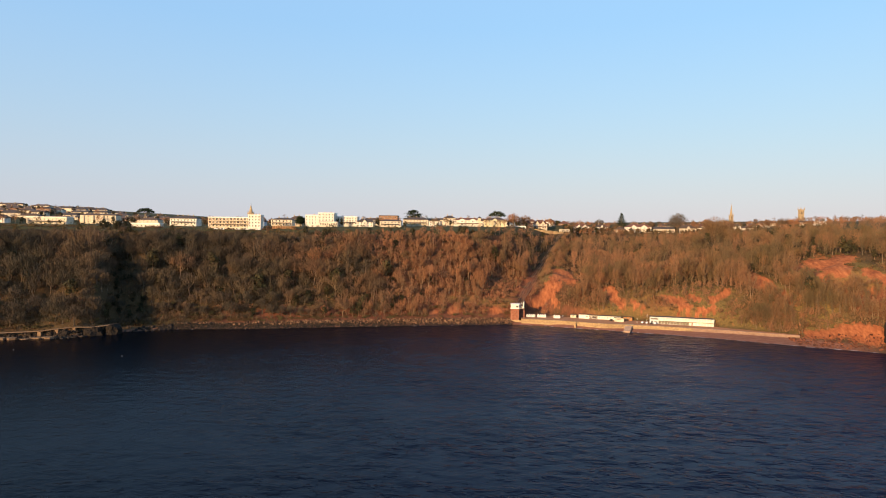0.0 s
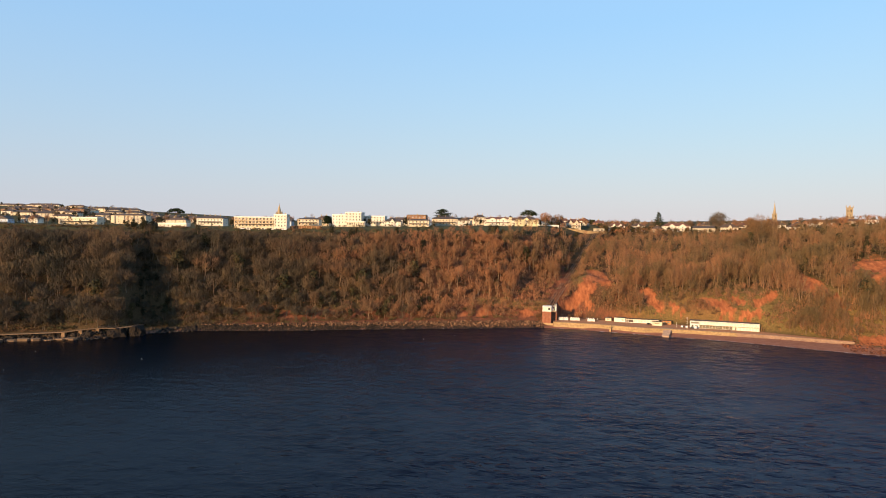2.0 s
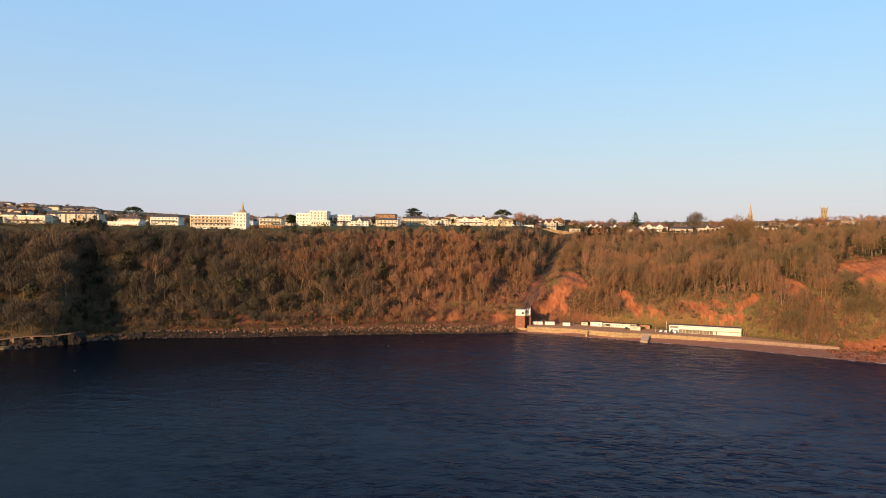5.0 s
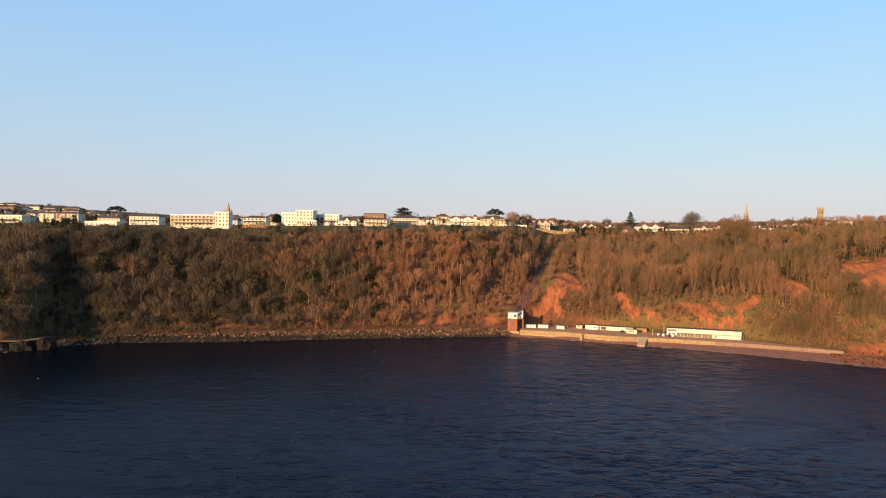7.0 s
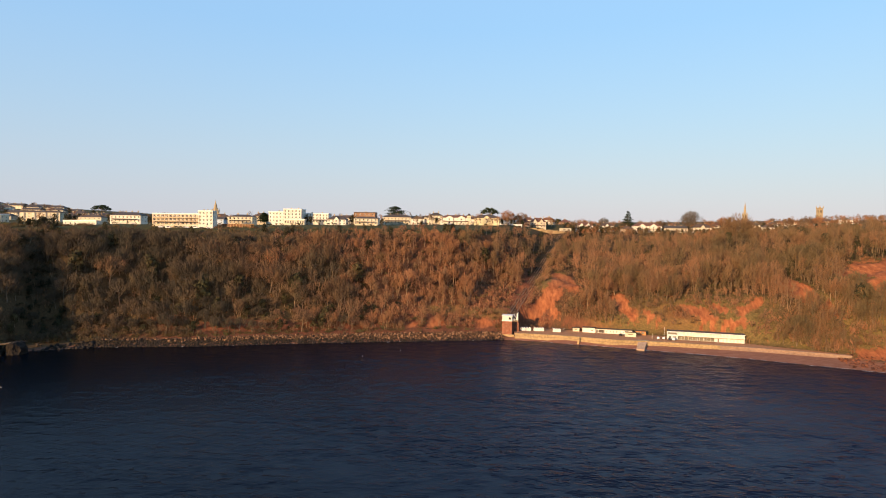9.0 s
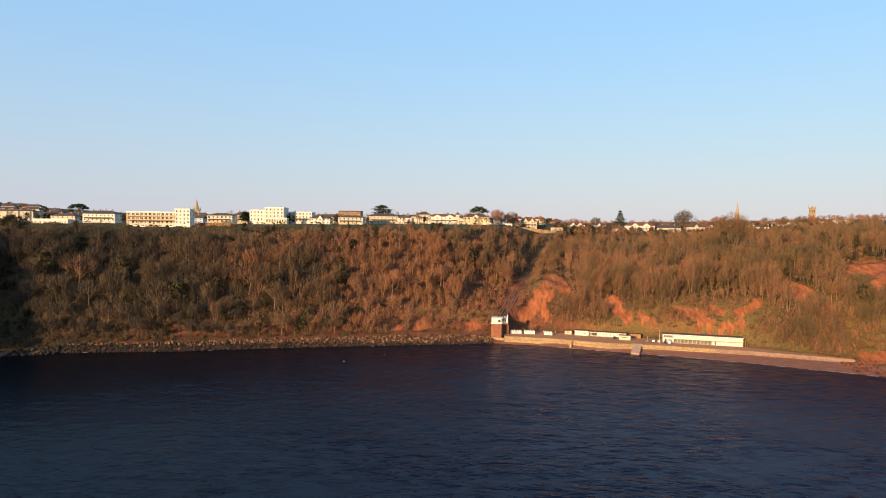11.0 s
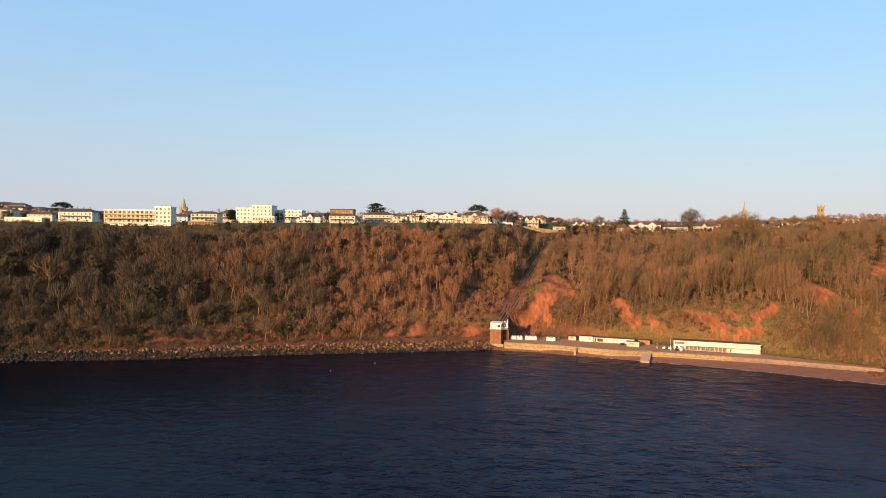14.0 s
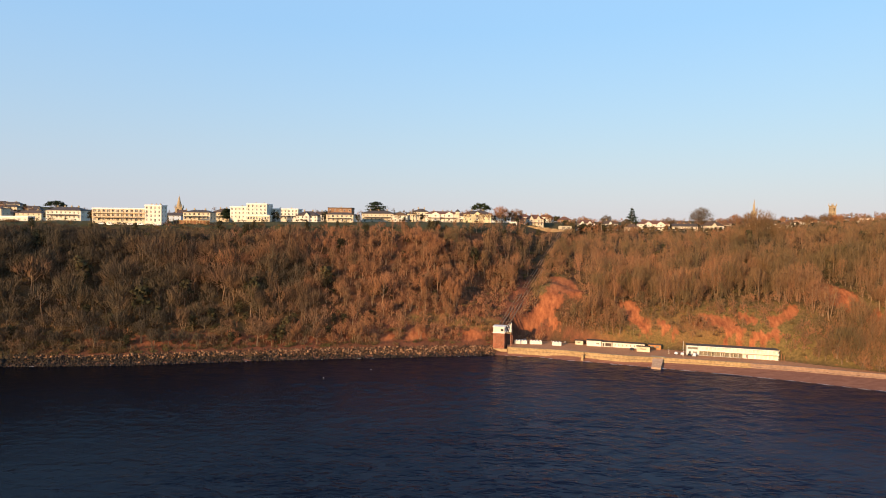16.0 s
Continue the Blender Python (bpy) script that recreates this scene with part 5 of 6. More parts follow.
    for k in range(3):
        b = house("brick_flats", "orange brick flats with white balconies on the hill", -604 + 22 * k, 780 + 2 * k, 87.2, 20, 11, 8.6, "flat", 0, 3, 6, OCHRE, SLATE, 0, category="flats")
        balconies(b, -9, 9, -5.5, (2.9, 5.8), 3)
    t = house("white_terrace", "tall white bay-fronted terrace on the hill", -423, 680, 78.0, 41, 11, 8.6, "hip", 1.8, 3, 11, CREAM, BROWNTILE, 4, category="terrace", veranda=False)
    for c in (-16.8, -5.6, 5.6, 16.8):
        bay = part("bay", prism(bmesh.new(), [(c - 2.2, -5.49), (c - 1.4, -7.0), (c + 1.4, -7.0), (c + 2.2, -5.49)], 0, 8.4), CREAM, t)
        for lev in (0.8, 3.6, 6.4):
            window(1.3, 1.5, Matrix.Translation((c, -7.05, lev)), bay)
    house("cream_block", "long low cream block at the woodland edge", -454, 640, 75.6, 44, 11, 7.6, "flat", 0, 2, 10, CREAM, TRIM, 0, category="block")
    for k in range(2):
        house("gabled_cottage", "white steep-gabled cottage at the woodland edge", -517 + 12 * k, 640, 77.6, 10.5, 9, 4.4, "gable_front", 3.0, 2, 3, WHITE, SLATE, 1)
    house("blue_house", "pale blue rendered house with slate roof", -524, 620, 74.6, 14, 9, 6.2, "gable_front", 3.4, 2, 3, PALE_BLUE, SLATE, 1)
    # rows of terraced houses that step up the hill
    rng = np.random.default_rng(17)
    for y, x0, x1 in ((720, -600, -385), (760, -640, -405), (800, -680, -430), (838, -690, -445), (872, -680, -500)):
        x = x0
        while x < x1:
            w = rng.uniform(17, 29)
            mat, tile = (CREAM, WHITE, CREAM, OCHRE)[rng.integers(0, 4)], (SLATE, BROWNTILE, SLATE)[rng.integers(0, 3)]
            yy = y + rng.uniform(-9, 9)
            house("hill_terrace", "row of pale terraced houses with dark roofs on the hill", x + w / 2, yy, ground_at(x + w / 2, yy) - 0.2, w, 10, rng.uniform(3.6, 4.8), "hip" if rng.uniform() < 0.5 else "gable", rng.uniform(2.2, 3.0), 2, max(4, int(w / 4)), mat, tile, 2, category="terrace", turn=rng.uniform(-10, 10), veranda=False)
            x += w + rng.uniform(2, 9)
    church_spire("tall stone parish church with tower and pinnacled spire", -276, 750, 80.0, 6.2, 11, 12.5, STONE)
    church_spire("distant slender stone church spire above trees", 441, 1150, 94, 5.4, 14, 21, STONE)
    church_tower("square stone church tower with four corner pinnacles", 581, 1192, 97, 7.2, 24, STONE)


def clifftop():
    # timber terrace below the villa
    deck = new("timber_terrace")
    deck.matrix_world = pose(-182, 572, 74.3)
    tagged(deck, "brown timber terrace wall with posts on the clifftop edge", "terrace")
    part("wall", boxes((-13, 0, -1.5, 13, 0.3, 2.6)), TIMBER, deck)
    part("coping", boxes((-13.2, -0.5, 2.6, 13.2, 2.2, 2.85)), PALETIMBER, deck)
    for k in range(12):
        part("post", boxes((-12.9 + k * 2.33, -0.28, -1.5, -12.65 + k * 2.33, -0.003, 2.59)), PALETIMBER, deck)
    # pale retaining wall that descends beside the upper lift station
    for k in range(6):
        w = new("retaining_wall")
        x, y = 62 + 7.0 * k, 716 + 1.4 * k
        w.matrix_world = pose(x, y, 78.2 - 0.75 * k, 0, 0, 8)
        tagged(w, "stepped pale stone retaining wall below red-roofed houses", "wall", "stepped retaining walls")
        part("wall", boxes((-3.55, 0, -4.5, 3.55, 0.5, -0.2)), CONCRETE, w)
        part("coping", boxes((-3.6, -0.1, -0.2, 3.6, 0.6, 0)), STONE, w)


seafront()
clifftop()


def skyline_trees():
    big = [bare_tree(90 + k, 15.0, 0.46, 0.22, 16, 3600, twig=0.11, deep=0.42, reach=(0.06, 0.12), lobe=0.5) for k in range(3)]
    def at(x, y, s, turn=0.0, z=None):
        return Matrix.LocRotScale((x, y, ground_at(x, y) if z is None else z), Euler((0, 0, turn)), (s,) * 3)
    tree_thing("cedar", cedar_tree(1, 16), at(-74, 698, 1.1), "broad dark cedar rising behind clifftop houses", NEEDLES, 0.3)
    tree_thing("stone_pine", stone_pine(2), at(-428, 790, 1.3), "flat-topped dark pine on the hill crest", NEEDLES, 0.3)
    tree_thing("stone_pine", stone_pine(3), at(18, 702, 1.2, 1.0), "spreading flat-topped pine behind the yellow villa", NEEDLES, 0.8)
    tree_thing("cedar", cedar_tree(4, 10), at(-184, 640, 1.0, 2.0), "low dark pine beside a villa", NEEDLES, 0.2)
    tree_thing("fir", fir_tree(5, 15.0, 1700), at(196, 900, 1.75), "tall dark conical fir above rooftops", NEEDLES, 0.4)
    tree_thing("broadleaf_tree", bare_tree(200, 11.0, 0.42, 0.16, 16, 900, twig=0.08, deep=0.4, reach=(0.08, 0.16)), at(-1.5, 538, 1.0), "pale spreading leafless tree above the red bank", TWIG, 0.8)
    for k, (x, y, s, t) in enumerate(((36, 702, 0.98, 0.6), (50, 722, 0.85, 0.4), (256, 850, 1.7, 0.2), (238, 662, 1.95, 0.9), (46, 712, 0.7, 0.4), (100, 770, 0.75, 0.6), (160, 870, 1.0, 0.2), (226, 860, 0.9, 0.3), (280, 850, 0.9, 0.5), (300, 860, 1.1, 0.5), (315, 830, 0.9, 0.4), (370, 850, 0.95, 0.4), (400, 870, 1.0, 0.3), (420, 880, 0.9, 0.6), (84, 752, 0.6, 0.5), (128, 830, 0.9, 0.5), (180, 860, 0.7, 0.2), (212, 640, 1.1, 0.9), (250, 650, 1.2, 0.9))):
        tree_thing("broadleaf_tree", big[k % 3], at(x, y, s, k * 1.3), "large round-headed leafless tree on the skyline", TWIG, t, "skyline trees")
    rng = np.random.default_rng(8)
    gardens = []
    for k in range(260):
        x, y = rng.uniform(90, 760), rng.uniform(845, 1120)
        if abs(x - 441) > 14 or y > 1150:
            gardens.append((x, y, ground_at(x, y) - 0.5, rng.uniform(0.6, 1.05), rng.uniform(0, 6.28), rng.integers(0, 6), rng.uniform(0.1, 0.6)))
    for k in range(240):
        x, y = rng.uniform(86, 470), rng.uniform(796, 850)
        if all(abs(x - hx) > hw / 2 + 1.5 or y > hy + 4 for hx, hy, hz, hw in HOUSES if 780 < hy < 880):
            gardens.append((x, y, ground_at(x, y) - 0.4, rng.uniform(0.5, 0.8), rng.uniform(0, 6.28), rng.integers(0, 6), rng.uniform(0.2, 0.7)))
    for k in range(150):
        x, y = rng.uniform(330, 660), rng.uniform(890, 946)
        gardens.append((x, y, ground_at(x, y) - 0.4, rng.uniform(0.6, 1.1), rng.uniform(0, 6.28), rng.integers(0, 6), rng.uniform(0.3, 0.8)))
    for k in range(230):
        side = rng.uniform() < 0.75
        x, y = (rng.uniform(-700, 40), rng.uniform(600, 900)) if side else (rng.uniform(110, 640), rng.uniform(800, 1150))
        if side and y < 640 and x > -300:
            y += 30
        gardens.append((x, y, ground_at(x, y), rng.uniform(0.5, 1.0), rng.uniform(0, 6.28), rng.integers(0, 6), rng.uniform(0.1, 0.7)))
    scatter("garden_trees", GARDEN_KINDS, gardens, "bare garden trees between houses", "trees", TWIG)
    shrubs, front = [], []
    for hx, hy, hz, hw in HOUSES:
        for k in range((0 if hy < 562 else rng.integers(4, 8) if hw < 30 else 11) + (6 if hx > 90 else 0)):
            x, y = hx + rng.uniform(-0.62, 0.62) * hw, hy - rng.uniform(2.5, 7)
            shrubs.append((x, y, ground_at(x, y), rng.uniform(0.35, 0.8) * (1.35 if hx > 90 else 1), rng.uniform(0, 6.28), rng.integers(0, 3), rng.uniform(0, 0.7)))
        for k in range(17 if hx > 90 and hy < 900 else 0):
            x, y = hx + rng.uniform(-0.65, 0.65) * hw, hy - rng.uniform(3, 10)
            tall = hz - ground_at(x, y) + rng.uniform(1.0, 5.5)
            if rng.uniform() < 0.45:
                front.append((x, y, ground_at(x, y) - 0.4, tall / 10.5, rng.uniform(0, 6.28), rng.integers(0, 6), rng.uniform(0.2, 0.8)))
            else:
                shrubs.append((x, y, ground_at(x, y) - 0.4, tall / 7.5, rng.uniform(0, 6.28), rng.integers(3, 5), rng.uniform(0, 0.7)))
        for k in range(1):
            x, y = hx + rng.choice((-0.62, 0.62)) * hw + rng.uniform(-1, 1), hy + rng.uniform(5, 16)
            shrubs.append((x, y, ground_at(x, y), rng.uniform(0.7, 1.15), rng.uniform(0, 6.28), rng.integers(3, 5), rng.uniform(0, 0.4)))
    for k in range(250):
        r = rng.uniform()
        x, y = (rng.uniform(-640, 40), rng.uniform(600, 880)) if r < 0.55 else ((rng.uniform(100, 640), rng.uniform(795, 1100)) if r < 0.9 else (rng.uniform(-300, 20), rng.uniform(560, 600)))
        shrubs.append((x, y, ground_at(x, y), rng.uniform(0.4, 0.95), rng.uniform(0, 6.28), rng.integers(0, 5), rng.uniform(0, 0.8)))
    for k in range(130):
        x, y = rng.uniform(-660, -320), rng.uniform(632, 790)
        shrubs.append((x, y, ground_at(x, y), rng.uniform(0.6, 1.1), rng.uniform(0, 6.28), rng.integers(0, 5), rng.uniform(0, 0.8)))
    for k in range(110):
        x, y = rng.uniform(95, 430), rng.uniform(797, 846)
        if all(abs(x - hx) > hw / 2 or y > hy + 3 for hx, hy, hz, hw in HOUSES if 780 < hy < 880):
            shrubs.append((x, y, ground_at(x, y), rng.uniform(0.6, 1.05), rng.uniform(0, 6.28), rng.integers(3, 5), rng.uniform(0.1, 0.8)))
    scatter("garden_trees", GARDEN_KINDS, front, "small bare trees in front gardens", "trees", TWIG)
    scatter("garden_shrubs", BUSHES, shrubs, "dark evergreen garden shrubs and hedges", "shrubs", IVY)


skyline_trees()

# ---- the shore ----
def boulder(rng, n=1):
    """A rough quarried block: a knocked-about box of 12 triangles."""
    v = np.array([(x, y, z) for x in (-1, 1) for y in (-1, 1) for z in (-1, 1)], float) * 0.75 + rng.uniform(-0.45, 0.45, (8, 3))
    f = np.array([(0, 1, 3), (0, 3, 2), (4, 6, 7), (4, 7, 5), (0, 4, 5), (0, 5, 1), (2, 3, 7), (2, 7, 6), (0, 2, 6), (0, 6, 4), (1, 5, 7), (1, 7, 3)])
    return v, f


def stones(name, spots, mat, label, category, seed):
    rng = np.random.default_rng(seed)
    hp = Heap()
    for x, y, z, s in spots:
        v, f = boulder(rng)
        turn = np.array(Euler(rng.uniform(0, 6.28, 3)).to_matrix())
        hp.add((v * rng.uniform(0.45, 1.3, 3) * s) @ turn.T + np.array([x, y, z]), f)
    v, f = hp.done()
    return tagged(new(name, mesh_object(name, v, f, [mat])), label, category, kind="stuff")


def shore_stones():
    rng = np.random.default_rng(12)
    spots, wet = [], []
    while len(spots) + len(wet) < 5200:
        x, d = rng.uniform(-226, 27), rng.uniform(-1.5, 7.5)
        y = shore_y(x) + d
        z = max(ground_at(x, y), -0.3) + rng.uniform(-0.4, 0.5)
        stone = (x, y, z, rng.uniform(0.5, 0.85) * rng.uniform(0.4, 1.0))
        # stones low on the bank get dark rock: wet, and shaded in colour
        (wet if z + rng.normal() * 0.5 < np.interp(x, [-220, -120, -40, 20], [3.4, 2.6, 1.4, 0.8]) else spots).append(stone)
    stones("rock_armour", spots, ARMOUR, "bank of pale rock armour boulders above the water", "boulders", 1)
    stones("rock_armour", wet, DARKROCK, "wet rock armour boulders along the tide line, darkened for shade", "boulders", 5)
    spots = []
    while len(spots) < 760:
        x = rng.uniform(-345, -225)
        y = shore_y(x) + rng.uniform(-5, 5)
        if -262 < x < -236 and rng.uniform() < 0.5:
            continue
        spots.append((x, y, max(ground_at(x, y), -0.4) + rng.uniform(-0.4, 0.3), rng.uniform(0.5, 1.5)))
    stones("shore_rocks", spots, DARKROCK, "dark wet limestone ledges at the headland", "rocks", 2)
    spots = []
    while len(spots) < 1300:
        x = rng.uniform(218, 330)
        y = shore_y(x) + rng.uniform(2, 24)
        spots.append((x, y, ground_at(x, y) + rng.uniform(-0.3, 0.5), rng.uniform(0.25, 0.9) ** 1.6))
    stones("fallen_rocks", spots, REDROCK, "fallen red sandstone blocks under the cliff", "rocks", 3)


def strip(xs, ys, off0, off1, z0, z1):
    """A solid band along the wall line, from off0 to off1 metres inland."""
    bm = bmesh.new()
    rings = []
    for x, y, o in zip(xs, ys, off1 if isinstance(off1, list) else [off1] * len(xs)):
        rings.append([bm.verts.new(p) for p in ((x, y + off0, z0), (x, y + o, z0), (x, y + o, z1), (x, y + off0, z1))])
    for a, b in zip(rings, rings[1:]):
        for i in range(4):
            bm.faces.new([a[i], b[i], b[(i + 1) % 4], a[(i + 1) % 4]])
    bm.faces.new(rings[0])
    bm.faces.new(rings[-1][::-1])
    return bm


def buttress():
    """An outcrop at the beach's far end, its shade put into the colour."""
    bm = bmesh.new()
    bmesh.ops.create_icosphere(bm, subdivisions=4, radius=1)
    for v in bm.verts:
        p = v.co.copy()
        k = 1 + 0.22 * noise.noise(p * 2.1) + 0.1 * noise.noise(p * 5.3)
        v.co = Vector((p.x * 8 * k, p.y * 10 * k, p.z * 30 * k))
    top = new("rock_outcrop")
    top.matrix_world = pose(276, 432, 3)
    tagged(top, "weathered rock outcrop at the end of the beach, darkened for shade", "outcrop")
    part("rock", bm, DARKROCK, top)


def shore_crags():
    """Low broken crags at the mouth of the gully."""
    for k, (x, y, sx, sy, sz) in enumerate(((-264, 419.5, 6.5, 4.5, 7.0), (-254.5, 425.5, 6, 4.5, 8.2), (-279, 411, 5, 4, 4.8))):
        bm = bmesh.new()
        bmesh.ops.create_icosphere(bm, subdivisions=4, radius=1)
        for v in bm.verts:
            p = v.co.copy()
            q = p * 1.7 + Vector((k * 3.1, 0, 0))
            s = 1 + 0.3 * noise.noise(q) + 0.16 * noise.noise(q * 2.7) + 0.08 * noise.noise(q * 6)
            v.co = Vector((p.x * sx * s, p.y * sy * s, min(p.z * s, 0.82 + 0.1 * noise.noise(q * 3)) * sz))
        top = new("shore_crag")
        top.matrix_world = pose(x, y, 0.2, 0, 0, 35)
        tagged(top, "low dark broken crag at the water's edge", "crag", "crags at the gully mouth")
        part("rock", bm, DARKROCK, top)


def promenade():
    for lo, hi, mat, lab in ((34, 160, CONCRETE, "pale concrete sea wall with stepped face above red shingle"), (160, 226, REDCONCRETE, "red-stained lower sea wall beside the chalets")):
        xs = list(np.linspace(lo, hi, 25))
        ys = list(np.interp(xs, WALL_X, WALL_Y))
        wall = new("sea_wall")
        tagged(wall, lab, "sea wall", kind="structure")
        part("lower_step", strip(xs, ys, -2.4, -1.3, -0.5, 2.75), mat, wall)
        part("face", strip(xs, ys, -1.3, 0.0, -0.5, 4.1), mat, wall)
        part("coping", strip(xs, ys, -1.45, 0.3, 4.1, 4.5), mat, wall)
    xs = list(np.linspace(34, 226, 49))
    ys = list(np.interp(xs, WALL_X, WALL_Y))
    pav = part("pavement", strip(xs, ys, 0.3, [float(np.interp(x, DEPTH_X, DEPTH_Y)) - 1 for x in xs], 3.6, 4.35), PAVING, None)
    tagged(pav, "reddish brown promenade paving behind the sea wall", "promenade", kind="structure")
    # slipway down to the shingle
    slip = new("slipway")
    slip.matrix_world = pose(115.6, 496.6, 4.3, 0, 0, -20)
    tagged(slip, "pale concrete slipway from promenade to beach", "slipway")
    bm = bmesh.new()
    ramp_plan = [(-2.8, 0), (2.8, 0), (2.4, -12.5), (-2.4, -12.5)]
    a = [bm.verts.new((x, y, 0.1 if y == 0 else -3.3)) for x, y in ramp_plan]
    b = [bm.verts.new((x, y, -5.2)) for x, y in ramp_plan]
    bm.faces.new(a[::-1])
    for i in range(4):
        bm.faces.new([a[i], a[(i + 1) % 4], b[(i + 1) % 4], b[i]])
    part("ramp", bm, plain("bleached_concrete", (0.44, 0.29, 0.19), 0.9, 0.2, 0.8, 0.2), slip)
    part("landing", boxes((-3.6, -1.0, -1.0, 3.6, 2.0, 0.25)), STONE, slip)


def beach_hut(x, y, z, turn, label):
    hut = new("beach_hut")
    hut.matrix_world = pose(x, y, z, 0, 0, turn)
    tagged(hut, label, "beach hut", "white beach huts")
    w, d, h, r = 0.88, 1.1, 1.75, 0.7
    bm = bmesh.new()
    pts = [(-w, 0), (w, 0), (w, h), (0, h + r), (-w, h)]
    a = [bm.verts.new((px, -d, pz)) for px, pz in pts]
    b = [bm.verts.new((px, d, pz)) for px, pz in pts]
    bm.faces.new(a)
    bm.faces.new(b[::-1])
    for i in range(5):
        bm.faces.new([a[i], b[i], b[(i + 1) % 5], a[(i + 1) % 5]])
    part("body", bm, TRIM, hut)
    for s in (-1, 1):
        bm = bmesh.new()
        q = [(s * (w + 0.12), h - 0.09), (0, h + r + 0.02), (0, h + r + 0.09), (s * (w + 0.12), h - 0.01)]
        f0 = [bm.verts.new((px, -d - 0.15, pz)) for px, pz in q]
        f1 = [bm.verts.new((px, d + 0.15, pz)) for px, pz in q]
        bm.faces.new(f0)
        bm.faces.new(f1[::-1])
        for i in range(4):
            bm.faces.new([f0[i], f0[(i + 1) % 4], f1[(i + 1) % 4], f1[i]])
        part("roof_slope", bm, TRIM, hut)
    for s in (-1, 1):
        part("door", boxes((s * 0.27 - 0.25, -d - 0.035, 0.1, s * 0.27 + 0.25, -d - 0.004, 1.65)), WHITE, hut)
    return hut


def shed(name, label, x, y, z, w, d, h, turn, wall, roof, holes, category):
    """A flat-roofed beach building with openings in its front."""
    top = new(name)
    top.matrix_world = pose(x, y, z, 0, 0, turn)
    tagged(top, label, category)
    bm = bmesh.new()
    panel(bm, (-w / 2, -d / 2, 0), (1, 0, 0), (0, -1, 0), w, h, holes, 0.3)
    panel(bm, (w / 2, -d / 2, 0), (0, 1, 0), (1, 0, 0), d, h, [])
    panel(bm, (w / 2, d / 2, 0), (-1, 0, 0), (0, 1, 0), w, h, [])
    panel(bm, (-w / 2, d / 2, 0), (0, -1, 0), (-1, 0, 0), d, h, [])
    part("wall", bm, wall, top)
    part("roof", boxes((-w / 2 - 0.25, -d / 2 - 0.35, h, w / 2 + 0.25, d / 2 + 0.2, h + 0.22)), roof, top)
    for u0, z0, u1, z1 in holes:
        part("shutter", boxes((u0 - w / 2, -d / 2 + 0.22, z0, u1 - w / 2, -d / 2 + 0.3, z1)), PALEGLASS if z0 > 0.4 else STEEL, top)
    return top


def chalets():
    """The long two-storey chalet block with a veranda."""
    L, d, h1, h2 = 40.0, 6.0, 2.75, 5.5
    top = new("chalet_block")
    top.matrix_world = pose(159.5, 499.2, 4.36, 0, 0, -13.7)
    tagged(top, "long white two-storey beach chalet block with open veranda", "chalets")
    n = 20
    holes_up = [(L * (k + 0.5) / n - 0.4, 0.25, L * (k + 0.5) / n + 0.4, 2.2) for k in range(n)]
    glazed = [(L * (k + 0.04) / 10 * 0.56, 0.08, L * (k + 0.96) / 10 * 0.56, 2.3) for k in range(10)]
    doors = [(24.0 + 2.1 * k, 0.1, 24.9 + 2.1 * k, 2.1) for k in range(7)]
    bm = bmesh.new()
    panel(bm, (-L / 2, 0, h1), (1, 0, 0), (0, -1, 0), L, h2 - h1, holes_up, 0.12)
    panel(bm, (-L / 2, 0, 0), (1, 0, 0), (0, -1, 0), L, h1, glazed + doors, 1.2)
    for o, a, nn in (((L / 2, 0, 0), (0, 1, 0), (1, 0, 0)), ((-L / 2, d, 0), (0, -1, 0), (-1, 0, 0))):
        panel(bm, o, a, nn, d, h2, [])
    panel(bm, (L / 2, d, 0), (-1, 0, 0), (0, 1, 0), L, h2, [])
    part("wall", bm, WHITE, top)
    part("roof", boxes((-L / 2 - 0.3, -1.5, h2, L / 2 + 0.3, d + 0.3, h2 + 0.14)), SLATE, top)
    part("fascia", boxes((-L / 2 - 0.34, -1.56, h2 - 0.25, L / 2 + 0.34, -1.5, h2 + 0.1)), TRIM, top)
    b = part("balcony", boxes((-L / 2, -1.45, h1 - 0.15, L / 2, -0.003, h1 + 0.02)), CONCRETE, top)
    part("balustrade", boxes((-L / 2, -1.45, h1 + 0.1, L / 2, -1.38, h1 + 0.95)), WHITE, b)
    for k in range(n + 1):
        c = -L / 2 + L * k / n
        part("post", boxes((c - 0.05, -1.43, 0 if k % 2 == 0 else h1 + 0.02, c + 0.05, -1.33, h2 - 0.26)), TRIM, top)
    for k, (u0, z0, u1, z1) in enumerate(holes_up):
        part("door", boxes((u0 - L / 2, 0.07, h1 + z0, u1 - L / 2, 0.12, h1 + z1)), TRIM, top)
    for u0, z0, u1, z1 in glazed:
        part("pane", boxes((u0 - L / 2, 1.2, z0, u1 - L / 2, 1.3, z1)), PALEGLASS, top)
    for k, (u0, z0, u1, z1) in enumerate(doors):
        part("door", boxes((u0 - L / 2, 0.04, z0, u1 - L / 2, 0.1, z1)), REDTILE if k == 0 else TRIM, top)
    # taller kiosk at its end, with a glazed upper room
    k = shed("cafe_lookout", "pale blue-grey two-storey cafe end with glazed upper room", 137.5, 507.5, 4.36, 6.5, 5.5, 5.4, -13.7, plain("blue_grey_boarding", (0.58, 0.62, 0.60), 0.7, 0.15), SLATE, [(0.6, 3.3, 5.9, 4.6), (1.2, 0.1, 2.4, 2.2), (3.4, 0.9, 5.6, 2.1)], "cafe")
    bm = bmesh.new()
    rod(bm, (1.0, 0.5, 5.6), (1.0, 0.5, 9.2), 0.05, 0.03, 6)
    part("aerial", bm, STEEL, k)


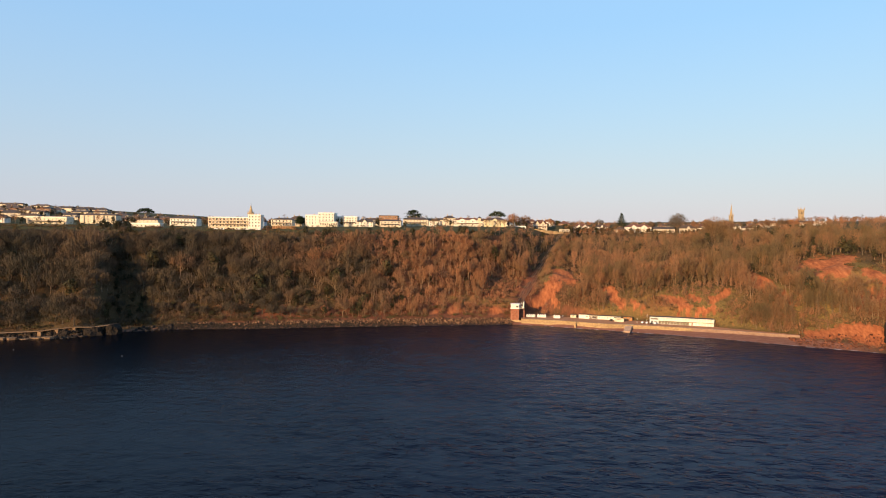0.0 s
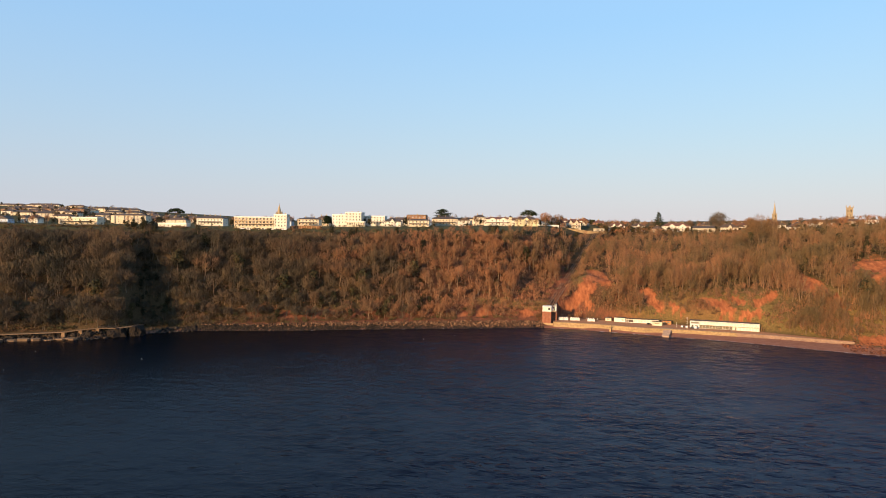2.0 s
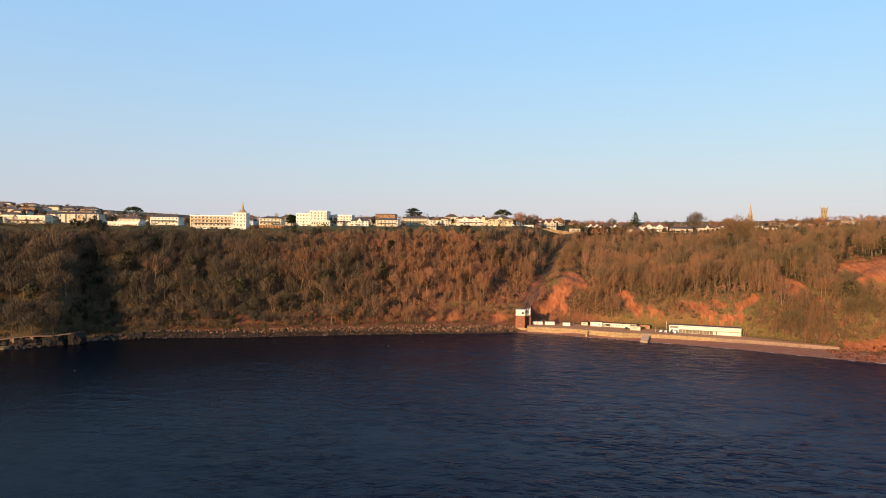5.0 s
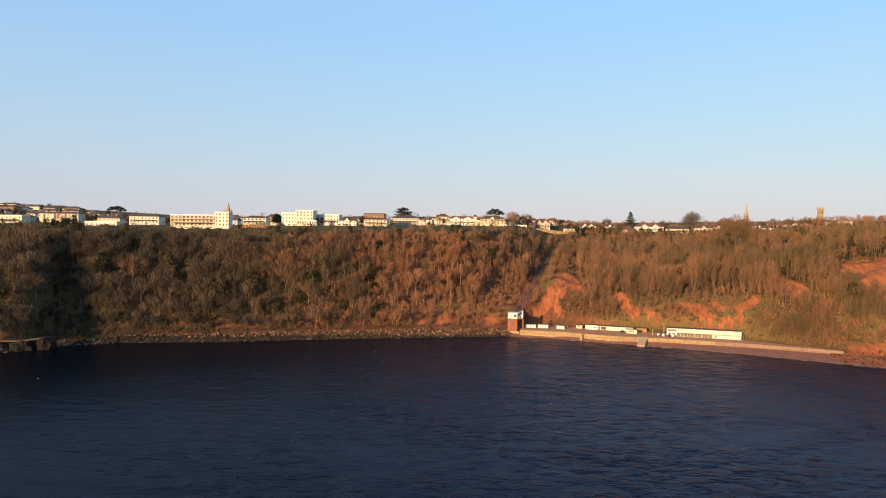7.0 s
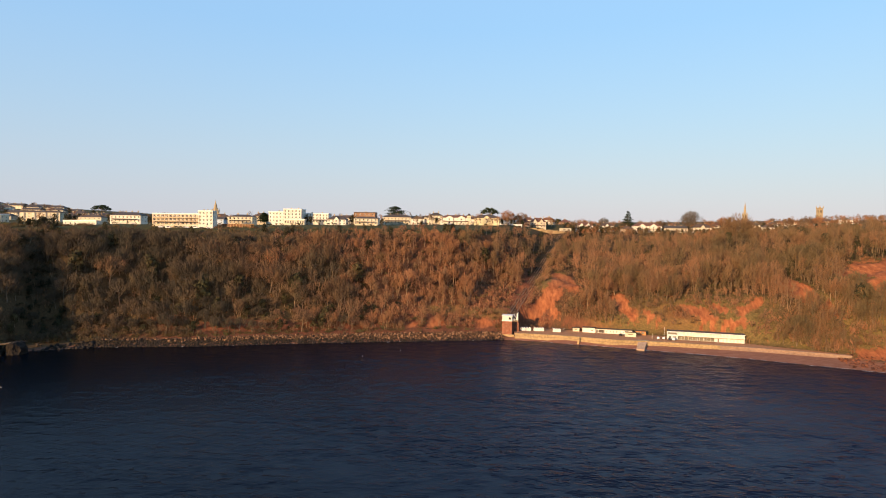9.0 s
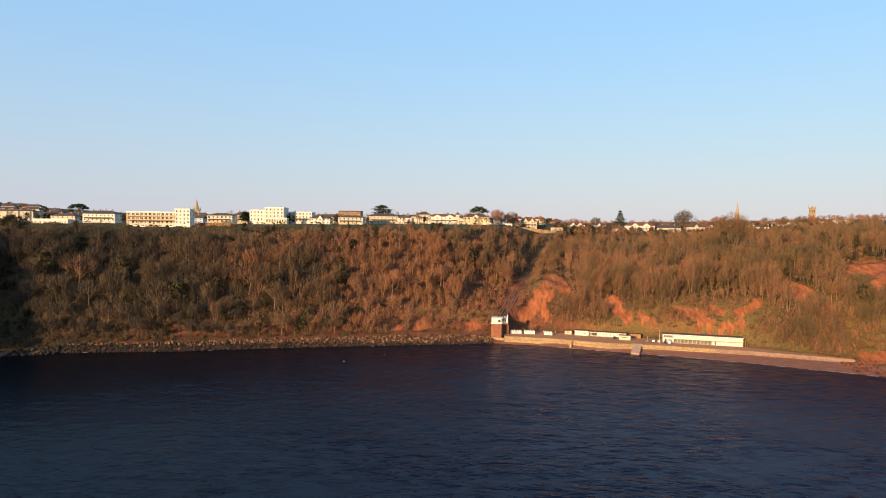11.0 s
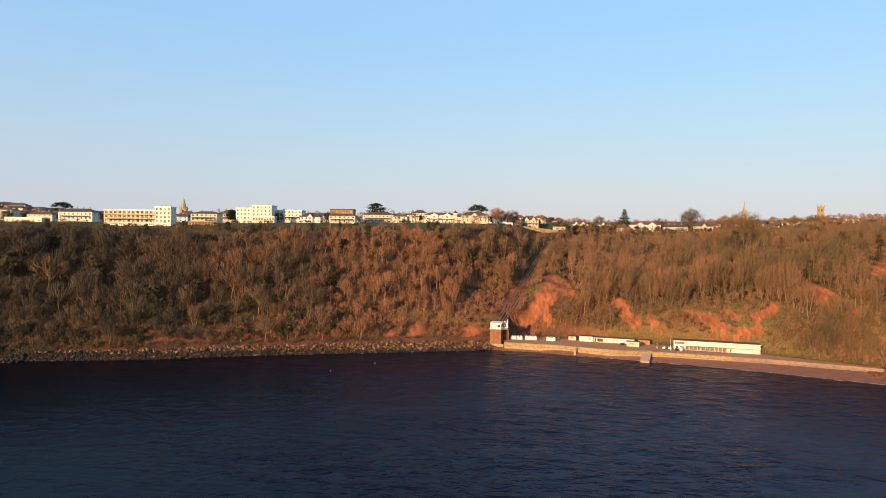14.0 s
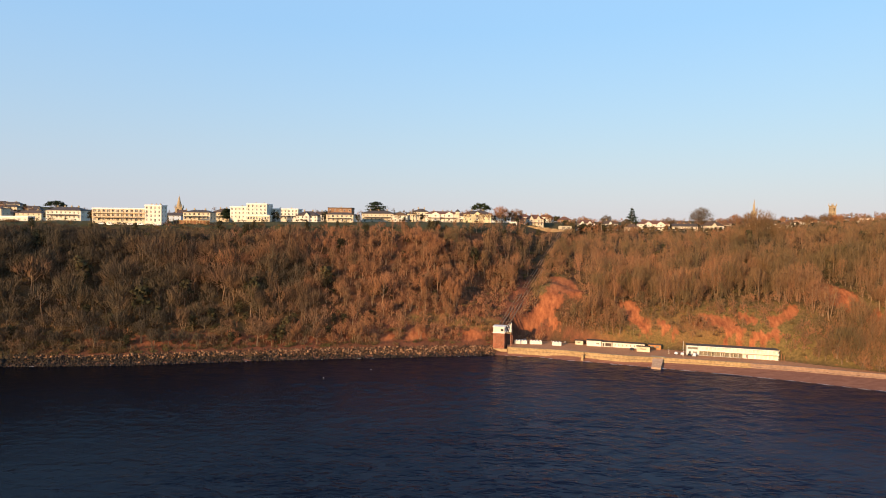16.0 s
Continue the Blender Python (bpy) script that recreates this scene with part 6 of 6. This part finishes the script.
def car(label, x, y, turn, paint, tall=1.0, z=4.36, group="cars parked on the promenade"):
    top = new("car")
    top.matrix_world = pose(x, y, z, 0, 0, turn)
    tagged(top, label, "car", group)
    bm = bmesh.new()
    side = [(-2.0, 0.35), (2.0, 0.35), (2.05, 0.75), (1.35, 0.95), (0.7, 1.42 * tall), (-1.3, 1.45 * tall), (-1.95, 0.95)]
    a = [bm.verts.new((px, -0.85 if pz < 1 else -0.68, pz)) for px, pz in side]
    b = [bm.verts.new((px, 0.85 if pz < 1 else 0.68, pz)) for px, pz in side]
    bm.faces.new(a)
    bm.faces.new(b[::-1])
    for i in range(len(a)):
        bm.faces.new([a[i], b[i], b[(i + 1) % len(a)], a[(i + 1) % len(a)]])
    bmesh.ops.bevel(bm, geom=bm.edges[:], offset=0.06, segments=1, affect="EDGES")
    part("body", bm, paint, top)
    zt = 1.42 * tall
    for s in (-1, 1):
        q = [(-1.2, 1.0), (1.05, 1.0), (0.62, zt - 0.12), (-1.15, zt - 0.1)]
        bm = bmesh.new()
        vs = [bm.verts.new((px, s * (0.86 - 0.16 * (pz - 0.95) / (zt - 0.95)), pz)) for px, pz in q]
        ws = [bm.verts.new((v.co.x, v.co.y - s * 0.05, v.co.z)) for v in vs]
        bm.faces.new(vs)
        for i in range(4):
            bm.faces.new([vs[i], ws[i], ws[(i + 1) % 4], vs[(i + 1) % 4]])
        part("side_window", bm, GLASS, top)
    for px in (-1.25, 1.25):
        for s in (-1, 1):
            bm = bmesh.new()
            rod(bm, (px, s * 0.68, 0.32), (px, s * 0.88, 0.32), 0.32, 0.32, 12)
            w = part("wheel", bm, RUBBER, top)
            bm = bmesh.new()
            rod(bm, (px, s * 0.882, 0.32), (px, s * 0.895, 0.32), 0.18, 0.16, 8)
            part("rim", bm, TRIM, w)


def lift():
    """The cliff railway: brick tower with white cabin, twin tracks up the hill, a car, the upper station."""
    st = new("lift_station")
    st.matrix_world = pose(29.4, 522.0, 2.5, 0, 0, -10)
    tagged(st, "red brick cliff railway tower with white station cabin", "lift station")
    part("tower", boxes((-3.4, -3.6, -2.5, 3.4, 3.6, 9.6)), BRICK, st)
    part("plinth", boxes((-4.4, -4.6, -2.5, 5.0, -3.61, 0.6)), CONCRETE, st)
    part("string_course", boxes((-3.7, -3.9, 9.6, 3.7, 3.9, 10.0)), TRIM, st)
    bm = bmesh.new()
    panel(bm, (-3.3, -3.5, 10.0), (1, 0, 0), (0, -1, 0), 6.6, 3.2, [(4.4, 0.8, 6.0, 2.2)], 0.2)
    panel(bm, (3.3, -3.5, 10.0), (0, 1, 0), (1, 0, 0), 7.0, 3.2, [(0.8, 0.8, 3.0, 2.2), (4.0, 0.8, 6.2, 2.2)], 0.2)
    panel(bm, (3.3, 3.5, 10.0), (-1, 0, 0), (0, 1, 0), 6.6, 3.2, [], 0.2)
    panel(bm, (-3.3, 3.5, 10.0), (0, -1, 0), (-1, 0, 0), 7.0, 3.2, [], 0.2)
    part("cabin", bm, WHITE, st)
    part("pane", boxes((1.1, -3.38, 10.8, 2.7, -3.3, 12.2)), GLASS, st)
    for y0 in (-2.7, 0.5):
        part("pane", boxes((3.1, y0, 10.8, 3.18, y0 + 2.2, 12.2)), GLASS, st)
    part("roof", boxes((-3.7, -3.9, 13.2, 3.7, 3.9, 13.5)), TRIM, st)
    part("deck", boxes((3.71, -3.2, 9.6, 7.4, 3.4, 10.0)), CONCRETE, st)
    for y0 in (-3.1, 3.2):
        part("deck_column", boxes((6.9, y0, -2.5, 7.3, y0 + 0.4, 9.6)), BRICK, st)
    part("railing", boxes((3.75, -3.15, 10.9, 7.35, -3.08, 11.0), (7.28, -3.08, 10.9, 7.35, 3.3, 11.0)), TRIM, st)
    for k in range(4):
        part("railing_post", boxes((3.9 + 1.1 * k, -3.15, 10.0, 3.98 + 1.1 * k, -3.08, 10.9)), TRIM, st)
    bm = bmesh.new()
    a = [bm.verts.new(p) for p in ((5.6, 0.2, 10.0), (7.0, 0.2, 10.0), (7.0, 0.2, 15.2), (6.6, 0.2, 15.2))]
    b = [bm.verts.new((v.co.x, 3.4, v.co.z)) for v in a]
    bm.faces.new(a)
    bm.faces.new(b[::-1])
    for i in range(4):
        bm.faces.new([a[i], b[i], b[(i + 1) % 4], a[(i + 1) % 4]])
    part("wheel_house", bm, WHITE, st)
    for x0 in (3.6, 4.6):
        bm = bmesh.new()
        rod(bm, (x0, 0.0, 10.0), (x0 + 1.3, 1.5, 14.4), 0.14, 0.14, 5)
        part("strut", bm, TRIM, st)
    # tracks
    A, B = Vector(TRACK_A), Vector(TRACK_B)
    for side, label in ((-1.9, "steel cliff railway track climbing the wooded cutting"), (1.9, "steel cliff railway track climbing the wooded cutting")):
        tr = new("railway_track")
        tagged(tr, label, "railway track", "twin cliff railway tracks")
        off = Vector((side, -side * 0.3, 0.9))
        for g in (-0.75, 0.75):
            bm = bmesh.new()
            o = off + Vector((g, -g * 0.3, 0.15))
            rod(bm, A + o, B + o, 0.11, 0.11, 4)
            part("rail", bm, JETTY, tr)
        bm = bmesh.new()
        for g in (-0.95, 0.95):
            o = off + Vector((g, -g * 0.3, -0.35))
            rod(bm, A + o, B + o, 0.32, 0.32, 4)
        part("beam", bm, plain("weathered_beam", (0.30, 0.18, 0.105), 0.9), tr)
        for k in range(1, 26):
            p = A.lerp(B, k / 26) + off
            part("sleeper", boxes((p.x - 1.2, p.y - 0.15, p.z - 0.15, p.x + 1.2, p.y + 0.15, p.z + 0.02)), TIMBER, tr)
    up = shed("upper_station", "pale upper station of the cliff railway", 96, 736, 75.4, 10, 7, 3.2, 14, CREAM, SLATE, [(1, 0.6, 4, 2.2), (6, 0.6, 9, 2.2)], "lift station")


def buildings_on_beach():
    huts = [(39.9 + 1.83 * k, 529.0, 0) for k in range(4)] + [(48.9 + 1.83 * k, 529.2 - 0.1 * k, 1) for k in range(4)] + [(62.0 + 1.83 * k, 526.2 - 0.2 * k, 2) for k in range(3)]
    for x, y, g in huts:
        beach_hut(x, y, 4.36, -6, ("white gabled beach hut in a row of four by the lift", "white gabled beach hut in the second row of four", "white gabled beach hut in a row of three")[g])
    shed("kiosk", "small cream flat-roofed kiosk on the promenade", 78.0, 531.5, 4.36, 4.6, 3.2, 2.4, -8, CREAM, SLATE, [(1.4, 1.1, 3.0, 1.8)], "kiosk")
    shed("beach_store", "white flat-roofed beach store with dark shutter", 86.5, 528.5, 4.36, 8.6, 4.5, 3.2, -14, WHITE, SLATE, [(5.6, 1.2, 7.4, 2.0)], "store")
    shed("store_link", "dark shuttered link between white beach stores", 94.0, 526.8, 4.36, 6.0, 4.2, 2.8, -14, WHITE, SLATE, [(0.4, 0.1, 1.4, 2.3), (1.9, 0.3, 5.6, 2.3)], "store")
    shed("beach_cabins", "long low white row of beach cabins", 106.0, 524.0, 4.36, 18.0, 4.2, 2.8, -14, WHITE, SLATE, [(1.0 + 2.2 * k, 0.9, 1.5 + 2.2 * k, 1.9) for k in range(8)], "cabins")
    shed("snack_bar", "cream box-shaped snack bar on the promenade", 111.5, 512.5, 4.36, 7.2, 3.0, 2.9, -13, CREAM, BROWNTILE, [(2.0, 1.3, 5.2, 1.9)], "kiosk")
    shed("timber_kiosk", "orange timber-clad kiosk beside white cabins", 120.4, 521.5, 4.36, 7.0, 3.6, 2.6, -14, plain("orange_timber", (0.48, 0.20, 0.06), 0.7, 0.2), BROWNTILE, [(1.0, 0.9, 3.0, 2.0), (4.0, 0.9, 6.0, 2.0)], "kiosk")
    car("white hatchback parked beside the sea wall", 128.2, 506.0, 70, CARWHITE)
    car("white estate car parked on the promenade", 131.2, 505.0, 75, CARWHITE)
    car("black car parked on the promenade", 134.0, 501.6, 70, CARDARK)
    car("white van parked by the cafe", 136.4, 501.0, 75, CARWHITE, 1.35)
    car("dark car parked behind the snack bar", 106.0, 516.0, 60, CARDARK)
    for k, x in enumerate((-236.5, -230.8, -222.4, -217.0, -209.6, -204.2, -198.8)):
        y = 556.5
        car(("white hatchback parked before the balcony hotel", "white van parked on the clifftop road", "dark car parked on the clifftop road")[k % 3], x, y, 4 - k % 3 * 3, CARDARK if k % 3 == 2 else CARWHITE, 1.35 if k % 3 == 1 else 1.0, ground_at(x, y) - 0.02, "cars parked along the clifftop road")
    for x, y, h in ((130.3, 500.5, 8.5), (124.2, 506.5, 3.6)):
        mast = new("flagpole")
        mast.matrix_world = pose(x, y, 4.36)
        tagged(mast, "tall white flagpole on the promenade edge" if h > 7 else "shorter white flagpole beside parked cars", "flagpole")
        bm = bmesh.new()
        rod(bm, (0, 0, 0), (0, 0, h), 0.1, 0.05, 8)
        part("pole", bm, TRIM, mast)
        part("base", boxes((-0.4, -0.4, 0, 0.4, 0.4, 0.35)), CONCRETE, mast)


def surf():
    """Broken white foam where small waves meet the shore."""
    rng = np.random.default_rng(21)
    hp = Heap()
    x = -230.0
    while x < 258:
        ln = rng.uniform(2, 9) if x > 30 else rng.uniform(0.6, 2.2)
        gap = rng.uniform(0.3, 2.5) if x > 30 else rng.uniform(2, 9)
        xs = np.linspace(x, x + ln, 7)
        y = shore_y(xs) + rng.uniform(-1.6, 0.2) + 0.3 * np.sin(xs * 0.9)
        w = (0.55 if x > 30 else 0.4) * rng.uniform(0.4, 1.2) * np.sin(np.linspace(0.15, 3.0, 7)) + 0.05
        v = np.concatenate([np.column_stack([xs, y - w, np.full(7, 0.04)]), np.column_stack([xs, y + w, np.full(7, 0.05)])])
        i = np.arange(6)
        hp.add(v, np.concatenate([np.stack([i, i + 1, i + 8], 1), np.stack([i, i + 8, i + 7], 1)]))
        x += ln + gap
    v, f = hp.done()
    tagged(new("surf", mesh_object("surf", v, f, [plain("sea_foam", (0.6, 0.56, 0.52), 0.7, 0.2)])), "thin broken line of white surf at the shore", "surf", kind="stuff")


def wall_stairs(x, turn):
    """A flight of concrete steps down the face of the sea wall to the shingle."""
    y = float(np.interp(x, WALL_X, WALL_Y)) - 2.45
    top = new("wall_stairs")
    top.matrix_world = pose(x, y, 0, 0, 0, turn)
    tagged(top, "dark weathered concrete steps down the sea wall", "steps")
    for k in range(10):
        part("step", boxes((-0.7, -0.3 * (k + 1), -0.5, 0.7, -0.3 * k, 4.0 - 0.3 * k)), CONCRETE, top)
    part("handrail", rod(bmesh.new(), (0.6, 0, 5.0), (0.6, -3.0, 2.2), 0.04, 0.04, 6), STEEL, top)
    for k in (0, 5, 9):
        part("rail_post", boxes((0.57, -0.3 * k - 0.18, 4.0 - 0.3 * k, 0.63, -0.3 * k - 0.12, 4.85 - 0.28 * k)), STEEL, top)


def marker_posts():
    """Weathered timber posts at the far end of the chalets."""
    for x, y, h in ((180.6, 494.6, 3.6), (182.0, 494.2, 2.6)):
        top = new("timber_post")
        top.matrix_world = pose(x, y, 4.34)
        tagged(top, "dark timber post beside the chalet block", "post", "posts by the chalets")
        part("shaft", boxes((-0.16, -0.16, 0, 0.16, 0.16, h)), TIMBER, top)
        part("cap", boxes((-0.22, -0.22, h, 0.22, 0.22, h + 0.12)), TIMBER, top)


def hillside_path():
    """A railed footpath that slants down from the lift to the beach huts."""
    line = [(x, y, ground_at(x, y)) for x, y in ((38, 541), (46, 541.5), (54, 540.5), (62, 538), (70, 535.5), (76, 533))]
    top = new("footpath_railing")
    tagged(top, "dark iron railing with pale posts along a hillside footpath", "railing")
    for a, b in zip(line, line[1:]):
        bm = bmesh.new()
        rod(bm, Vector(a) + Vector((0, 0, 1.1)), Vector(b) + Vector((0, 0, 1.1)), 0.05, 0.05, 5)
        part("handrail", bm, STEEL, top)
    for a in line:
        x, y, z = a
        part("post", boxes((x - 0.09, y - 0.09, z, x + 0.09, y + 0.09, z + 1.3)), TRIM, top)


def ledge():
    """A low shelf of pale rock below the jetty."""
    rng = np.random.default_rng(31)
    top = new("rock_ledge")
    tagged(top, "low flat shelf of tan rock at the headland", "rock ledge")
    for k in range(9):
        x = -338 + 6.6 * k
        y = float(shore_y(x)) - 3.0 + rng.uniform(-1.2, 0.8)
        n = 9
        ring = [(x + math.cos(a) * rng.uniform(3.2, 5.2), y + math.sin(a) * rng.uniform(2.0, 3.6)) for a in np.linspace(0, 6.28, n, endpoint=False)]
        part("shelf", prism(bmesh.new(), ring, -1.0, rng.uniform(0.5, 1.5)), JETTY, top)


def jetty():
    top = new("jetty")
    tagged(top, "stained tan concrete walkway on piers along the rocky headland", "jetty")
    line = [(-328.3, 392.0, 3.9), (-310.0, 399.0, 4.1), (-292.4, 405.0, 4.5), (-283.5, 409.5, 5.6), (-274.4, 414.0, 6.3), (-263.9, 418.0, 6.0), (-254.1, 424.0, 7.0)]
    for (x0, y0, z0), (x1, y1, z1) in zip(line, line[1:]):
        a, b = Vector((x0, y0, z0)), Vector((x1, y1, z1))
        w = (b - a).cross(Vector((0, 0, 1))).normalized() * 1.3
        bm = bmesh.new()
        lo = [bm.verts.new(p - Vector((0, 0, 0.45))) for p in (a + w, b + w, b - w, a - w)]
        hi = [bm.verts.new(p) for p in (a + w, b + w, b - w, a - w)]
        bm.faces.new(hi)
        bm.faces.new(lo[::-1])
        for i in range(4):
            bm.faces.new([lo[i], lo[(i + 1) % 4], hi[(i + 1) % 4], hi[i]])
        part("deck", bm, JETTY, top)
    for x, y, z in line[2:5]:
        part("pier", boxes((x - 1.2, y - 1.1, -2, x + 1.2, y + 1.1, z - 0.46)), JETTY, top)
    # rails beside the bridge over the inlet
    a, b = Vector(line[4]), Vector(line[5])
    for side in (-1.2, 1.2):
        o = Vector((0, side, 0))
        part("handrail", rod(bmesh.new(), a + o + Vector((0, 0, 1.1)), b + o + Vector((0, 0, 1.1)), 0.06, 0.06, 6), STEEL, top)
        for k in range(6):
            p = a.lerp(b, k / 5) + o
            part("rail_post", rod(bmesh.new(), p, p + Vector((0, 0, 1.1)), 0.05, 0.05, 5), STEEL, top)


def buoys(spots):
    for x, y in spots:
        b = new("mooring_buoy")
        b.matrix_world = pose(x, y, 0.1)
        tagged(b, "small white mooring buoy afloat", "buoy", "buoys")
        bm = bmesh.new()
        bmesh.ops.create_icosphere(bm, subdivisions=2, radius=0.19)
        part("float", bm, BUOY, b)
        bm = bmesh.new()
        rod(bm, (0, 0, 0.2), (0, 0, 0.42), 0.05, 0.06, 6)
        part("ring", bm, STEEL, b)


shore_stones()
promenade()
buttress()
shore_crags()
lift()
buildings_on_beach()
chalets()
surf()
hillside_path()
wall_stairs(76.0, -20)
marker_posts()
ledge()
jetty()
buoys([(-278, 362), (-205.5, 352.5), (-258, 315), (-38.4, 466), (-58, 444.8)])
